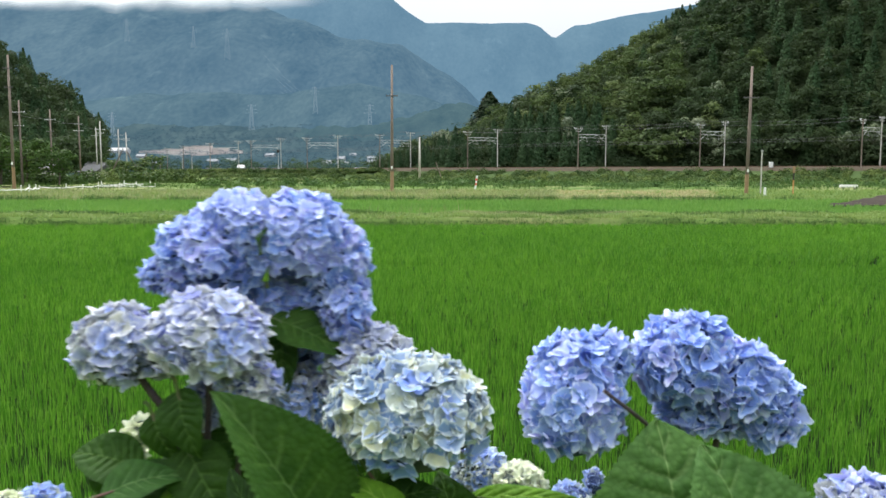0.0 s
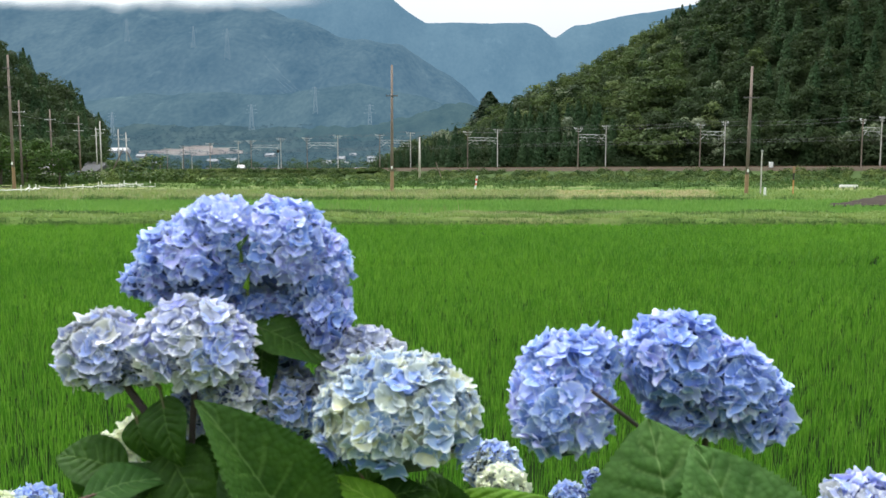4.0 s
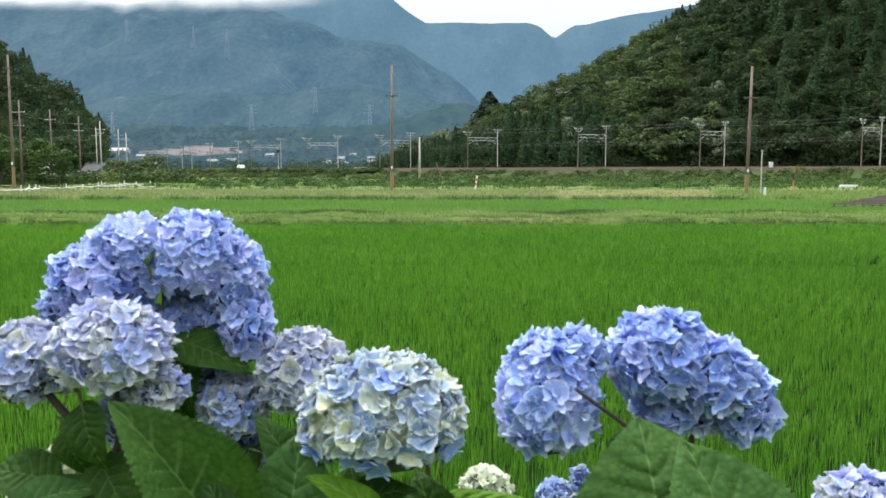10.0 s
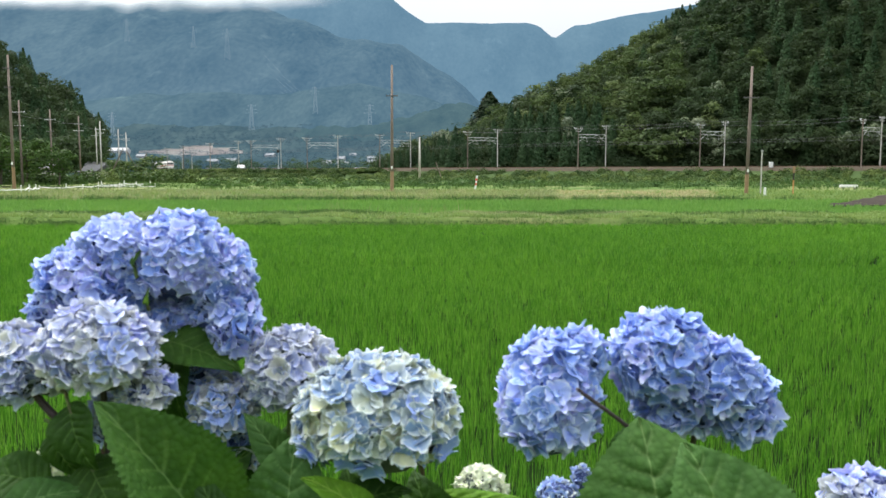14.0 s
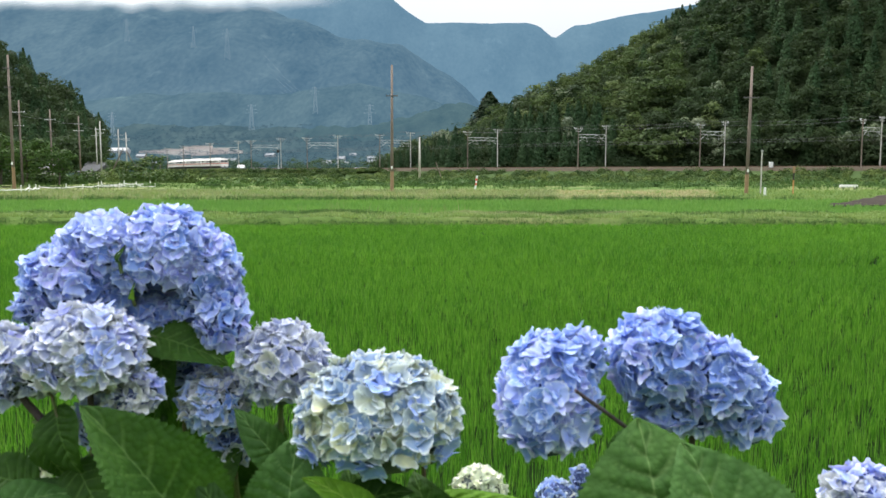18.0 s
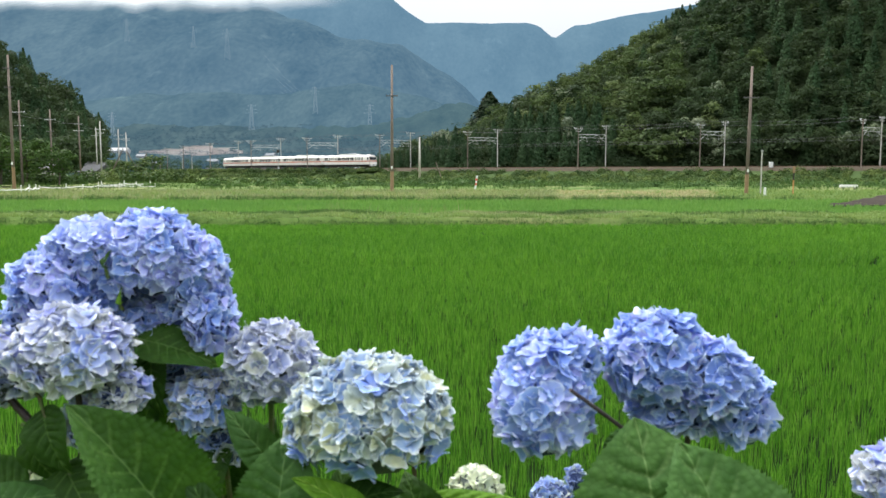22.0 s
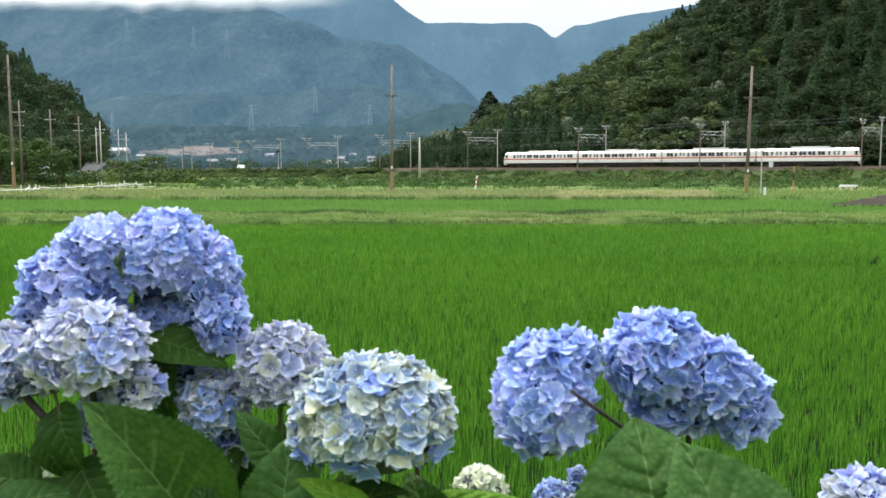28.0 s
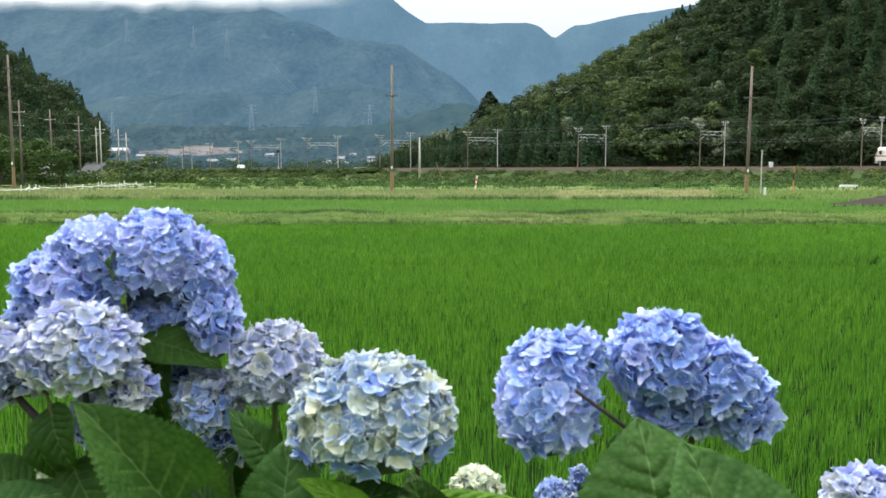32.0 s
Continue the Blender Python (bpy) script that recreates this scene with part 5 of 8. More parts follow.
    if cab:
        for y in (-0.68, 0.68):
            bm = bmesh.new()
            t = Matrix.Rotation(-cab * math.atan(0.28), 4, "Y")
            box(bm, cab * (half + 0.01 - 0.28 * 0.95), y, 2.65, 0.03, 1.22, 0.85, 0.0, t)
            part("windscreen", bm, M_GLASS, car, "dark raked cab windscreen")
            bm = bmesh.new()
            tube(bm, (cab * (half - 0.02), y * 1.35, 1.6), (cab * (half + 0.06), y * 1.35, 1.6), 0.15, 0.13, 12)
            part("headlight", bm, M_WHITE, car, "round clear headlight")
            bm = bmesh.new()
            box(bm, cab * (half - 0.85), y / 0.68 * 1.458, 2.55, 0.55, 0.02, 0.8, 0.0)
            part("cab_window", bm, M_GLASS, car)
        bm = bmesh.new()
        box(bm, cab * (half - 0.02), 0, 1.93, 0.08, 2.7, 0.22, 0.0)
        part("front_stripe", bm, M_STRIPE, car, "orange stripe across the cab front")
        bm = bmesh.new()
        box(bm, cab * (half - 0.25), 0, 0.72, 0.5, 2.4, 0.5, 0.05)
        part("skirt", bm, M_CARROOF, car, "grey front skirt")
    if pantograph:
        bm = bmesh.new()
        for y in (-0.55, 0.55):
            tube(bm, (4.2, y, 3.7), (3.2, y * 0.9, 4.4), 0.03, 0.03, 6)
            tube(bm, (3.2, y * 0.9, 4.4), (4.2, y * 0.8, 5.0), 0.03, 0.03, 6)
        tube(bm, (4.2, -0.85, 5.02), (4.2, 0.85, 5.02), 0.05, 0.05, 6)
        box(bm, 4.0, 0, 3.72, 1.8, 1.5, 0.1, 0.0)
        part("pantograph", bm, M_DARKSTEEL, car, "dark folded-frame pantograph")
    return tagged(car, "ivory electric train car with an orange waist stripe", "train car", "train of four cars")


train = [train_car(-1, False), train_car(0, True), train_car(0, False), train_car(1, False)]


def car_pose(s):
    ax, ay, _, _ = rail_at(s - 6.9)
    bx, by, _, _ = rail_at(s + 6.9)
    return pose((ax + bx) / 2, (ay + by) / 2, RAIL_Z, 0, 0, math.degrees(math.atan2(by - ay, bx - ax)))


for k, car in enumerate(train):
    car.matrix_basis = car_pose(-480 + 20 * k)


# ---- hydrangeas ----
def floret_mesh(seed, material, open_angle):
    """Four broad, cupped, overlapping petals with lightly waved rims round a small bead; 27 mm across at scale 1."""
    rng = np.random.default_rng(seed)
    v, f, rim = [], [], []
    for k in range(4):
        a = k * math.pi / 2 + rng.normal(0, 0.12)
        long, wide = 0.0138 * rng.uniform(0.9, 1.12), 0.0108 * rng.uniform(0.92, 1.12)
        tilt, cup, roll = open_angle + rng.normal(0, 0.19), rng.uniform(0.2, 0.55), rng.normal(0, 0.16)
        wave, beat = rng.uniform(0.0003, 0.0009), rng.uniform(0, 6.28)
        first = len(v)
        tilt = min(max(tilt, 0.02), 0.85)
        for u, w in ((0.03, 0.14), (0.34, 0.76), (0.66, 1.0), (0.88, 0.9), (1.0, 0.58)):
            for q in (-1, -0.55, 0, 0.55, 1):
                x, y = long * u * (1 - (0.2 * q * q if u > 0.95 else 0.05 * q * q)), wide * w * q
                z = x * math.sin(tilt) * (1 - 0.25 * u) + cup * wide * q * q * w + 0.0016 * cup * u ** 3 + roll * y
                z += wave * math.sin(beat + 4.2 * q + 2.6 * u) * u * (0.35 + 0.65 * q * q)
                x *= math.cos(tilt * 0.8)
                v.append((x * math.cos(a) - y * math.sin(a), x * math.sin(a) + y * math.cos(a), z + 0.0005 * (k % 2)))
                rim.append(max(u ** 1.4, abs(q) ** 1.6 if u > 0.1 else 0.0))
        for r in range(4):
            for c in range(4):
                i = first + r * 5 + c
                f.append((i, i + 1, i + 6, i + 5))
    b = len(v)
    for x, y, z in ((0.0011, 0, 0.001), (0, 0.0011, 0.001), (-0.0011, 0, 0.001), (0, -0.0011, 0.001), (0, 0, 0.0024)):
        v.append((x, y, z))
        rim.append(0.0)
    for k in range(4):
        f.append((b + k, b + (k + 1) % 4, b + 4, b + 4))
    f = [q if q[2] != q[3] else q for q in f]
    me = bpy.data.meshes.new("floret")
    me.from_pydata(v, [], [tuple(dict.fromkeys(q)) for q in f])
    me.shade_smooth()
    at = me.attributes.new("rim", "FLOAT", "POINT")
    at.data.foreach_set("value", rim)
    me.materials.append(material)
    return me


FLORETS = {}
for mat in (M_BLUE, M_SKYBLUE, M_PALEBLUE, M_LILAC, M_CREAM):
    FLORETS[mat.name] = [floret_mesh(100 + k, mat, 0.08 + 0.07 * k) for k in range(8)]


def head(thing, lobes, materials, core, size, seed, label="", crowd=1.0, name="flower_head", lower=0):
    """A mophead: florets over the outside of a few rounded lobes, each floret a piece of its own."""
    rng = np.random.default_rng(seed)
    lobes = np.array(lobes)
    # dark core fills the gaps between florets in place of shade
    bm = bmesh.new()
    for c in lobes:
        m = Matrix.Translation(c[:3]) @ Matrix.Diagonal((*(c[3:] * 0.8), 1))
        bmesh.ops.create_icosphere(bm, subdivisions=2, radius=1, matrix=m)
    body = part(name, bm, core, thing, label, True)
    made = []
    for li, c in enumerate(lobes):
        r = c[3:]
        area = 4 * math.pi * (((r[0] * r[1]) ** 1.6 + (r[0] * r[2]) ** 1.6 + (r[1] * r[2]) ** 1.6) / 3) ** (1 / 1.6)
        n = int(1.1 * crowd * area / (0.00023 * size * size))
        k = np.arange(n) + 0.5
        z = 1 - 2 * k / n
        a = math.pi * (1 + 5 ** 0.5) * k
        d = np.c_[np.sqrt(1 - z * z) * np.cos(a), np.sqrt(1 - z * z) * np.sin(a), z] + rng.normal(0, 0.05, (n, 3))
        d /= np.linalg.norm(d, axis=1)[:, None]
        # undersides bared to the dark core as shade; lower heads thinned further
        d = d[(d[:, 2] > -0.6) & ((lower == 0) | (d[:, 2] > -0.22) | (rng.uniform(0, 1, n) < 0.42))]
        p = c[:3] + d * (r - 0.0123) * rng.uniform(0.9, 1.03, (len(d), 1))
        keep = np.ones(len(p), dtype=bool)
        for lj, o in enumerate(lobes):
            if lj != li:
                keep &= (((p - o[:3]) / ((o[3:] - 0.0115) * 0.9)) ** 2).sum(axis=1) > 1
        nrm = d / r
        nrm /= np.linalg.norm(nrm, axis=1)[:, None]
        made += [(q, w, li) for q, w in zip(p[keep], nrm[keep])]
    rng.shuffle(made)
    made.sort(key=lambda m: m[0][1])
    for i, (q, w, li) in enumerate(made[:300]):
        # lower: more blue petals below the middle, partly painting the underside's shade
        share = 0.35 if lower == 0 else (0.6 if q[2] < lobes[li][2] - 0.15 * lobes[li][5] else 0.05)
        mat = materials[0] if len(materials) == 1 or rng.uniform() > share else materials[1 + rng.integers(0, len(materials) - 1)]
        ob = new("floret", FLORETS[mat.name][rng.integers(0, 8)])
        ob.parent = body
        w = Vector(w) + Vector(np.clip(rng.normal(0, 0.2, 3), -0.4, 0.4)) + Vector((0, 0, 0.35 * w[2] - 0.05))
        turn = w.to_track_quat("Z", "Y").to_matrix().to_4x4() @ Matrix.Rotation(rng.uniform(0, 6.28), 4, "Z")
        s = size * rng.uniform(0.82, 1.14)
        ob.matrix_basis = Matrix.Translation(q) @ turn @ Matrix.Scale(s, 4)
    rest = made[300:]
    if rest:
        vs, fs, rs = [], [], []
        for q, w, li in rest:
            me = FLORETS[materials[0].name][rng.integers(0, 8)]
            w = Vector(w) + Vector(np.clip(rng.normal(0, 0.2, 3), -0.4, 0.4)) + Vector((0, 0, 0.35 * w[2] - 0.05))
            m = Matrix.Translation(q) @ w.to_track_quat("Z", "Y").to_matrix().to_4x4() @ Matrix.Rotation(rng.uniform(0, 6.28), 4, "Z") @ Matrix.Scale(size, 4)
            b = len(vs)
            vs += [m @ u.co for u in me.vertices]
            rs += [u.value for u in me.attributes["rim"].data]
            fs += [tuple(b + i for i in p.vertices) for p in me.polygons]
        me = bpy.data.meshes.new("floret_backing")
        me.from_pydata(vs, [], fs)
        me.shade_smooth()
        at = me.attributes.new("rim", "FLOAT", "POINT")
        at.data.foreach_set("value", rs)
        me.materials.append(materials[0])
        ob = new("floret_backing", me)
        ob.parent = body
        tagged(ob, kind="stuff")
    return body


def leaf(base, tip, width, face, arch=0.012, fold=0.25, material=None, seed=0, thing=None):
    """Toothed oval leaf with a folded midrib, raised fields between side veins, and a stalk."""
    rng = np.random.default_rng(seed)
    base, tip, face = Vector(base), Vector(tip), Vector(face).normalized()
    along = tip - base
    length = along.length
    along.normalize()
    side = along.cross(face).normalized()
    face = side.cross(along).normalized()
    nu, nv = 120, 10
    v, vein, f = [], [], []
    for i in range(nu + 1):
        u = i / nu
        w = 0.5 * width * u ** 0.55 * (1 - u) ** 0.95 / 0.366
        for j in range(-nv, nv + 1):
            q = math.copysign((abs(j) / nv) ** 1.5, j)
            ww = w
            if abs(j) == nv:
                ww = w * (1.0 + 0.035 * (1 if i % 4 < 2 else -0.6)) + 0.0004
            ph = u * 7.5 - abs(q) * 1.5 + 0.22 * math.sin(u * 11 + seed * 1.7 + (2.0 if q > 0 else 0.0))
            d = abs(ph - round(ph)) * 2
            rise = max(0.002, 0.022 * width) * min(1, d * 1.6) ** 0.7 * (1 - q ** 4) * (0 if w == 0 else 1)
            p = base + along * (length * u) + side * (ww * q)
            z = fold * w * abs(q) ** 1.15 + rise - arch * (2 * u - 0.7) ** 2 + 0.0022 * math.sin(u * 9 + seed) * q
            if u > 0.9:
                z -= 0.35 * (u - 0.9) * arch * 8
            p += face * z
            v.append(p)
            vein.append(max(1.0 - min(1, abs(q) * w / 0.0016) if w > 0 else 0.9, (1 - d * 2.3) * 0.85 * (1 - abs(q) ** 3)))
    row = 2 * nv + 1
    for i in range(nu):
        for j in range(row - 1):
            a = i * row + j
            f.append((a, a + 1, a + row + 1, a + row))
    me = sheet("leaf", [tuple(p) for p in v], f, material or M_LEAF, True, attrs=[("vein", np.clip(vein, 0, 1))])
    ob = new("leaf", me)
    ob.parent = thing
    bm = bmesh.new()
    path_tube(bm, [base - along * min(0.03, length * 0.4) - Vector((0, 0, min(0.015, length * 0.2))), base - along * min(0.012, length * 0.15), base + along * length * 0.3 - face * 0.001], [0.0022, 0.002, 0.001], 6)
    part("leaf_stalk", bm, M_STEM, ob)
    return ob


def stem(thing, points, r0=0.006, r1=0.003, material=None):
    bm = bmesh.new()
    n = len(points)
    path_tube(bm, points, [r0 + (r1 - r0) * k / (n - 1) for k in range(n)], 8)
    return part("stem", bm, material or M_STEM, thing)


def plant(name, base, label, category):
    ob = empty(name, *base)
    return tagged(ob, label, category, "hydrangeas along the field")


# dense low bush foliage under the flowering stems, added unseen to darken their undersides
rng = np.random.default_rng(90)
spots = np.c_[rng.uniform(-0.85, 0.68, 210), rng.uniform(0.74, 1.2, 210), rng.uniform(0.55, 1.14, 210)]
spots[:, 2] = np.minimum(spots[:, 2], 1.53 - 0.42 * spots[:, 1])
belt("unseen_bush_foliage", spots, rng.uniform(0.08, 0.13, 210), 40, 0.03, M_BUSH, "dense dark green hydrangea leaves low in the bush, unseen, blocking light from below", rng, 0.8)

bloom_big = plant("hydrangea_bloom", (-0.34, 0.919, 0.55), "large many-lobed violet-blue hydrangea mophead on a leafy stem", "hydrangea")
head(bloom_big, [(-0.0581, -0.057, 1.0363, 0.0528, 0.0485, 0.0442), (-0.0246, -0.043, 1.067, 0.051, 0.0467, 0.0423), (-0.1085, -0.034, 1.0, 0.0255, 0.0255, 0.0265), (-0.078, -0.032, 1.0, 0.037, 0.036, 0.034), (-0.0349, -0.041, 1.0177, 0.0414, 0.0364, 0.0313), (-0.0343, 0.016, 0.9774, 0.0469, 0.0395, 0.0321)], [M_BLUE, M_SKYBLUE], M_CORE, 1.04, 200)
stem(bloom_big, [(0, 0, -0.05), (-0.016, 0.002, 0.361), (-0.048, -0.001, 0.722), (-0.08, -0.027, 1.031)])
head(bloom_big, [(0.0406, -0.034, 1.0586, 0.0604, 0.0585, 0.0566), (0.0817, -0.026, 1.0348, 0.0407, 0.0464, 0.0522), (0.0982, -0.031, 0.9815, 0.0318, 0.0426, 0.0535), (0.0239, 0.003, 0.9858, 0.066, 0.0535, 0.0409), (-0.0006, -0.033, 1.0433, 0.0366, 0.0416, 0.0467), (0.0703, -0.017, 0.9946, 0.0374, 0.0374, 0.0374)], [M_BLUE, M_SKYBLUE], M_CORE, 1.04, 201)
stem(bloom_big, [(0, 0, -0.05), (0.011, 0.004, 0.357), (0.033, 0.002, 0.714), (0.055, -0.021, 1.02)])
head(bloom_big, [(0.0446, -0.007, 0.9216, 0.0316, 0.027, 0.0224)], [M_BLUE, M_SKYBLUE], M_CORE, 1.04, 202)
stem(bloom_big, [(0, 0, -0.05), (0.009, 0.008, 0.323), (0.027, 0.011, 0.645), (0.045, -0.007, 0.922)])
# darker tone on the first leaf stands for the bloom's shade
leaf((0.0185, -0.051, 0.9702), (0.1118, -0.067, 0.9442), 0.0516, (0.1, -0.62, 0.78), 0.006, 0.2, M_LEAF_MID, 203, bloom_big)
leaf((0.0318, -0.0331, 0.9638), (0.0406, -0.0803, 0.8903), 0.0436, (-0.3, -0.9, 0.2), 0.012, 0.25, M_LEAF, 204, bloom_big)
leaf((0.0544, -0.006, 0.9314), (-0.0189, 0.0085, 0.8732), 0.0532, (-0.3, -0.9, 0.3), 0.012, 0.25, M_LEAF, 205, bloom_big)
leaf((0.0071, -0.081, 1.0503), (0.0042, -0.087, 1.0653), 0.0077, (-0.5, -0.8, 0.3), 0.012, 0.25, M_LEAF_MID, 206, bloom_big)
leaf((0.0162, -0.074, 1.0105), (0.0142, -0.079, 1.0186), 0.0054, (-0.2, -0.8, 0.5), 0.012, 0.25, M_LEAF_YOUNG, 207, bloom_big)
bloom_white = plant("hydrangea_bloom", (-0.359, 0.823, 0.55), "greyed lilac and cream hydrangea mopheads above broad leaves", "hydrangea")
head(bloom_white, [(0.0087, -0.036, 0.972, 0.0605, 0.0574, 0.0543)], [M_LILAC, M_LILAC, M_BLUE], M_CORE_PALE, 1.04, 208)
stem(bloom_white, [(0, 0, -0.05), (0.002, -0.001, 0.340), (0.005, -0.007, 0.680), (0.008, -0.036, 0.972)], material=M_DARKSTEM)
head(bloom_white, [(-0.0872, -0.025, 0.952, 0.0471, 0.0489, 0.0506), (-0.05, -0.017, 0.951, 0.034, 0.035, 0.039)], [M_LILAC, M_LILAC, M_BLUE], M_CORE_PALE, 1.04, 209)
stem(bloom_white, [(-0.009, -0.032, 0.807), (-0.026, -0.025, 0.876), (-0.056, -0.031, 0.917), (-0.085, -0.028, 0.954)], material=M_DARKSTEM)
head(bloom_white, [(0.046, -0.021, 0.9256, 0.0325, 0.0296, 0.0267), (-0.0146, 0.027, 0.8788, 0.0234, 0.029, 0.0345)], [M_BLUE, M_LILAC], M_CORE, 0.99, 210)
stem(bloom_white, [(0, 0, -0.05), (0.009, 0.004, 0.324), (0.026, 0.003, 0.648), (0.043, -0.02, 0.925)], material=M_DARKSTEM)
leaf((0.1531, -0.123, 0.8012), (0.0409, -0.118, 0.9481), 0.0901, (0.55, -0.71, 0.44), 0.012, 0.9, M_LEAF_MID, 211, bloom_white)
leaf((-0.0163, -0.058, 0.9241), (0.0104, -0.088, 0.8682), 0.0454, (-0.1, -0.95, 0.2), 0.01, 0.3, M_LEAF, 212, bloom_white)
bloom_mid = plant("hydrangea_bloom", (-0.219, 0.919, 0.55), "fading lilac-grey hydrangea mophead with a young leaf", "hydrangea")
head(bloom_mid, [(0.0434, -0.036, 0.9283, 0.0547, 0.0554, 0.056)], [M_LILAC], M_CORE_PALE, 1.04, 213)
stem(bloom_mid, [(0, 0, -0.05), (0.008, -0.001, 0.326), (0.025, -0.007, 0.652), (0.041, -0.036, 0.931)])
head(bloom_mid, [(-0.0343, -0.04, 0.8865, 0.042, 0.0426, 0.0433)], [M_LILAC, M_SKYBLUE], M_CORE_PALE, 1.04, 214)
stem(bloom_mid, [(0, 0, -0.05), (-0.007, -0.002, 0.312), (-0.020, -0.009, 0.625), (-0.033, -0.04, 0.893)])
head(bloom_mid, [(-0.0191, -0.025, 0.8334, 0.0286, 0.0299, 0.0312)], [M_SKYBLUE, M_LILAC], M_CORE, 1.04, 215)
stem(bloom_mid, [(0, 0, -0.05), (-0.004, 0.003, 0.294), (-0.013, 0.000, 0.588), (-0.021, -0.025, 0.84)])
leaf((0.0523, -0.0863, 0.8268), (0.0075, -0.0999, 0.8952), 0.04, (0.1, -0.85, 0.5), 0.012, 0.25, M_LEAF_BROAD, 216, bloom_mid)
leaf((-0.0885, 0.016, 0.7519), (-0.0963, 0.006, 0.896), 0.0635, (0, -0.9, 0.3), 0.012, 0.25, M_LEAF, 260, bloom_mid)
leaf((-0.0408, 0.016, 0.7413), (0.0026, 0.006, 0.8383), 0.0635, (0.2, -0.9, 0.3), 0.012, 0.25, M_LEAF, 261, bloom_mid)
leaf((-0.1382, 0.016, 0.759), (-0.1207, 0.006, 0.8878), 0.0595, (-0.2, -0.9, 0.2), 0.012, 0.25, M_LEAF, 262, bloom_mid)
leaf((-0.0065, 0.016, 0.7448), (0.0283, 0.006, 0.8466), 0.0595, (0.1, -0.9, 0.35), 0.012, 0.25, M_LEAF, 263, bloom_mid)
bloom_ball = plant("hydrangea_bloom", (-0.052, 0.803, 0.55), "round pale blue and cream hydrangea mophead on a dark stem", "hydrangea")
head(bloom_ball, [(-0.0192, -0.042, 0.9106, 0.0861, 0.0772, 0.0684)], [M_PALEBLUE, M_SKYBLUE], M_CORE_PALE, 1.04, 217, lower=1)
stem(bloom_ball, [(0, 0, -0.05), (-0.004, -0.003, 0.320), (-0.012, -0.010, 0.640), (-0.019, -0.042, 0.914)], material=M_DARKSTEM)
leaf((-0.1041, -0.0843, 0.7916), (-0.0975, -0.0636, 0.9029), 0.0843, (-0.1, -0.85, 0.5), 0.01, 0.22, M_LEAF_BROAD, 218, bloom_ball)
leaf((-0.013, -0.0911, 0.825), (-0.0767, -0.0962, 0.8767), 0.0312, (0.1, -0.7, 0.7), 0.012, 0.25, M_LEAF_YOUNG, 219, bloom_ball)
leaf((-0.0538, -0.0612, 0.8227), (0.0067, -0.068, 0.8563), 0.0433, (0, -0.6, 0.8), 0.012, 0.25, M_LEAF, 220, bloom_ball)
leaf((0.0433, 0.0212, 0.739), (0.0125, 0.0393, 0.823), 0.0673, (0, -0.85, 0.4), 0.012, 0.25, M_LEAF, 221, bloom_ball)
leaf((-0.0357, 0.0212, 0.739), (-0.0613, 0.0399, 0.8291), 0.0734, (0, -0.85, 0.4), 0.012, 0.25, M_LEAF, 222, bloom_ball)
leaf((-0.1309, -0.1226, 0.8107), (-0.1818, -0.106, 0.8794), 0.0354, (-0.3, -0.75, 0.6), 0.012, 0.25, M_LEAF, 223, bloom_ball)
bloom_twin = plant("hydrangea_bloom", (0.196, 0.823, 0.55), "pair of clear blue hydrangea mopheads on one forked stem", "hydrangea")
head(bloom_twin, [(-0.0953, -0.041, 0.9248, 0.0532, 0.0633, 0.0735), (-0.0636, -0.037, 0.9654, 0.0283, 0.0311, 0.0339)], [M_SKYBLUE, M_BLUE], M_CORE, 1.13, 224)
stem(bloom_twin, [(0, 0, 0), (0.022, -0.032, 0.807), (-0.013, -0.068, 0.898), (-0.051, -0.105, 0.932), (-0.082, -0.123, 0.957)], 0.0032, 0.0016, M_DARKSTEM)
head(bloom_twin, [(0.0205, -0.027, 0.963, 0.0538, 0.0544, 0.055), (0.0721, -0.039, 0.9439, 0.0464, 0.0464, 0.0464), (0.1052, -0.032, 0.9129, 0.0332, 0.0407, 0.0481), (0.0511, -0.012, 0.9093, 0.0575, 0.0458, 0.034)], [M_SKYBLUE, M_BLUE], M_CORE, 1.13, 225)
stem(bloom_twin, [(0, 0, -0.05), (0.012, 0.002, 0.327), (0.037, -0.001, 0.653), (0.062, -0.027, 0.933)], material=M_DARKSTEM)
leaf((0.0107, -0.0247, 0.8811), (-0.0342, -0.0062, 0.865), 0.0270, (-0.1, -0.8, 0.6), 0.012, 0.25, M_LEAF_BROAD, 226, bloom_twin)
bloom_corner = plant("hydrangea_bloom", (0.422, 0.823, 0.55), "pale lilac-blue hydrangea mophead low in the bush", "hydrangea")
head(bloom_corner, [(0, -0.0505, 0.8212, 0.0498, 0.043, 0.0362)], [M_BLUE, M_LILAC], M_CORE, 1.06, 227)
stem(bloom_corner, [(0, 0, -0.05), (0.000, -0.005, 0.287), (0.000, -0.015, 0.575), (0, -0.051, 0.821)])
bloom_cream = plant("hydrangea_bloom", (0.044, 0.968, 0.55), "small cream-white hydrangea mophead just opening", "hydrangea")
head(bloom_cream, [(-0.0034, -0.0499, 0.7675, 0.039, 0.0403, 0.0416)], [M_CREAM], M_CORE_PALE, 0.66, 228)
stem(bloom_cream, [(0, 0, -0.05), (-0.001, -0.005, 0.269), (-0.002, -0.015, 0.537), (-0.003, -0.05, 0.768)])
leaf((-0.0717, -0.1182, 0.7883), (0.0602, -0.1565, 0.8083), 0.0268, (0, -0.5, 0.86), 0.012, 0.25, M_LEAF_YOUNG, 229, bloom_cream)
bloom_small = plant("hydrangea_bloom", (0.145, 0.968, 0.55), "small pale blue hydrangea mophead half hidden by leaves", "hydrangea")
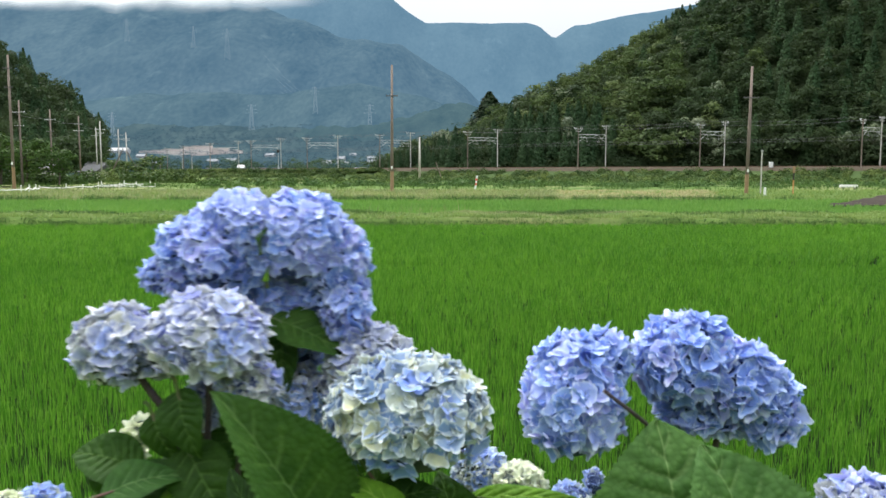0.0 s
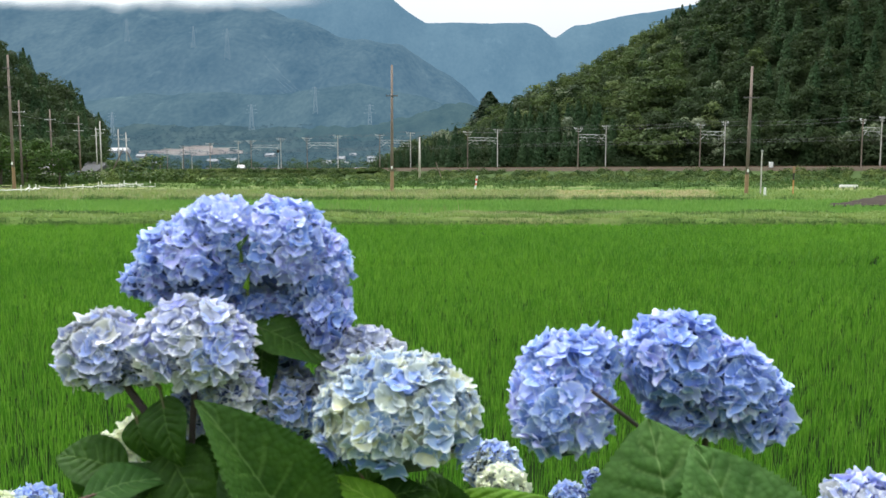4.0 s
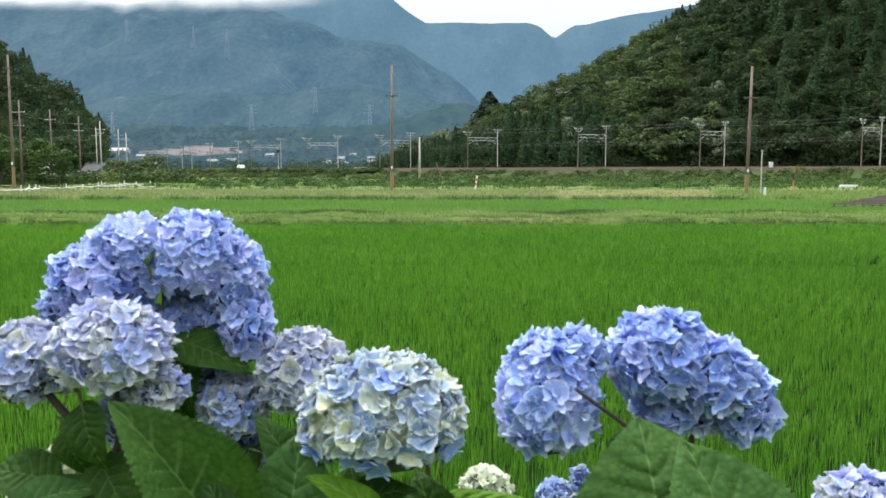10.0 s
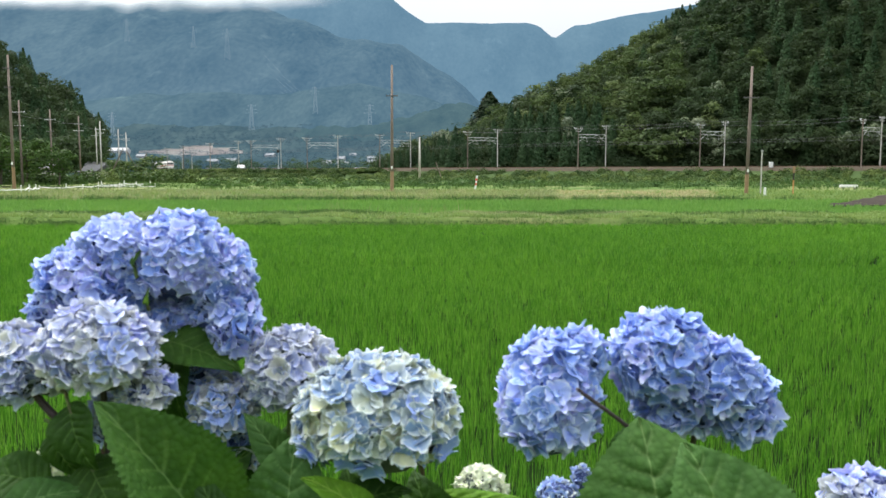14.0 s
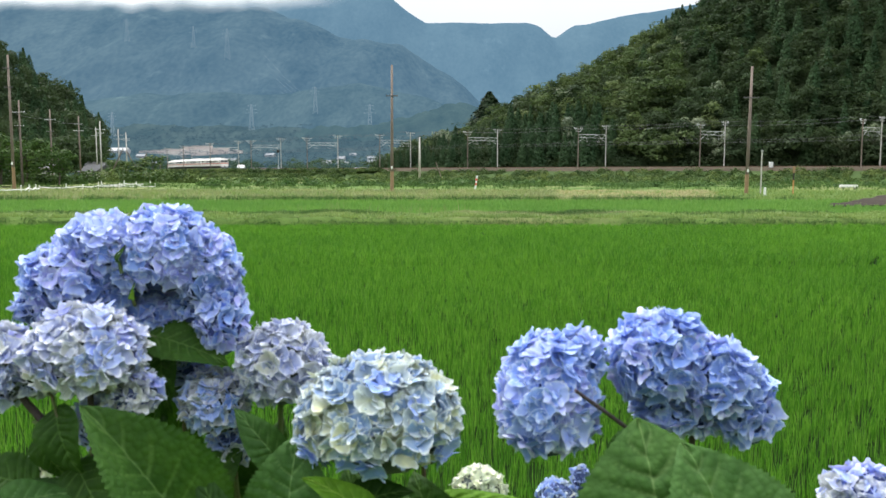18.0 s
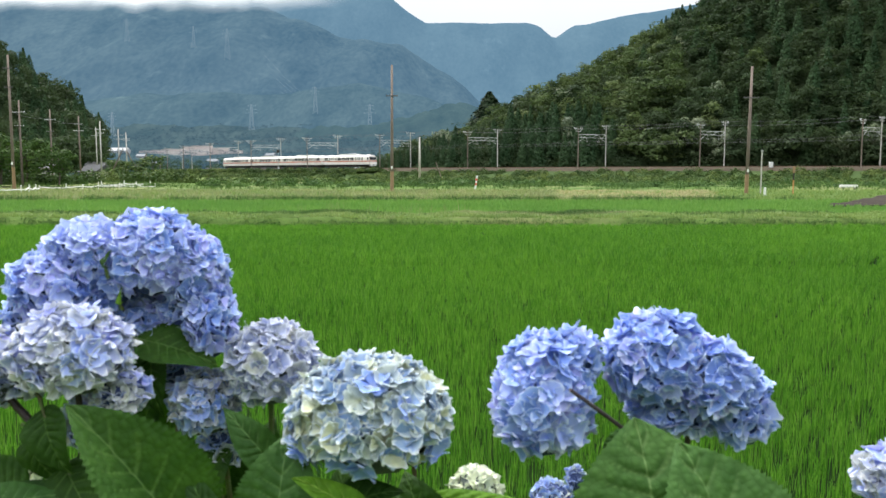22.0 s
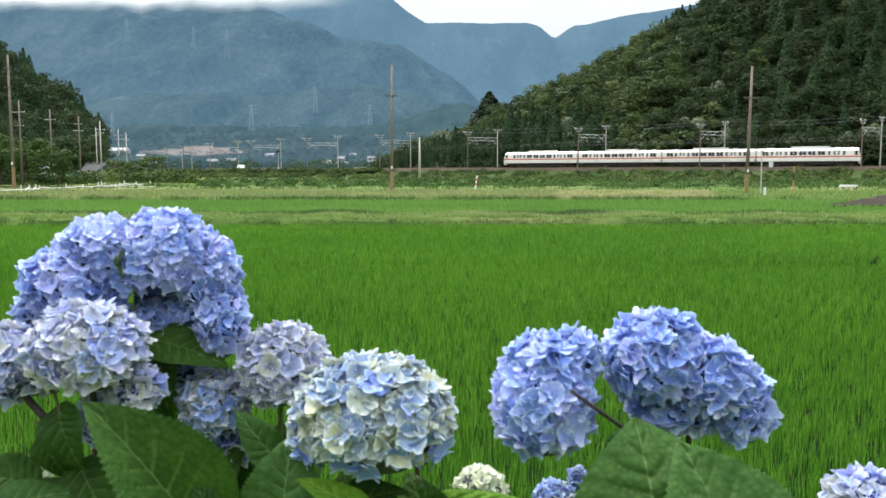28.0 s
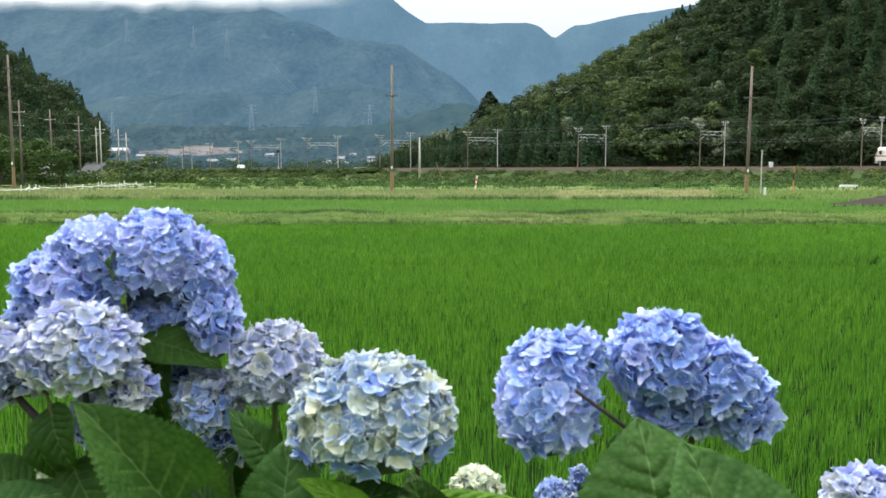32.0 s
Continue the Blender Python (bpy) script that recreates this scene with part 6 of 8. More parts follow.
head(bloom_small, [(-0.0134, -0.0503, 0.7629, 0.0296, 0.0296, 0.0296), (0.0165, -0.0383, 0.7838, 0.0136, 0.0163, 0.019)], [M_SKYBLUE, M_PALEBLUE], M_CORE, 0.75, 230)
stem(bloom_small, [(0, 0, -0.05), (0.000, -0.003, 0.271), (0.001, -0.012, 0.541), (0.002, -0.044, 0.773)])
bloom_behind = plant("hydrangea_bloom", (-0.003, 1.035, 0.55), "pale blue hydrangea mophead behind a cream-white one", "hydrangea")
head(bloom_behind, [(-0.0346, -0.0431, 0.8097, 0.0418, 0.0411, 0.0404)], [M_PALEBLUE, M_SKYBLUE], M_CORE_PALE, 0.75, 231)
stem(bloom_behind, [(0, 0, -0.05), (-0.007, -0.003, 0.283), (-0.021, -0.011, 0.567), (-0.035, -0.043, 0.81)])
bloom_low = plant("hydrangea_bloom", (-0.516, 0.997, 0.55), "cream-white hydrangea mophead half hidden behind dark leaves", "hydrangea")
head(bloom_low, [(0, -0.05, 0.7541, 0.0374, 0.0381, 0.0388), (0.0263, -0.0464, 0.7913, 0.0194, 0.0208, 0.0222)], [M_CREAM], M_CORE_PALE, 1.04, 232)
stem(bloom_low, [(0, 0, -0.05), (0.003, -0.004, 0.270), (0.008, -0.014, 0.541), (0.013, -0.048, 0.773)])
bloom_edge = plant("hydrangea_bloom", (-0.631, 0.977, 0.55), "low blue and cream hydrangea mophead at the bush edge", "hydrangea")
head(bloom_edge, [(-0.0136, -0.0568, 0.6912, 0.0509, 0.0451, 0.0394)], [M_CREAM], M_CORE, 1.04, 233)
stem(bloom_edge, [(0, 0, -0.05), (-0.003, -0.007, 0.242), (-0.008, -0.019, 0.484), (-0.014, -0.057, 0.691)])
head(bloom_edge, [(0.0174, -0.0269, 0.6887, 0.0434, 0.0413, 0.0392)], [M_SKYBLUE, M_PALEBLUE], M_CORE, 1.04, 234)
stem(bloom_edge, [(0, 0, -0.05), (0.003, 0.002, 0.241), (0.010, -0.001, 0.482), (0.017, -0.027, 0.689)])
head(bloom_edge, [(-0.0757, -0.0273, 0.6838, 0.035, 0.035, 0.035)], [M_SKYBLUE, M_PALEBLUE], M_CORE, 1.04, 235)
stem(bloom_edge, [(0, 0, -0.05), (-0.015, 0.002, 0.239), (-0.045, -0.001, 0.479), (-0.076, -0.027, 0.684)])
shoot_leaf = plant("hydrangea_shoot", (0.213, 0.726, 0.55), "leafy hydrangea shoot with two broad toothed green leaves", "hydrangea")
stem(shoot_leaf, [(0, 0, -0.05), (0.01, 0.01, 0.3), (0, 0, 0.658)])
leaf((-0.0124, -0.0587, 0.7761), (-0.0333, -0.0042, 0.926), 0.1629, (-0.1, -0.72, 0.68), 0.008, 0.12, M_LEAF_BROAD, 236, shoot_leaf)
leaf((0.0438, -0.0968, 0.7974), (-0.0047, -0.0648, 0.9222), 0.1374, (0.12, -0.72, 0.68), 0.008, 0.14, M_LEAF_BROAD, 237, shoot_leaf)
shoot_left = plant("hydrangea_shoot", (-0.37, 0.823, 0.55), "leafy hydrangea shoot with dark green shaded leaves", "hydrangea")
stem(shoot_left, [(0, 0, -0.05), (0.01, 0.01, 0.3), (0, 0, 0.654)])
stem(shoot_left, [(0.0055, -0.023, 0.7667), (-0.0024, -0.023, 0.8155), (-0.0097, -0.023, 0.8637)], 0.007, 0.005, M_DARKSTEM)
leaf((-0.0276, -0.045, 0.8936), (-0.0031, -0.063, 0.8483), 0.0341, (-0.2, -0.95, 0.1), 0.012, 0.25, M_LEAF, 238, shoot_left)
leaf((0.0057, -0.0465, 0.8634), (0.0642, -0.0927, 0.8002), 0.0607, (0.1, -0.9, 0.4), 0.012, 0.25, M_LEAF, 239, shoot_left)
leaf((-0.0547, -0.103, 0.8298), (0.0161, -0.073, 0.8522), 0.0428, (-0.1, -0.6, 0.8), 0.012, 0.3, M_LEAF_BROAD, 240, shoot_left)
leaf((-0.0416, -0.03, 0.8292), (-0.1182, -0.028, 0.8488), 0.0538, (0, -0.7, 0.7), 0.012, 0.25, M_LEAF_MID, 241, shoot_left)
leaf((-0.0057, -0.0489, 0.8381), (0.0292, -0.0927, 0.8002), 0.0441, (0.2, -0.8, 0.5), 0.012, 0.25, M_LEAF_YOUNG, 242, shoot_left)
leaf((-0.0034, 0.0126, 0.851), (0.0171, -0.0142, 0.7811), 0.0661, (0.1, -0.9, 0.3), 0.012, 0.25, M_LEAF, 243, shoot_left)
leaf((-0.0601, -0.0125, 0.7988), (-0.1016, -0.008, 0.8461), 0.0535, (-0.2, -0.8, 0.5), 0.012, 0.25, M_LEAF, 244, shoot_left)
leaf((0.0066, 0.0326, 0.8502), (0.061, -0.004, 0.7827), 0.0673, (0.2, -0.85, 0.4), 0.012, 0.25, M_LEAF, 245, shoot_left)
leaf((-0.0514, -0.0719, 0.8074), (0.0092, -0.0675, 0.8541), 0.0496, (0.1, -0.7, 0.7), 0.012, 0.25, M_LEAF, 246, shoot_left)
leaf((0.081, 0.0454, 0.7737), (0.1434, 0.032, 0.844), 0.0692, (0.1, -0.85, 0.4), 0.012, 0.25, M_LEAF, 247, shoot_left)


def swaying(thing, centre):
    """Poses of a plant whose head, at centre from its foot, is carried by the wind: sideways, upward, and leaning in degrees."""
    foot, c = thing.matrix_basis.translation.copy(), Vector(centre)
    def at(dx, dz, roll):
        turn = Matrix.Rotation(radians(roll), 3, "Y")
        return Matrix.Translation(foot + Vector((dx, 0, dz)) + c - turn @ c) @ turn.to_4x4()
    return at


# ---- what moves ----
def motions():
    for k, car in enumerate(train):
        walk(car, [(t, car_pose(70.0 + 20.6 * (t - 28.0) - 20.0 * (3 - k))) for t in range(0, 33)])
    walk(cloud, [(0.0, pose(0, 0, 0)), (16.0, pose(36, 0, 0)), (32.0, pose(72, 0, 0))])
    at = swaying(bloom_big, (0.003, -0.022, 1.012))
    walk(bloom_big, [(0, at(0.1358, 0.0236, 5.9)), (0.5, at(0.0666, 0.0175, 0.1)), (1, at(0.1099, 0.0220, 5.1)), (1.5, at(0.0616, 0.0126, 0.5)), (2, at(0.0161, 0.0103, -5.2)), (2.5, at(0.1077, 0.0200, 4.6)), (3, at(0.2560, 0.0240, 15.0)), (3.5, at(0.1658, 0.0233, 9.8)), (5.5, at(0.0597, 0.0090, 4.8)), (6, at(0.0704, 0.0076, 6.1)), (6.5, at(0.0341, 0.0041, 1.5)), (7, at(0.0086, 0.0014, -0.0)), (7.5, at(0.0223, 0.0012, 0.8)), (8, at(0.0378, 0.0037, 2.7)), (8.5, at(0.0453, 0.0024, 2.9)), (9, at(0.0229, 0.0039, 2.1)), (9.5, at(0.0340, 0.0020, 2.6)), (10, at(0.0215, -0.0010, 1.4)), (10.5, at(0.0207, -0.0007, 0.9)), (11, at(-0.0083, -0.0020, -1.5)), (11.5, at(-0.0055, -0.0019, -1.4)), (12, at(0.0026, -0.0012, -0.5)), (12.5, at(0.0058, -0.0012, -0.6)), (13, at(0.0000, -0.0000, 0.0)), (13.5, at(-0.0011, -0.0002, -0.9)), (14, at(0.0075, -0.0017, -0.3)), (14.5, at(0.0225, 0.0023, 1.4)), (16.5, at(-0.0154, -0.0002, -2.2)), (17, at(0.0248, 0.0027, 1.3)), (17.5, at(0.0150, 0.0031, 0.3)), (18, at(-0.0076, 0.0030, -1.3)), (18.5, at(-0.0025, -0.0005, -1.1)), (19, at(-0.0164, 0.0023, -2.8)), (19.5, at(-0.0134, 0.0041, -2.3)), (20, at(-0.0252, 0.0080, -4.0)), (20.5, at(-0.0133, 0.0058, -1.5)), (21, at(-0.0271, 0.0021, -3.8)), (21.5, at(-0.0090, -0.0018, -1.6)), (22, at(-0.0214, -0.0023, -3.2)), (22.5, at(-0.0142, 0.0011, -2.4)), (23, at(-0.0178, 0.0039, -3.0)), (23.5, at(0.0087, 0.0032, -0.1)), (24, at(-0.0001, 0.0009, -0.9)), (24.5, at(0.0176, 0.0035, 0.4)), (25, at(0.0226, 0.0082, 1.1)), (25.5, at(0.0271, 0.0066, 2.4)), (27.5, at(0.0019, -0.0003, -0.8)), (28, at(-0.0081, -0.0010, -1.7)), (28.5, at(0.0432, 0.0062, 3.1)), (29, at(0.0370, 0.0011, 1.9)), (29.5, at(0.0043, 0.0029, -0.5)), (30, at(0.0243, 0.0024, 0.9)), (30.5, at(-0.0120, 0.0000, -1.6)), (31, at(-0.0017, -0.0011, -1.3)), (31.5, at(-0.0068, -0.0005, -1.1)), (32, at(-0.0161, -0.0026, -2.9))])
    at = swaying(bloom_white, (-0.012, -0.027, 0.953))
    walk(bloom_white, [(0, at(0.1174, 0.0151, 4.5)), (0.5, at(0.0515, 0.0171, 0.1)), (1, at(0.0961, 0.0154, 3.9)), (1.5, at(0.0525, 0.0181, 0.4)), (2, at(0.0069, 0.0128, -3.9)), (2.5, at(0.0926, 0.0204, 3.5)), (3, at(0.2291, 0.0200, 11.0)), (3.5, at(0.1453, 0.0123, 7.3)), (5.5, at(0.0547, 0.0036, 3.2)), (6, at(0.0679, 0.0091, -0.3)), (6.5, at(0.0328, 0.0030, 1.4)), (7, at(0.0087, 0.0014, -1.1)), (7.5, at(0.0217, 0.0026, 0.6)), (8, at(0.0332, 0.0026, 2.3)), (8.5, at(0.0410, 0.0039, 2.4)), (9, at(0.0211, 0.0033, -0.3)), (9.5, at(0.0311, 0.0030, 1.6)), (10, at(0.0209, 0.0025, 0.7)), (10.5, at(0.0190, 0.0025, 0.7)), (11, at(-0.0057, 0.0005, -2.1)), (11.5, at(-0.0034, 0.0005, -2.2)), (12, at(0.0028, 0.0009, -1.1)), (12.5, at(0.0055, 0.0015, -1.2)), (13, at(0.0000, -0.0000, 0.0)), (13.5, at(0.0010, 0.0009, -1.4)), (14, at(0.0077, 0.0016, -0.4)), (14.5, at(0.0199, 0.0027, 0.4)), (16.5, at(-0.0150, -0.0020, -1.1)), (17, at(0.0228, 0.0011, 3.3)), (17.5, at(0.0133, 0.0006, 1.9)), (18, at(-0.0054, -0.0015, 0.4)), (18.5, at(-0.0039, -0.0009, -0.3)), (19, at(-0.0171, -0.0020, -1.1)), (19.5, at(-0.0134, -0.0018, -0.4)), (20, at(-0.0271, -0.0037, -1.0)), (20.5, at(-0.0130, -0.0009, -0.3)), (21, at(-0.0237, -0.0025, -0.0)), (21.5, at(-0.0089, -0.0012, -1.1)), (22, at(-0.0184, -0.0020, -1.1)), (22.5, at(-0.0128, -0.0012, -1.1)), (23, at(-0.0196, -0.0019, -1.5)), (23.5, at(0.0090, 0.0006, 1.8)), (24, at(-0.0006, 0.0001, 0.4)), (24.5, at(0.0163, 0.0015, 1.8)), (25, at(0.0202, 0.0011, 3.3)), (25.5, at(0.0214, 0.0017, 2.5)), (27.5, at(0.0031, 0.0018, 0.3)), (28, at(-0.0031, 0.0011, -0.7)), (28.5, at(0.0383, 0.0034, 3.2)), (29, at(0.0386, 0.0043, 3.0)), (29.5, at(0.0047, 0.0021, -0.3)), (30, at(0.0237, 0.0032, 1.7)), (30.5, at(-0.0093, 0.0005, -1.0)), (31, at(0.0004, 0.0020, -0.1)), (31.5, at(-0.0031, 0.0011, -0.5)), (32, at(-0.0109, 0.0003, -0.7))])
    at = swaying(bloom_mid, (-0.004, -0.034, 0.888))
    walk(bloom_mid, [(0, at(0.0909, 0.0058, 3.6)), (0.5, at(0.0451, 0.0052, 0.1)), (1, at(0.0922, 0.0011, 2.9)), (1.5, at(0.0408, 0.0034, 0.3)), (2, at(0.0156, 0.0037, -3.1)), (2.5, at(0.0765, 0.0051, 2.8)), (3, at(0.1905, 0.0026, 9.8)), (3.5, at(0.1099, 0.0049, 5.9)), (5.5, at(0.0499, -0.0002, 2.0)), (6, at(0.0561, -0.0007, -0.5)), (6.5, at(0.0295, 0.0009, 0.6)), (7, at(0.0078, 0.0010, -0.2)), (7.5, at(0.0188, -0.0000, 0.6)), (8, at(0.0304, 0.0001, 1.6)), (8.5, at(0.0385, -0.0017, 2.3)), (9, at(0.0195, 0.0000, 0.4)), (9.5, at(0.0286, -0.0018, 1.7)), (10, at(0.0179, -0.0019, 1.0)), (10.5, at(0.0167, -0.0011, 0.6)), (11, at(-0.0056, 0.0000, -0.8)), (11.5, at(-0.0036, -0.0000, -0.7)), (12, at(0.0030, -0.0001, -0.4)), (12.5, at(0.0051, -0.0004, -0.5)), (13, at(0.0000, -0.0000, 0.0)), (13.5, at(0.0004, 0.0001, -0.5)), (14, at(0.0068, -0.0005, -0.1)), (14.5, at(0.0191, -0.0001, 0.8)), (16.5, at(-0.0108, 0.0052, -1.4)), (17, at(0.0223, 0.0032, 1.6)), (17.5, at(0.0142, 0.0043, 0.7)), (18, at(-0.0037, 0.0051, -0.7)), (18.5, at(-0.0012, 0.0036, -0.6)), (19, at(-0.0113, 0.0057, -1.5)), (19.5, at(-0.0082, 0.0061, -1.1)), (20, at(-0.0163, 0.0063, -2.0)), (20.5, at(-0.0082, 0.0061, -1.1)), (21, at(-0.0179, 0.0056, -0.9)), (21.5, at(-0.0051, 0.0036, -0.6)), (22, at(-0.0148, 0.0048, -1.8)), (22.5, at(-0.0092, 0.0052, -1.1)), (23, at(-0.0102, 0.0052, -1.1)), (23.5, at(0.0083, 0.0039, 0.2)), (24, at(0.0018, 0.0040, -0.1)), (24.5, at(0.0162, 0.0043, 0.6)), (25, at(0.0207, 0.0053, 1.0)), (25.5, at(0.0227, 0.0037, 1.4)), (27.5, at(0.0028, 0.0037, -0.1)), (28, at(-0.0035, 0.0037, 0.2)), (28.5, at(0.0374, 0.0031, 2.5)), (29, at(0.0330, 0.0014, 2.1)), (29.5, at(0.0059, 0.0048, -0.1)), (30, at(0.0227, 0.0030, 1.3)), (30.5, at(-0.0078, 0.0048, -0.8)), (31, at(0.0010, 0.0042, -0.3)), (31.5, at(-0.0039, 0.0042, -0.4)), (32, at(-0.0104, 0.0042, -1.2))])
    at = swaying(bloom_ball, (-0.019, -0.042, 0.914))
    walk(bloom_ball, [(0, at(0.0362, 0.0015, 0.4)), (0.5, at(0.0192, 0.0004, -0.4)), (1, at(0.0444, 0.0005, 3.0)), (1.5, at(0.0154, 0.0037, -0.3)), (2, at(0.0163, 0.0004, -0.4)), (2.5, at(0.0397, 0.0027, 1.2)), (3, at(0.1070, -0.0050, 2.7)), (3.5, at(0.0417, 0.0024, 0.3)), (5.5, at(0.0115, 0.0004, -0.5)), (6, at(0.0476, 0.0022, 2.6)), (6.5, at(0.0092, -0.0001, -1.0)), (7, at(0.0066, 0.0004, -0.8)), (7.5, at(0.0139, 0.0021, 0.0)), (8, at(0.0164, 0.0004, 0.1)), (8.5, at(0.0128, 0.0017, -0.4)), (9, at(0.0190, 0.0004, 0.1)), (9.5, at(0.0203, 0.0012, 0.9)), (10, at(0.0121, 0.0021, 0.3)), (10.5, at(0.0170, 0.0021, 0.9)), (11, at(0.0075, -0.0001, -1.0)), (11.5, at(0.0041, 0.0004, -0.8)), (12, at(0.0039, 0.0004, -0.5)), (12.5, at(0.0090, 0.0008, -0.4)), (13, at(0.0000, -0.0000, 0.0)), (13.5, at(0.0062, -0.0001, -1.0)), (14, at(0.0065, 0.0012, -0.5)), (14.5, at(0.0115, 0.0004, -0.5)), (16.5, at(-0.0006, -0.0004, -0.8)), (17, at(0.0166, 0.0012, 0.8)), (17.5, at(0.0097, 0.0004, -0.0)), (18, at(0.0080, 0.0004, -0.0)), (18.5, at(0.0042, 0.0012, 0.0)), (19, at(0.0007, -0.0021, -0.8)), (19.5, at(-0.0001, -0.0012, -0.8)), (20, at(0.0007, -0.0021, -0.8)), (20.5, at(0.0118, -0.0021, -0.0)), (21, at(-0.0060, -0.0012, -0.8)), (21.5, at(0.0072, 0.0029, 0.1)), (22, at(-0.0013, 0.0004, -0.0)), (22.5, at(0.0164, 0.0012, -0.0)), (23, at(0.0021, -0.0030, 0.1)), (23.5, at(0.0156, 0.0004, -0.0)), (24, at(0.0072, -0.0013, -0.0)), (24.5, at(0.0072, -0.0004, 0.1)), (25, at(0.0182, -0.0013, -0.0)), (25.5, at(0.0131, 0.0004, -0.0)), (27.5, at(0.0032, 0.0006, -0.8)), (28, at(0.0020, 0.0000, -0.9)), (28.5, at(0.0270, -0.0003, 1.1)), (29, at(0.0154, 0.0033, 0.6)), (29.5, at(0.0089, -0.0012, -0.3)), (30, at(0.0189, 0.0005, 0.2)), (30.5, at(-0.0015, -0.0010, -1.7)), (31, at(0.0066, 0.0006, -0.8)), (31.5, at(0.0042, 0.0002, -1.3)), (32, at(0.0024, -0.0002, -0.7))])
    at = swaying(bloom_twin, (0.014, -0.031, 0.937))
    walk(bloom_twin, [(0, at(0.0298, -0.0032, 1.1)), (0.5, at(0.0237, -0.0023, 1.6)), (1, at(0.0497, -0.0087, 4.7)), (1.5, at(0.0027, 0.0048, -1.1)), (2, at(0.0070, 0.0021, -1.0)), (2.5, at(0.0393, -0.0046, 3.4)), (3, at(0.1070, -0.0258, 9.2)), (3.5, at(0.0350, -0.0043, 2.1)), (5.5, at(0.0062, -0.0015, -0.1)), (6, at(0.0486, -0.0082, 4.7)), (6.5, at(0.0095, -0.0026, 0.4)), (7, at(0.0070, -0.0005, 0.2)), (7.5, at(0.0147, -0.0016, 1.5)), (8, at(0.0146, -0.0025, 1.0)), (8.5, at(0.0076, -0.0003, 0.6)), (9, at(0.0217, -0.0036, 2.5)), (9.5, at(0.0186, -0.0029, 1.9)), (10, at(0.0040, 0.0004, 0.1)), (10.5, at(0.0156, -0.0013, 1.8)), (11, at(0.0106, -0.0021, 1.3)), (11.5, at(0.0050, -0.0008, 0.5)), (12, at(0.0023, -0.0003, 0.2)), (12.5, at(0.0124, -0.0011, 1.3)), (13, at(0.0000, -0.0000, 0.0)), (13.5, at(0.0074, -0.0013, 0.5)), (14, at(0.0057, -0.0003, 0.4)), (14.5, at(0.0076, -0.0016, 0.5)), (16.5, at(-0.0026, 0.0001, -0.6)), (17, at(0.0156, -0.0025, 1.4)), (17.5, at(-0.0009, -0.0005, -0.8)), (18, at(0.0041, -0.0008, -0.0)), (18.5, at(0.0041, -0.0012, 0.4)), (19, at(0.0022, -0.0026, 0.0)), (19.5, at(-0.0014, -0.0007, -0.1)), (20, at(0.0073, -0.0039, 0.7)), (20.5, at(0.0216, -0.0088, 2.3)), (21, at(-0.0082, -0.0002, -1.0)), (21.5, at(-0.0011, 0.0018, -0.0)), (22, at(-0.0004, -0.0009, 0.4)), (22.5, at(0.0201, -0.0033, 2.1)), (23, at(0.0019, -0.0038, -0.3)), (23.5, at(0.0125, -0.0025, 1.0)), (24, at(0.0057, -0.0027, 0.0)), (24.5, at(-0.0004, -0.0010, -0.6)), (25, at(0.0175, -0.0047, 1.2)), (25.5, at(0.0108, -0.0029, 0.7)), (27.5, at(0.0031, -0.0005, 0.2)), (28, at(-0.0001, -0.0004, -0.3)), (28.5, at(0.0270, -0.0059, 2.1)), (29, at(0.0010, 0.0005, -0.9)), (29.5, at(0.0075, -0.0021, 0.2)), (30, at(0.0186, -0.0038, 1.9)), (30.5, at(-0.0048, -0.0004, -0.8)), (31, at(0.0023, -0.0008, -0.0)), (31.5, at(0.0031, -0.0008, 0.5)), (32, at(0.0039, -0.0013, 0.3))])
    at = swaying(bloom_corner, (0, -0.051, 0.821))
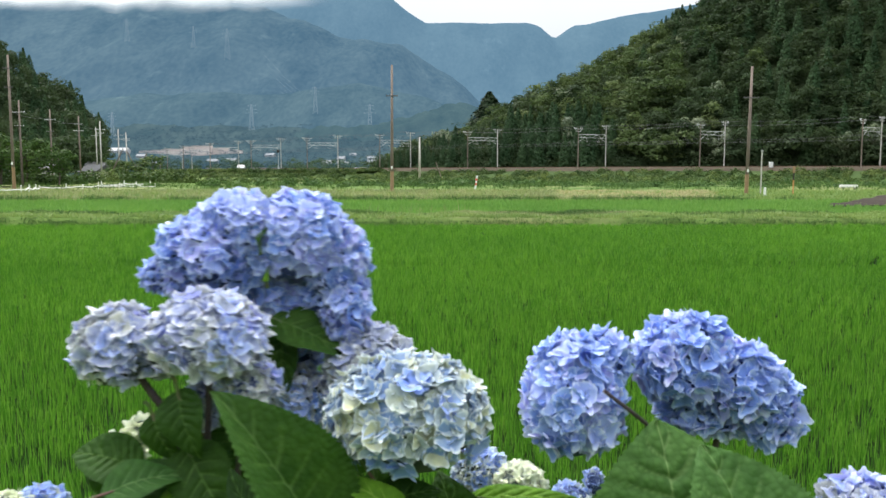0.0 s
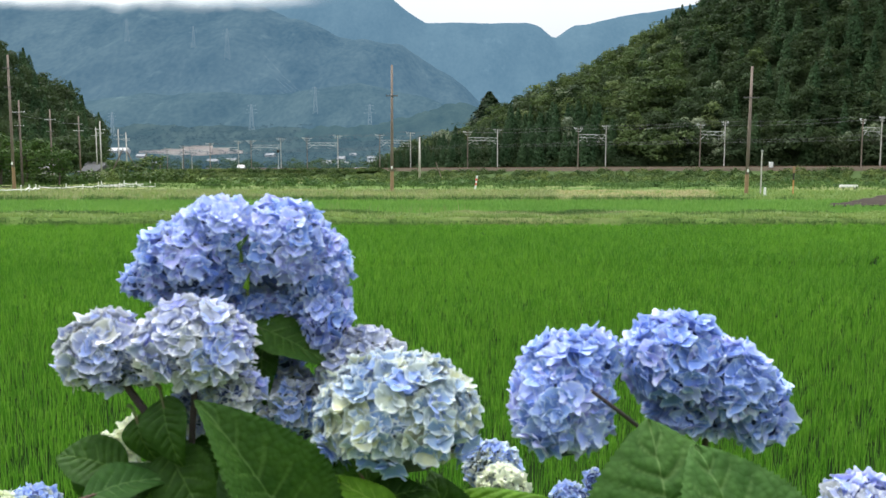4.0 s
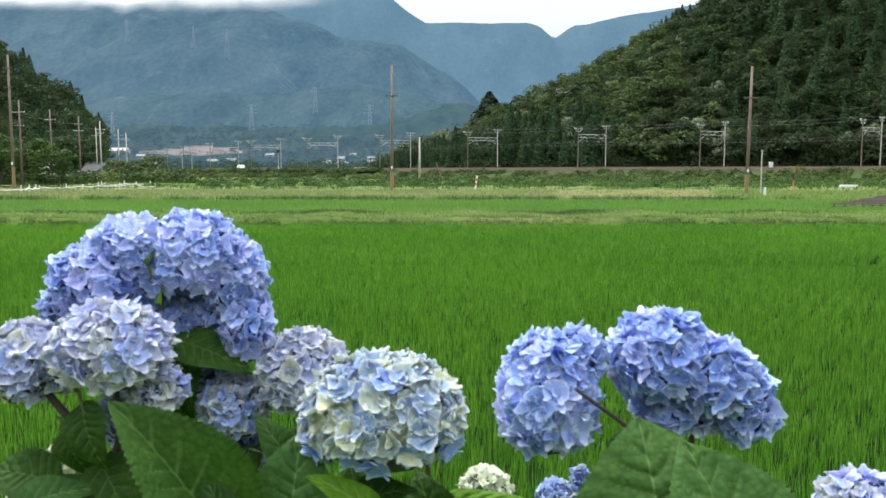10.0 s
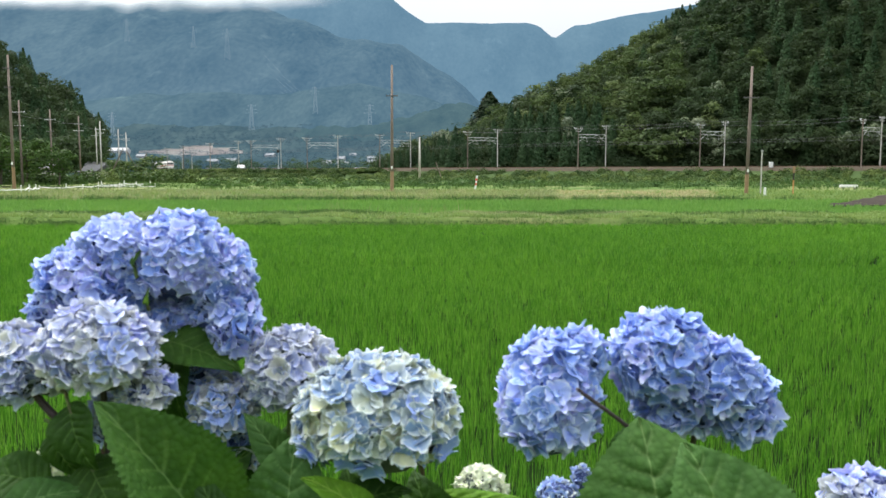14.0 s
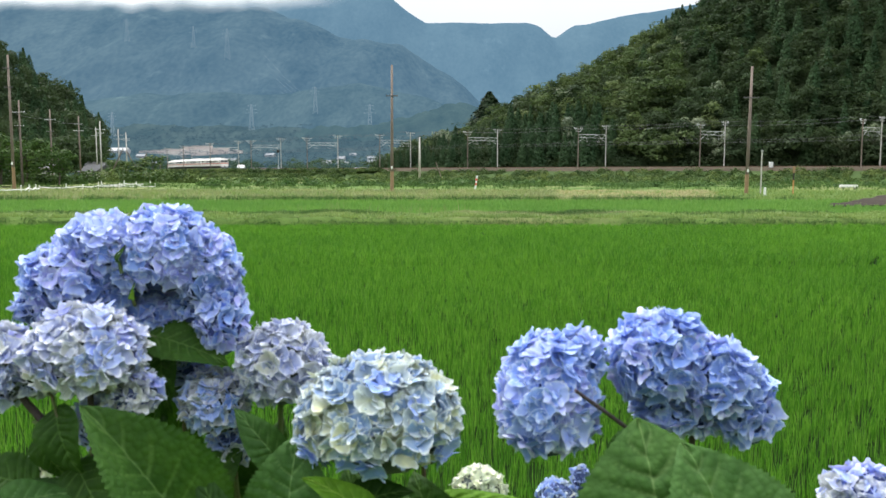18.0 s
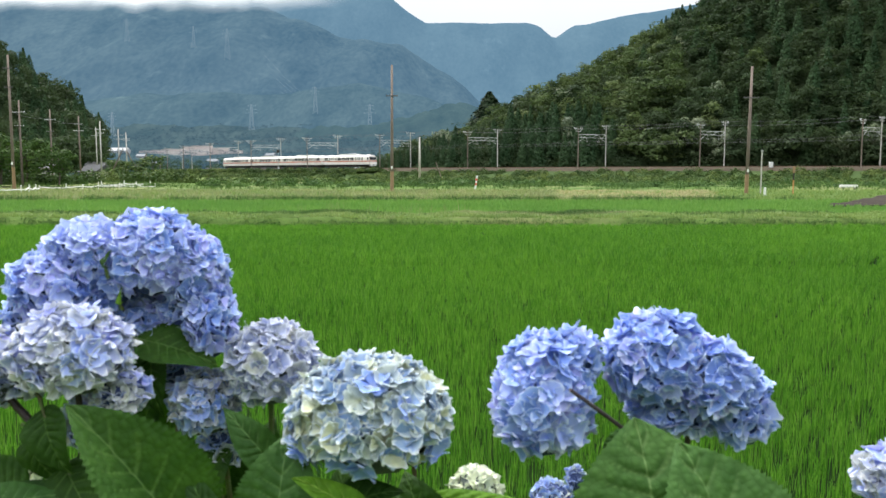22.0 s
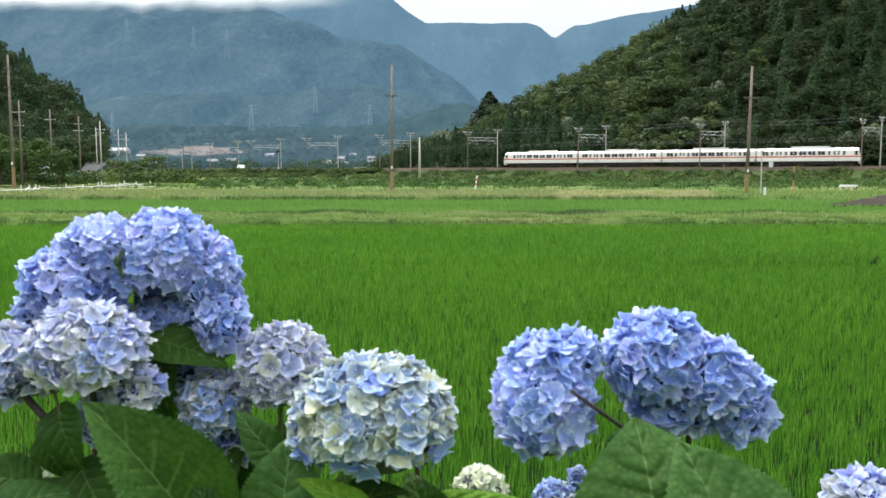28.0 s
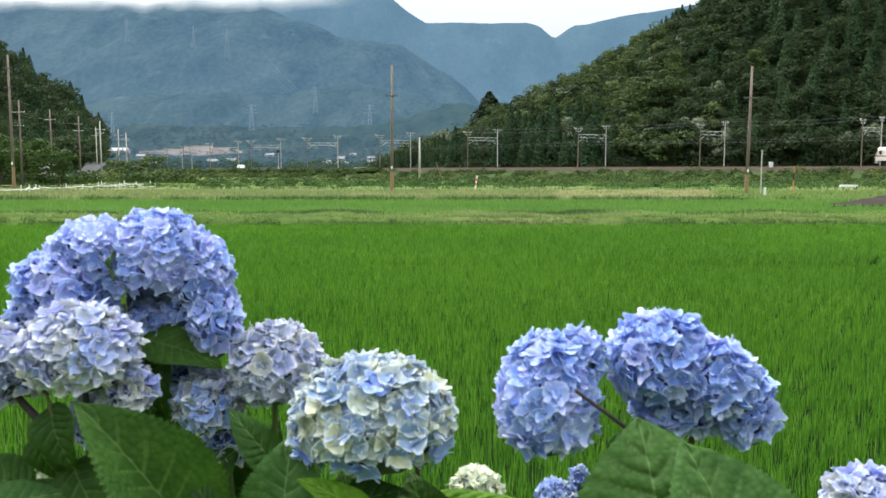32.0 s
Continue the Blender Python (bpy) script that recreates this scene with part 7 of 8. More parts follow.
    walk(bloom_corner, [(0, at(-0.0005, -0.0045, 0.0)), (0.5, at(-0.0026, -0.0045, 0.0)), (1, at(0.0065, -0.0045, 0.0)), (1.5, at(-0.0099, -0.0045, 0.0)), (2, at(-0.0084, -0.0045, 0.0)), (2.5, at(0.0029, -0.0045, 0.0)), (3, at(0.0266, -0.0045, 0.0)), (3.5, at(0.0013, -0.0045, 0.0)), (5.5, at(0.0232, -0.0059, 0.0)), (6, at(0.0180, -0.0050, 0.0)), (6.5, at(0.0119, -0.0050, 0.0)), (7, at(0.0093, -0.0024, 0.0)), (7.5, at(0.0050, 0.0002, 0.0)), (8, at(0.0050, -0.0033, 0.0)), (8.5, at(0.0067, -0.0015, 0.0)), (9, at(0.0102, -0.0033, 0.0)), (9.5, at(0.0007, -0.0050, 0.0)), (10, at(-0.0011, -0.0015, 0.0)), (10.5, at(0.0015, -0.0015, 0.0)), (11, at(-0.0028, 0.0011, 0.0)), (11.5, at(0.0041, -0.0015, 0.0)), (12, at(0.0007, -0.0007, 0.0)), (12.5, at(0.0050, -0.0007, 0.0)), (13, at(-0.0002, 0.0002, 0.0)), (13.5, at(0.0024, -0.0007, 0.0)), (14, at(0.0033, 0.0011, 0.0)), (14.5, at(0.0136, -0.0041, 0.0)), (16.5, at(0.0058, 0.0028, 0.0)), (17, at(0.0110, -0.0033, 0.0)), (17.5, at(0.0033, 0.0002, 0.0)), (18, at(0.0033, 0.0045, 0.0)), (18.5, at(0.0084, 0.0054, 0.0)), (19, at(0.0128, 0.0123, 0.0)), (19.5, at(0.0102, 0.0149, 0.0)), (20, at(0.0258, 0.0097, 0.0)), (20.5, at(0.0162, 0.0140, 0.0)), (21, at(0.0249, 0.0184, 0.0)), (21.5, at(-0.0236, 0.0158, 0.0)), (22, at(0.0353, 0.0253, 0.0)), (22.5, at(-0.0045, 0.0192, 0.0)), (23, at(0.0258, 0.0132, 0.0)), (23.5, at(0.0084, 0.0080, 0.0)), (24, at(0.0162, -0.0033, 0.0)), (24.5, at(0.0154, 0.0011, 0.0)), (25, at(0.0180, -0.0007, 0.0)), (25.5, at(0.0171, 0.0002, 0.0)), (27.5, at(-0.0002, 0.0028, 0.0)), (28, at(0.0058, 0.0002, 0.0)), (28.5, at(0.0119, -0.0050, 0.0)), (29, at(-0.0028, 0.0002, 0.0)), (29.5, at(0.0076, -0.0007, 0.0)), (30, at(0.0110, -0.0050, 0.0)), (30.5, at(0.0024, 0.0028, 0.0)), (31, at(0.0084, -0.0007, 0.0)), (31.5, at(-0.0071, 0.0028, 0.0)), (32, at(0.0058, 0.0028, 0.0))])
    at = swaying(bloom_cream, (-0.003, -0.05, 0.768))
    walk(bloom_cream, [(0, at(0.0504, 0.0054, 0.0)), (0.5, at(0.0176, 0.0003, 0.0)), (1, at(0.0423, 0.0054, 0.0)), (1.5, at(0.0141, 0.0034, 0.0)), (2, at(0.0148, 0.0003, 0.0)), (2.5, at(0.0363, 0.0025, 0.0)), (3, at(0.0978, -0.0046, 0.0)), (3.5, at(0.0381, 0.0022, 0.0)), (5.5, at(0.0247, -0.0016, 0.0)), (6, at(0.0401, -0.0021, 0.0)), (6.5, at(0.0175, -0.0005, 0.0)), (7, at(0.0057, -0.0005, 0.0)), (7.5, at(0.0129, -0.0000, 0.0)), (8, at(0.0175, -0.0005, 0.0)), (8.5, at(0.0200, -0.0010, 0.0)), (9, at(0.0154, -0.0005, 0.0)), (9.5, at(0.0170, -0.0005, 0.0)), (10, at(0.0098, -0.0000, 0.0)), (10.5, at(0.0098, -0.0000, 0.0)), (11, at(-0.0015, -0.0000, 0.0)), (11.5, at(-0.0010, -0.0000, 0.0)), (12, at(0.0005, -0.0000, 0.0)), (12.5, at(0.0041, -0.0000, 0.0)), (13, at(0.0000, -0.0000, 0.0)), (13.5, at(0.0021, -0.0000, 0.0)), (14, at(0.0041, 0.0005, 0.0)), (14.5, at(0.0124, -0.0005, 0.0)), (16.5, at(-0.0041, -0.0000, 0.0)), (17, at(0.0144, -0.0000, 0.0)), (17.5, at(0.0093, -0.0011, 0.0)), (18, at(0.0021, -0.0000, 0.0)), (18.5, at(0.0000, -0.0000, 0.0)), (19, at(-0.0031, -0.0000, 0.0)), (19.5, at(-0.0020, -0.0000, 0.0)), (20, at(0.0031, -0.0000, 0.0)), (20.5, at(0.0083, -0.0000, 0.0)), (21, at(-0.0052, -0.0000, 0.0)), (21.5, at(0.0021, -0.0000, 0.0)), (22, at(-0.0020, -0.0000, 0.0)), (22.5, at(0.0093, -0.0000, 0.0)), (23, at(0.0031, -0.0011, 0.0)), (23.5, at(0.0144, -0.0000, 0.0)), (24, at(0.0083, -0.0011, 0.0)), (24.5, at(0.0114, -0.0000, 0.0)), (25, at(0.0206, -0.0011, 0.0)), (25.5, at(0.0165, -0.0011, 0.0)), (27.5, at(0.0049, 0.0010, 0.0)), (28, at(0.0031, -0.0000, 0.0)), (28.5, at(0.0285, -0.0011, 0.0)), (29, at(0.0213, -0.0011, 0.0)), (29.5, at(0.0100, -0.0011, 0.0)), (30, at(0.0191, -0.0000, 0.0)), (30.5, at(-0.0013, -0.0000, 0.0)), (31, at(0.0049, -0.0000, 0.0)), (31.5, at(0.0018, -0.0000, 0.0)), (32, at(-0.0013, -0.0000, 0.0))])
    at = swaying(bloom_small, (0.002, -0.044, 0.773))
    walk(bloom_small, [(0, at(0.0202, -0.0034, 0.0)), (0.5, at(0.0226, -0.0022, 0.0)), (1, at(0.0269, -0.0034, 0.0)), (1.5, at(0.0026, 0.0045, 0.0)), (2, at(0.0066, 0.0020, 0.0)), (2.5, at(0.0374, -0.0044, 0.0)), (3, at(0.1017, -0.0245, 0.0)), (3.5, at(0.0332, -0.0041, 0.0)), (5.5, at(0.0103, -0.0042, 0.0)), (6, at(0.0267, 0.0010, 0.0)), (6.5, at(0.0103, -0.0031, 0.0)), (7, at(0.0072, -0.0011, 0.0)), (7.5, at(0.0134, 0.0010, 0.0)), (8, at(0.0144, -0.0011, 0.0)), (8.5, at(0.0083, -0.0000, 0.0)), (9, at(0.0195, -0.0000, 0.0)), (9.5, at(0.0175, -0.0000, 0.0)), (10, at(0.0041, -0.0000, 0.0)), (10.5, at(0.0134, 0.0020, 0.0)), (11, at(0.0083, 0.0010, 0.0)), (11.5, at(0.0041, -0.0000, 0.0)), (12, at(0.0021, -0.0000, 0.0)), (12.5, at(0.0114, 0.0010, 0.0)), (13, at(0.0000, -0.0000, 0.0)), (13.5, at(0.0062, -0.0000, 0.0)), (14, at(0.0052, 0.0010, 0.0)), (14.5, at(0.0083, -0.0011, 0.0)), (16.5, at(-0.0020, -0.0000, 0.0)), (17, at(0.0144, -0.0000, 0.0)), (17.5, at(0.0000, -0.0011, 0.0)), (18, at(0.0041, -0.0000, 0.0)), (18.5, at(0.0031, 0.0010, 0.0)), (19, at(0.0011, -0.0021, 0.0)), (19.5, at(-0.0031, -0.0000, 0.0)), (20, at(0.0062, -0.0021, 0.0)), (20.5, at(0.0185, -0.0031, 0.0)), (21, at(-0.0093, -0.0011, 0.0)), (21.5, at(-0.0020, 0.0020, 0.0)), (22, at(-0.0020, -0.0000, 0.0)), (22.5, at(0.0185, 0.0010, 0.0)), (23, at(0.0000, -0.0042, 0.0)), (23.5, at(0.0114, -0.0000, 0.0)), (24, at(0.0062, -0.0031, 0.0)), (24.5, at(0.0021, -0.0021, 0.0)), (25, at(0.0165, -0.0031, 0.0)), (25.5, at(0.0103, -0.0021, 0.0)), (27.5, at(0.0021, 0.0010, 0.0)), (28, at(0.0011, -0.0011, 0.0)), (28.5, at(0.0257, -0.0031, 0.0)), (29, at(0.0031, -0.0011, 0.0)), (29.5, at(0.0072, -0.0021, 0.0)), (30, at(0.0175, -0.0011, 0.0)), (30.5, at(-0.0051, -0.0011, 0.0)), (31, at(0.0021, -0.0000, 0.0)), (31.5, at(0.0011, 0.0010, 0.0)), (32, at(0.0031, -0.0000, 0.0))])
    at = swaying(bloom_behind, (-0.035, -0.043, 0.81))
    walk(bloom_behind, [(0, at(0.0851, -0.0433, 0.0)), (0.5, at(0.1111, -0.0303, 0.0)), (1, at(0.0635, -0.0541, 0.0)), (1.5, at(0.0779, -0.0469, 0.0)), (2, at(0.1096, -0.0281, 0.0)), (2.5, at(0.0959, -0.0505, 0.0)), (3, at(0.1933, -0.0397, 0.0)), (3.5, at(0.1284, -0.0353, 0.0)), (5.5, at(0.0793, -0.0404, 0.0)), (6, at(0.0623, 0.0029, 0.0)), (6.5, at(0.0120, -0.0001, 0.0)), (7, at(0.0086, 0.0005, 0.0)), (7.5, at(0.0182, 0.0027, 0.0)), (8, at(0.0215, 0.0005, 0.0)), (8.5, at(0.0167, 0.0022, 0.0)), (9, at(0.0248, 0.0005, 0.0)), (9.5, at(0.0266, 0.0016, 0.0)), (10, at(0.0158, 0.0027, 0.0)), (10.5, at(0.0222, 0.0027, 0.0)), (11, at(0.0098, -0.0001, 0.0)), (11.5, at(0.0053, 0.0005, 0.0)), (12, at(0.0051, 0.0005, 0.0)), (12.5, at(0.0117, 0.0011, 0.0)), (13, at(0.0000, -0.0000, 0.0)), (13.5, at(0.0082, -0.0001, 0.0)), (14, at(0.0085, 0.0015, 0.0)), (14.5, at(0.0151, 0.0005, 0.0)), (16.5, at(-0.0007, -0.0005, 0.0)), (17, at(0.0217, 0.0015, 0.0)), (17.5, at(0.0127, 0.0005, 0.0)), (18, at(0.0105, 0.0005, 0.0)), (18.5, at(0.0055, 0.0016, 0.0)), (19, at(0.0009, -0.0027, 0.0)), (19.5, at(-0.0002, -0.0016, 0.0)), (20, at(0.0009, -0.0027, 0.0)), (20.5, at(0.0155, -0.0028, 0.0)), (21, at(-0.0079, -0.0016, 0.0)), (21.5, at(0.0094, 0.0038, 0.0)), (22, at(-0.0016, 0.0005, 0.0)), (22.5, at(0.0215, 0.0016, 0.0)), (23, at(0.0027, -0.0039, 0.0)), (23.5, at(0.0204, 0.0005, 0.0)), (24, at(0.0094, -0.0017, 0.0)), (24.5, at(0.0094, -0.0006, 0.0)), (25, at(0.0237, -0.0017, 0.0)), (25.5, at(0.0171, 0.0005, 0.0)), (27.5, at(0.0042, 0.0008, 0.0)), (28, at(0.0026, 0.0000, 0.0)), (28.5, at(0.0354, -0.0005, 0.0)), (29, at(0.0202, 0.0044, 0.0)), (29.5, at(0.0117, -0.0016, 0.0)), (30, at(0.0247, 0.0007, 0.0)), (30.5, at(-0.0020, -0.0013, 0.0)), (31, at(0.0086, 0.0008, 0.0)), (31.5, at(0.0056, 0.0003, 0.0)), (32, at(0.0031, -0.0003, 0.0))])
    at = swaying(bloom_low, (0.013, -0.048, 0.773))
    walk(bloom_low, [(0, at(0.1208, 0.0435, 2.2)), (0.5, at(0.0530, 0.0191, 0.0)), (1, at(0.0989, 0.0356, 1.9)), (1.5, at(0.0540, 0.0194, 0.2)), (2, at(0.0071, 0.0026, -1.9)), (2.5, at(0.0953, 0.0343, 1.7)), (3, at(0.1992, 0.0589, 6.1)), (3.5, at(0.1495, 0.0538, 3.7)), (5.5, at(0.0563, 0.0203, 1.6)), (6, at(0.0699, 0.0252, -0.2)), (6.5, at(0.0337, 0.0121, 0.7)), (7, at(0.0090, 0.0032, -0.6)), (7.5, at(0.0223, 0.0080, 0.3)), (8, at(0.0342, 0.0123, 1.2)), (8.5, at(0.0422, 0.0152, 1.2)), (9, at(0.0217, 0.0078, -0.1)), (9.5, at(0.0320, 0.0115, 0.8)), (10, at(0.0215, 0.0077, 0.3)), (10.5, at(0.0196, 0.0070, 0.3)), (11, at(-0.0058, -0.0021, -1.1)), (11.5, at(-0.0035, -0.0013, -1.1)), (12, at(0.0029, 0.0010, -0.5)), (12.5, at(0.0056, 0.0020, -0.6)), (13, at(0.0000, 0.0000, 0.0)), (13.5, at(0.0010, 0.0004, -0.7)), (14, at(0.0080, 0.0029, -0.2)), (14.5, at(0.0205, 0.0074, 0.2)), (16.5, at(-0.0154, -0.0056, -0.5)), (17, at(0.0235, 0.0085, 1.6)), (17.5, at(0.0137, 0.0049, 0.9)), (18, at(-0.0055, -0.0020, 0.2)), (18.5, at(-0.0040, -0.0015, -0.2)), (19, at(-0.0176, -0.0063, -0.5)), (19.5, at(-0.0138, -0.0050, -0.2)), (20, at(-0.0279, -0.0100, -0.5)), (20.5, at(-0.0134, -0.0048, -0.2)), (21, at(-0.0244, -0.0088, -0.0)), (21.5, at(-0.0092, -0.0033, -0.5)), (22, at(-0.0190, -0.0068, -0.5)), (22.5, at(-0.0132, -0.0047, -0.5)), (23, at(-0.0202, -0.0073, -0.7)), (23.5, at(0.0092, 0.0033, 0.9)), (24, at(-0.0006, -0.0002, 0.2)), (24.5, at(0.0168, 0.0061, 0.9)), (25, at(0.0208, 0.0075, 1.6)), (25.5, at(0.0220, 0.0079, 1.3)), (27.5, at(0.0032, 0.0012, 0.1)), (28, at(-0.0032, -0.0012, -0.3)), (28.5, at(0.0395, 0.0142, 1.6)), (29, at(0.0397, 0.0143, 1.5)), (29.5, at(0.0048, 0.0017, -0.2)), (30, at(0.0244, 0.0088, 0.9)), (30.5, at(-0.0095, -0.0034, -0.5)), (31, at(0.0004, 0.0002, -0.1)), (31.5, at(-0.0032, -0.0012, -0.3)), (32, at(-0.0112, -0.0040, -0.4))])
    at = swaying(bloom_edge, (-0.024, -0.037, 0.688))
    walk(bloom_edge, [(0, at(0.1183, 0.0426, 2.2)), (0.5, at(0.0519, 0.0187, 0.0)), (1, at(0.0969, 0.0349, 1.9)), (1.5, at(0.0529, 0.0190, 0.2)), (2, at(0.0070, 0.0025, -1.9)), (2.5, at(0.0934, 0.0336, 1.7)), (3, at(0.1952, 0.0577, 6.1)), (3.5, at(0.1464, 0.0527, 3.7)), (5.5, at(0.0551, 0.0198, 1.6)), (6, at(0.0685, 0.0246, -0.2)), (6.5, at(0.0330, 0.0119, 0.7)), (7, at(0.0088, 0.0032, -0.6)), (7.5, at(0.0219, 0.0079, 0.3)), (8, at(0.0335, 0.0121, 1.2)), (8.5, at(0.0413, 0.0149, 1.2)), (9, at(0.0213, 0.0077, -0.1)), (9.5, at(0.0314, 0.0113, 0.8)), (10, at(0.0211, 0.0076, 0.3)), (10.5, at(0.0192, 0.0069, 0.3)), (11, at(-0.0057, -0.0021, -1.1)), (11.5, at(-0.0035, -0.0013, -1.1)), (12, at(0.0028, 0.0010, -0.5)), (12.5, at(0.0055, 0.0020, -0.6)), (13, at(0.0000, 0.0000, 0.0)), (13.5, at(0.0010, 0.0004, -0.7)), (14, at(0.0078, 0.0028, -0.2)), (14.5, at(0.0201, 0.0072, 0.2)), (16.5, at(-0.0151, -0.0054, -0.5)), (17, at(0.0230, 0.0083, 1.6)), (17.5, at(0.0134, 0.0048, 0.9)), (18, at(-0.0054, -0.0019, 0.2)), (18.5, at(-0.0039, -0.0014, -0.2)), (19, at(-0.0173, -0.0062, -0.5)), (19.5, at(-0.0135, -0.0049, -0.2)), (20, at(-0.0273, -0.0098, -0.5)), (20.5, at(-0.0131, -0.0047, -0.2)), (21, at(-0.0239, -0.0086, -0.0)), (21.5, at(-0.0090, -0.0032, -0.5)), (22, at(-0.0186, -0.0067, -0.5)), (22.5, at(-0.0129, -0.0046, -0.5)), (23, at(-0.0198, -0.0071, -0.7)), (23.5, at(0.0090, 0.0033, 0.9)), (24, at(-0.0006, -0.0002, 0.2)), (24.5, at(0.0165, 0.0059, 0.9)), (25, at(0.0204, 0.0073, 1.6)), (25.5, at(0.0215, 0.0077, 1.3)), (27.5, at(0.0032, 0.0011, 0.1)), (28, at(-0.0032, -0.0011, -0.3)), (28.5, at(0.0386, 0.0139, 1.6)), (29, at(0.0389, 0.0140, 1.5)), (29.5, at(0.0047, 0.0017, -0.2)), (30, at(0.0239, 0.0086, 0.9)), (30.5, at(-0.0093, -0.0034, -0.5)), (31, at(0.0004, 0.0002, -0.1)), (31.5, at(-0.0032, -0.0011, -0.3)), (32, at(-0.0110, -0.0040, -0.4))])
    at = swaying(shoot_leaf, (0, -0.049, 0.877))
    walk(shoot_leaf, [(0, at(0.0195, -0.0021, 0.8)), (0.5, at(0.0156, -0.0015, 1.2)), (1, at(0.0326, -0.0057, 3.5)), (1.5, at(0.0018, 0.0031, -0.8)), (2, at(0.0046, 0.0014, -0.8)), (2.5, at(0.0258, -0.0030, 2.5)), (3, at(0.0702, -0.0169, 6.9)), (3.5, at(0.0229, -0.0028, 1.6)), (5.5, at(0.0040, -0.0010, -0.1)), (6, at(0.0319, -0.0054, 3.6)), (6.5, at(0.0062, -0.0017, 0.3)), (7, at(0.0046, -0.0003, 0.1)), (7.5, at(0.0097, -0.0010, 1.1)), (8, at(0.0096, -0.0016, 0.8)), (8.5, at(0.0050, -0.0002, 0.4)), (9, at(0.0142, -0.0024, 1.9)), (9.5, at(0.0122, -0.0019, 1.4)), (10, at(0.0026, 0.0002, 0.1)), (10.5, at(0.0102, -0.0008, 1.3)), (11, at(0.0070, -0.0014, 1.0)), (11.5, at(0.0033, -0.0006, 0.4)), (12, at(0.0015, -0.0002, 0.1)), (12.5, at(0.0081, -0.0007, 0.9)), (13, at(0.0000, -0.0000, 0.0)), (13.5, at(0.0049, -0.0009, 0.4)), (14, at(0.0037, -0.0002, 0.3)), (14.5, at(0.0050, -0.0010, 0.3)), (16.5, at(-0.0017, 0.0001, -0.5)), (17, at(0.0102, -0.0016, 1.0)), (17.5, at(-0.0006, -0.0003, -0.6)), (18, at(0.0027, -0.0005, -0.0)), (18.5, at(0.0027, -0.0008, 0.3)), (19, at(0.0014, -0.0017, 0.0)), (19.5, at(-0.0009, -0.0005, -0.1)), (20, at(0.0048, -0.0026, 0.5)), (20.5, at(0.0142, -0.0058, 1.8)), (21, at(-0.0054, -0.0001, -0.7)), (21.5, at(-0.0007, 0.0012, -0.0)), (22, at(-0.0003, -0.0006, 0.3)), (22.5, at(0.0132, -0.0021, 1.5)), (23, at(0.0013, -0.0025, -0.3)), (23.5, at(0.0082, -0.0017, 0.8)), (24, at(0.0037, -0.0018, 0.0)), (24.5, at(-0.0003, -0.0006, -0.5)), (25, at(0.0115, -0.0031, 0.9)), (25.5, at(0.0071, -0.0019, 0.6)), (27.5, at(0.0020, -0.0003, 0.1)), (28, at(-0.0001, -0.0003, -0.2)), (28.5, at(0.0177, -0.0039, 1.6)), (29, at(0.0006, 0.0003, -0.6)), (29.5, at(0.0050, -0.0014, 0.2)), (30, at(0.0122, -0.0025, 1.4)), (30.5, at(-0.0031, -0.0003, -0.6)), (31, at(0.0015, -0.0005, -0.0)), (31.5, at(0.0020, -0.0005, 0.4)), (32, at(0.0026, -0.0008, 0.2))])
    at = swaying(shoot_left, (0, -0.046, 0.872))
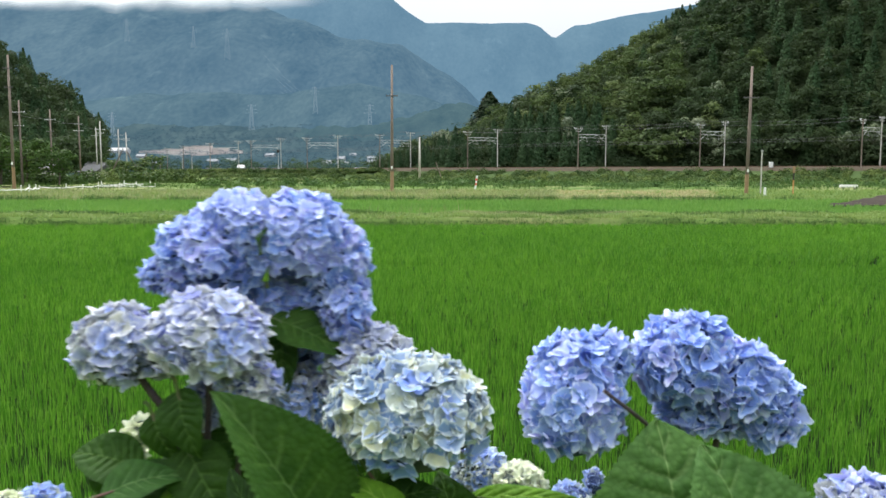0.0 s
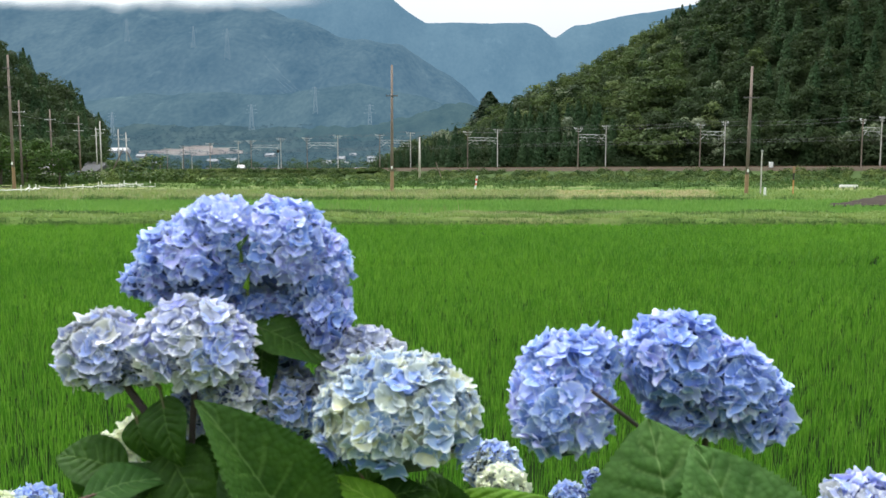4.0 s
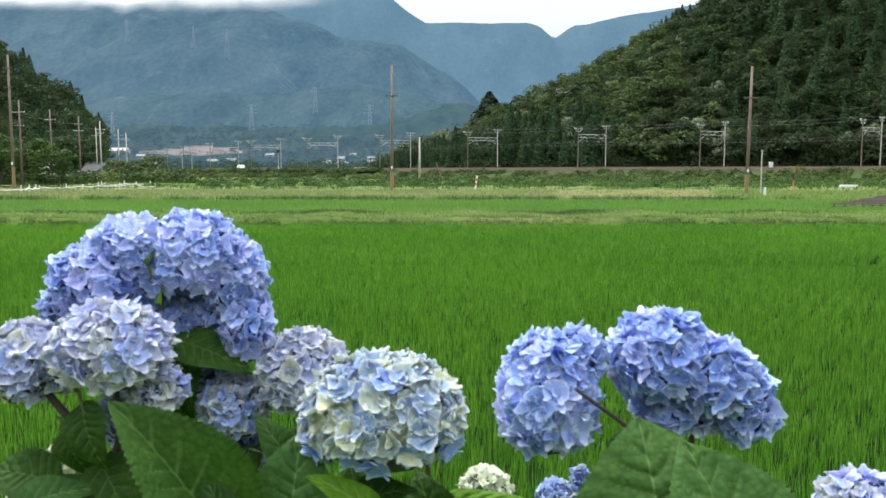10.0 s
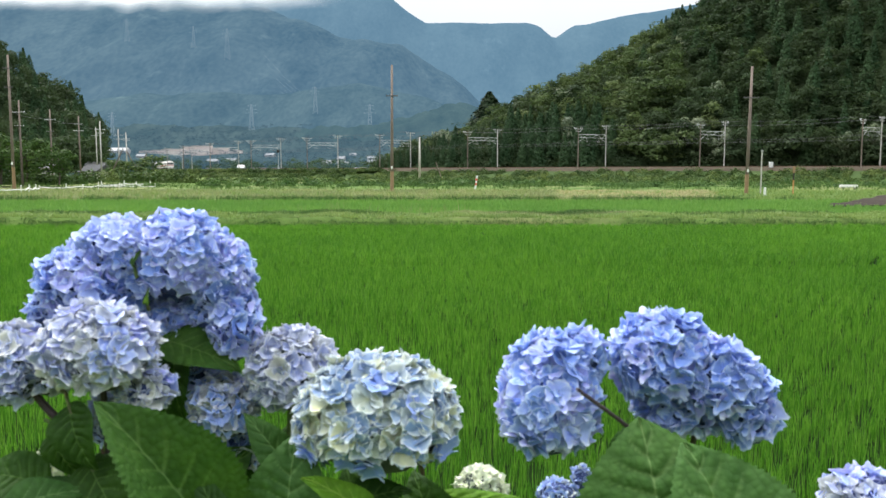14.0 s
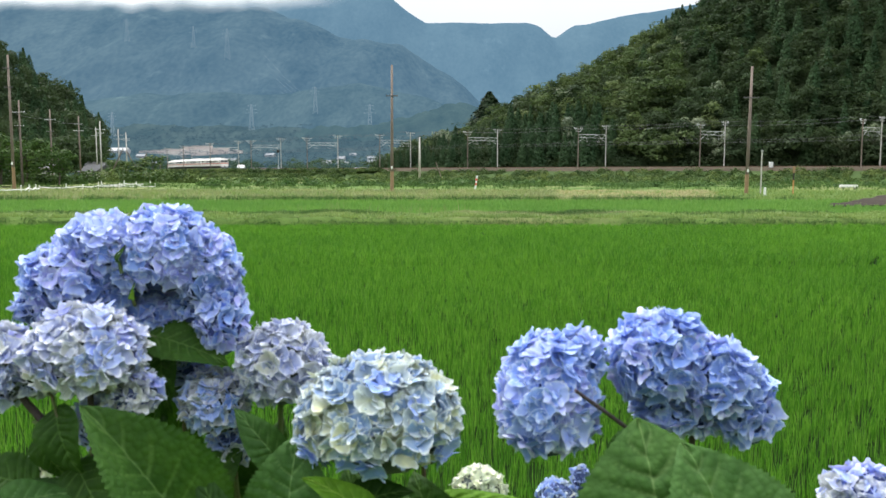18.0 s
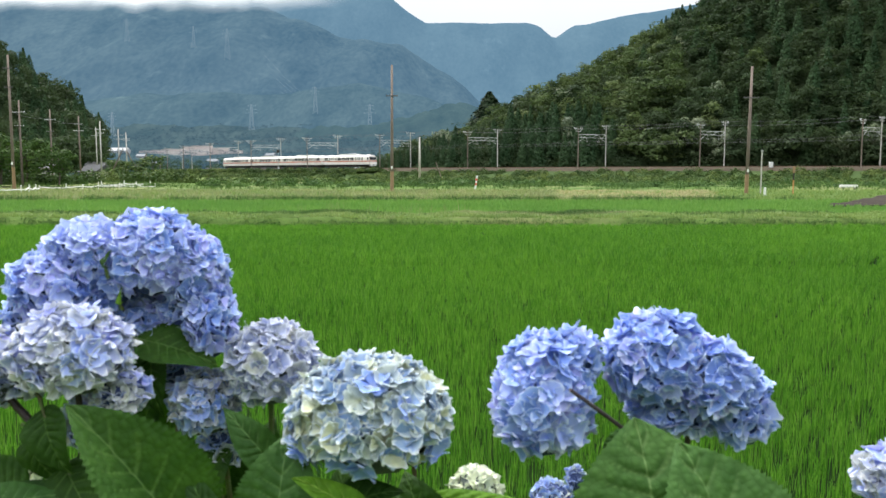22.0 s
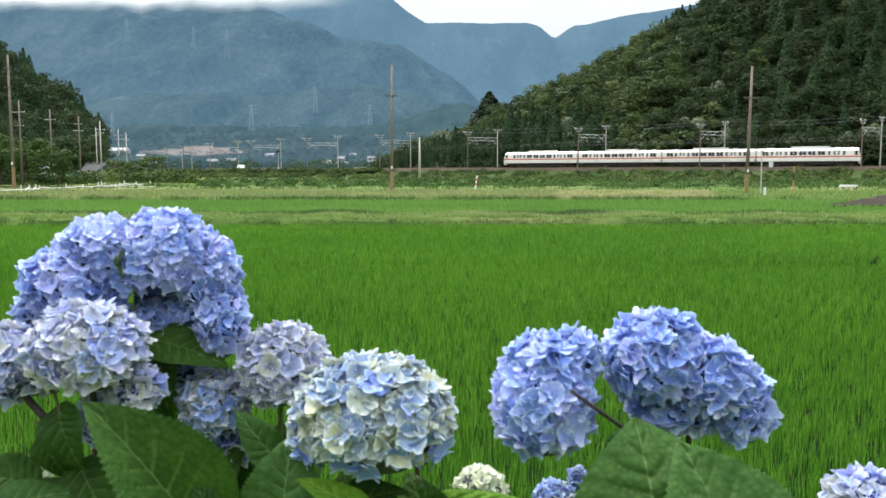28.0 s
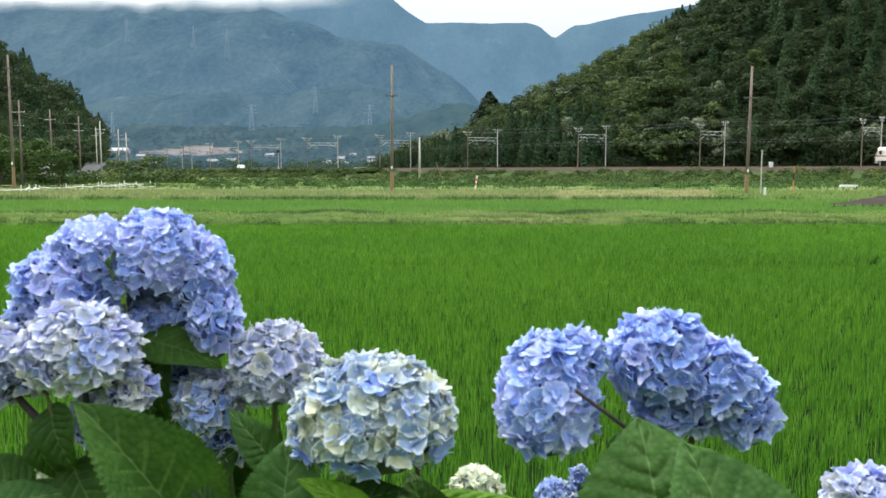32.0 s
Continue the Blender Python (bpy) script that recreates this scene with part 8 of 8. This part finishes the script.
    walk(shoot_left, [(0, at(0.1057, 0.0176, 2.7)), (0.5, at(0.0464, 0.0077, 0.1)), (1, at(0.0865, 0.0144, 2.3)), (1.5, at(0.0472, 0.0079, 0.2)), (2, at(0.0062, 0.0010, -2.3)), (2.5, at(0.0834, 0.0139, 2.1)), (3, at(0.2062, 0.0344, 7.3)), (3.5, at(0.1307, 0.0218, 4.4)), (5.5, at(0.0492, 0.0082, 1.9)), (6, at(0.0611, 0.0102, -0.2)), (6.5, at(0.0295, 0.0049, 0.9)), (7, at(0.0079, 0.0013, -0.7)), (7.5, at(0.0195, 0.0033, 0.4)), (8, at(0.0299, 0.0050, 1.4)), (8.5, at(0.0369, 0.0062, 1.4)), (9, at(0.0190, 0.0032, -0.2)), (9.5, at(0.0280, 0.0047, 1.0)), (10, at(0.0188, 0.0031, 0.4)), (10.5, at(0.0171, 0.0029, 0.4)), (11, at(-0.0051, -0.0008, -1.3)), (11.5, at(-0.0031, -0.0005, -1.3)), (12, at(0.0025, 0.0004, -0.7)), (12.5, at(0.0049, 0.0008, -0.7)), (13, at(0.0000, 0.0000, 0.0)), (13.5, at(0.0009, 0.0001, -0.8)), (14, at(0.0070, 0.0012, -0.2)), (14.5, at(0.0180, 0.0030, 0.3)), (16.5, at(-0.0135, -0.0022, -0.6)), (17, at(0.0206, 0.0034, 2.0)), (17.5, at(0.0120, 0.0020, 1.1)), (18, at(-0.0048, -0.0008, 0.2)), (18.5, at(-0.0035, -0.0006, -0.2)), (19, at(-0.0154, -0.0026, -0.6)), (19.5, at(-0.0121, -0.0020, -0.2)), (20, at(-0.0244, -0.0041, -0.6)), (20.5, at(-0.0117, -0.0019, -0.2)), (21, at(-0.0214, -0.0036, -0.0)), (21.5, at(-0.0080, -0.0013, -0.6)), (22, at(-0.0166, -0.0028, -0.6)), (22.5, at(-0.0115, -0.0019, -0.6)), (23, at(-0.0177, -0.0029, -0.9)), (23.5, at(0.0081, 0.0013, 1.1)), (24, at(-0.0005, -0.0001, 0.2)), (24.5, at(0.0147, 0.0025, 1.1)), (25, at(0.0182, 0.0030, 2.0)), (25.5, at(0.0192, 0.0032, 1.5)), (27.5, at(0.0028, 0.0005, 0.2)), (28, at(-0.0028, -0.0005, -0.4)), (28.5, at(0.0345, 0.0058, 1.9)), (29, at(0.0347, 0.0058, 1.8)), (29.5, at(0.0042, 0.0007, -0.2)), (30, at(0.0214, 0.0036, 1.0)), (30.5, at(-0.0083, -0.0014, -0.6)), (31, at(0.0004, 0.0001, -0.1)), (31.5, at(-0.0028, -0.0005, -0.3)), (32, at(-0.0098, -0.0016, -0.4))])

motions()
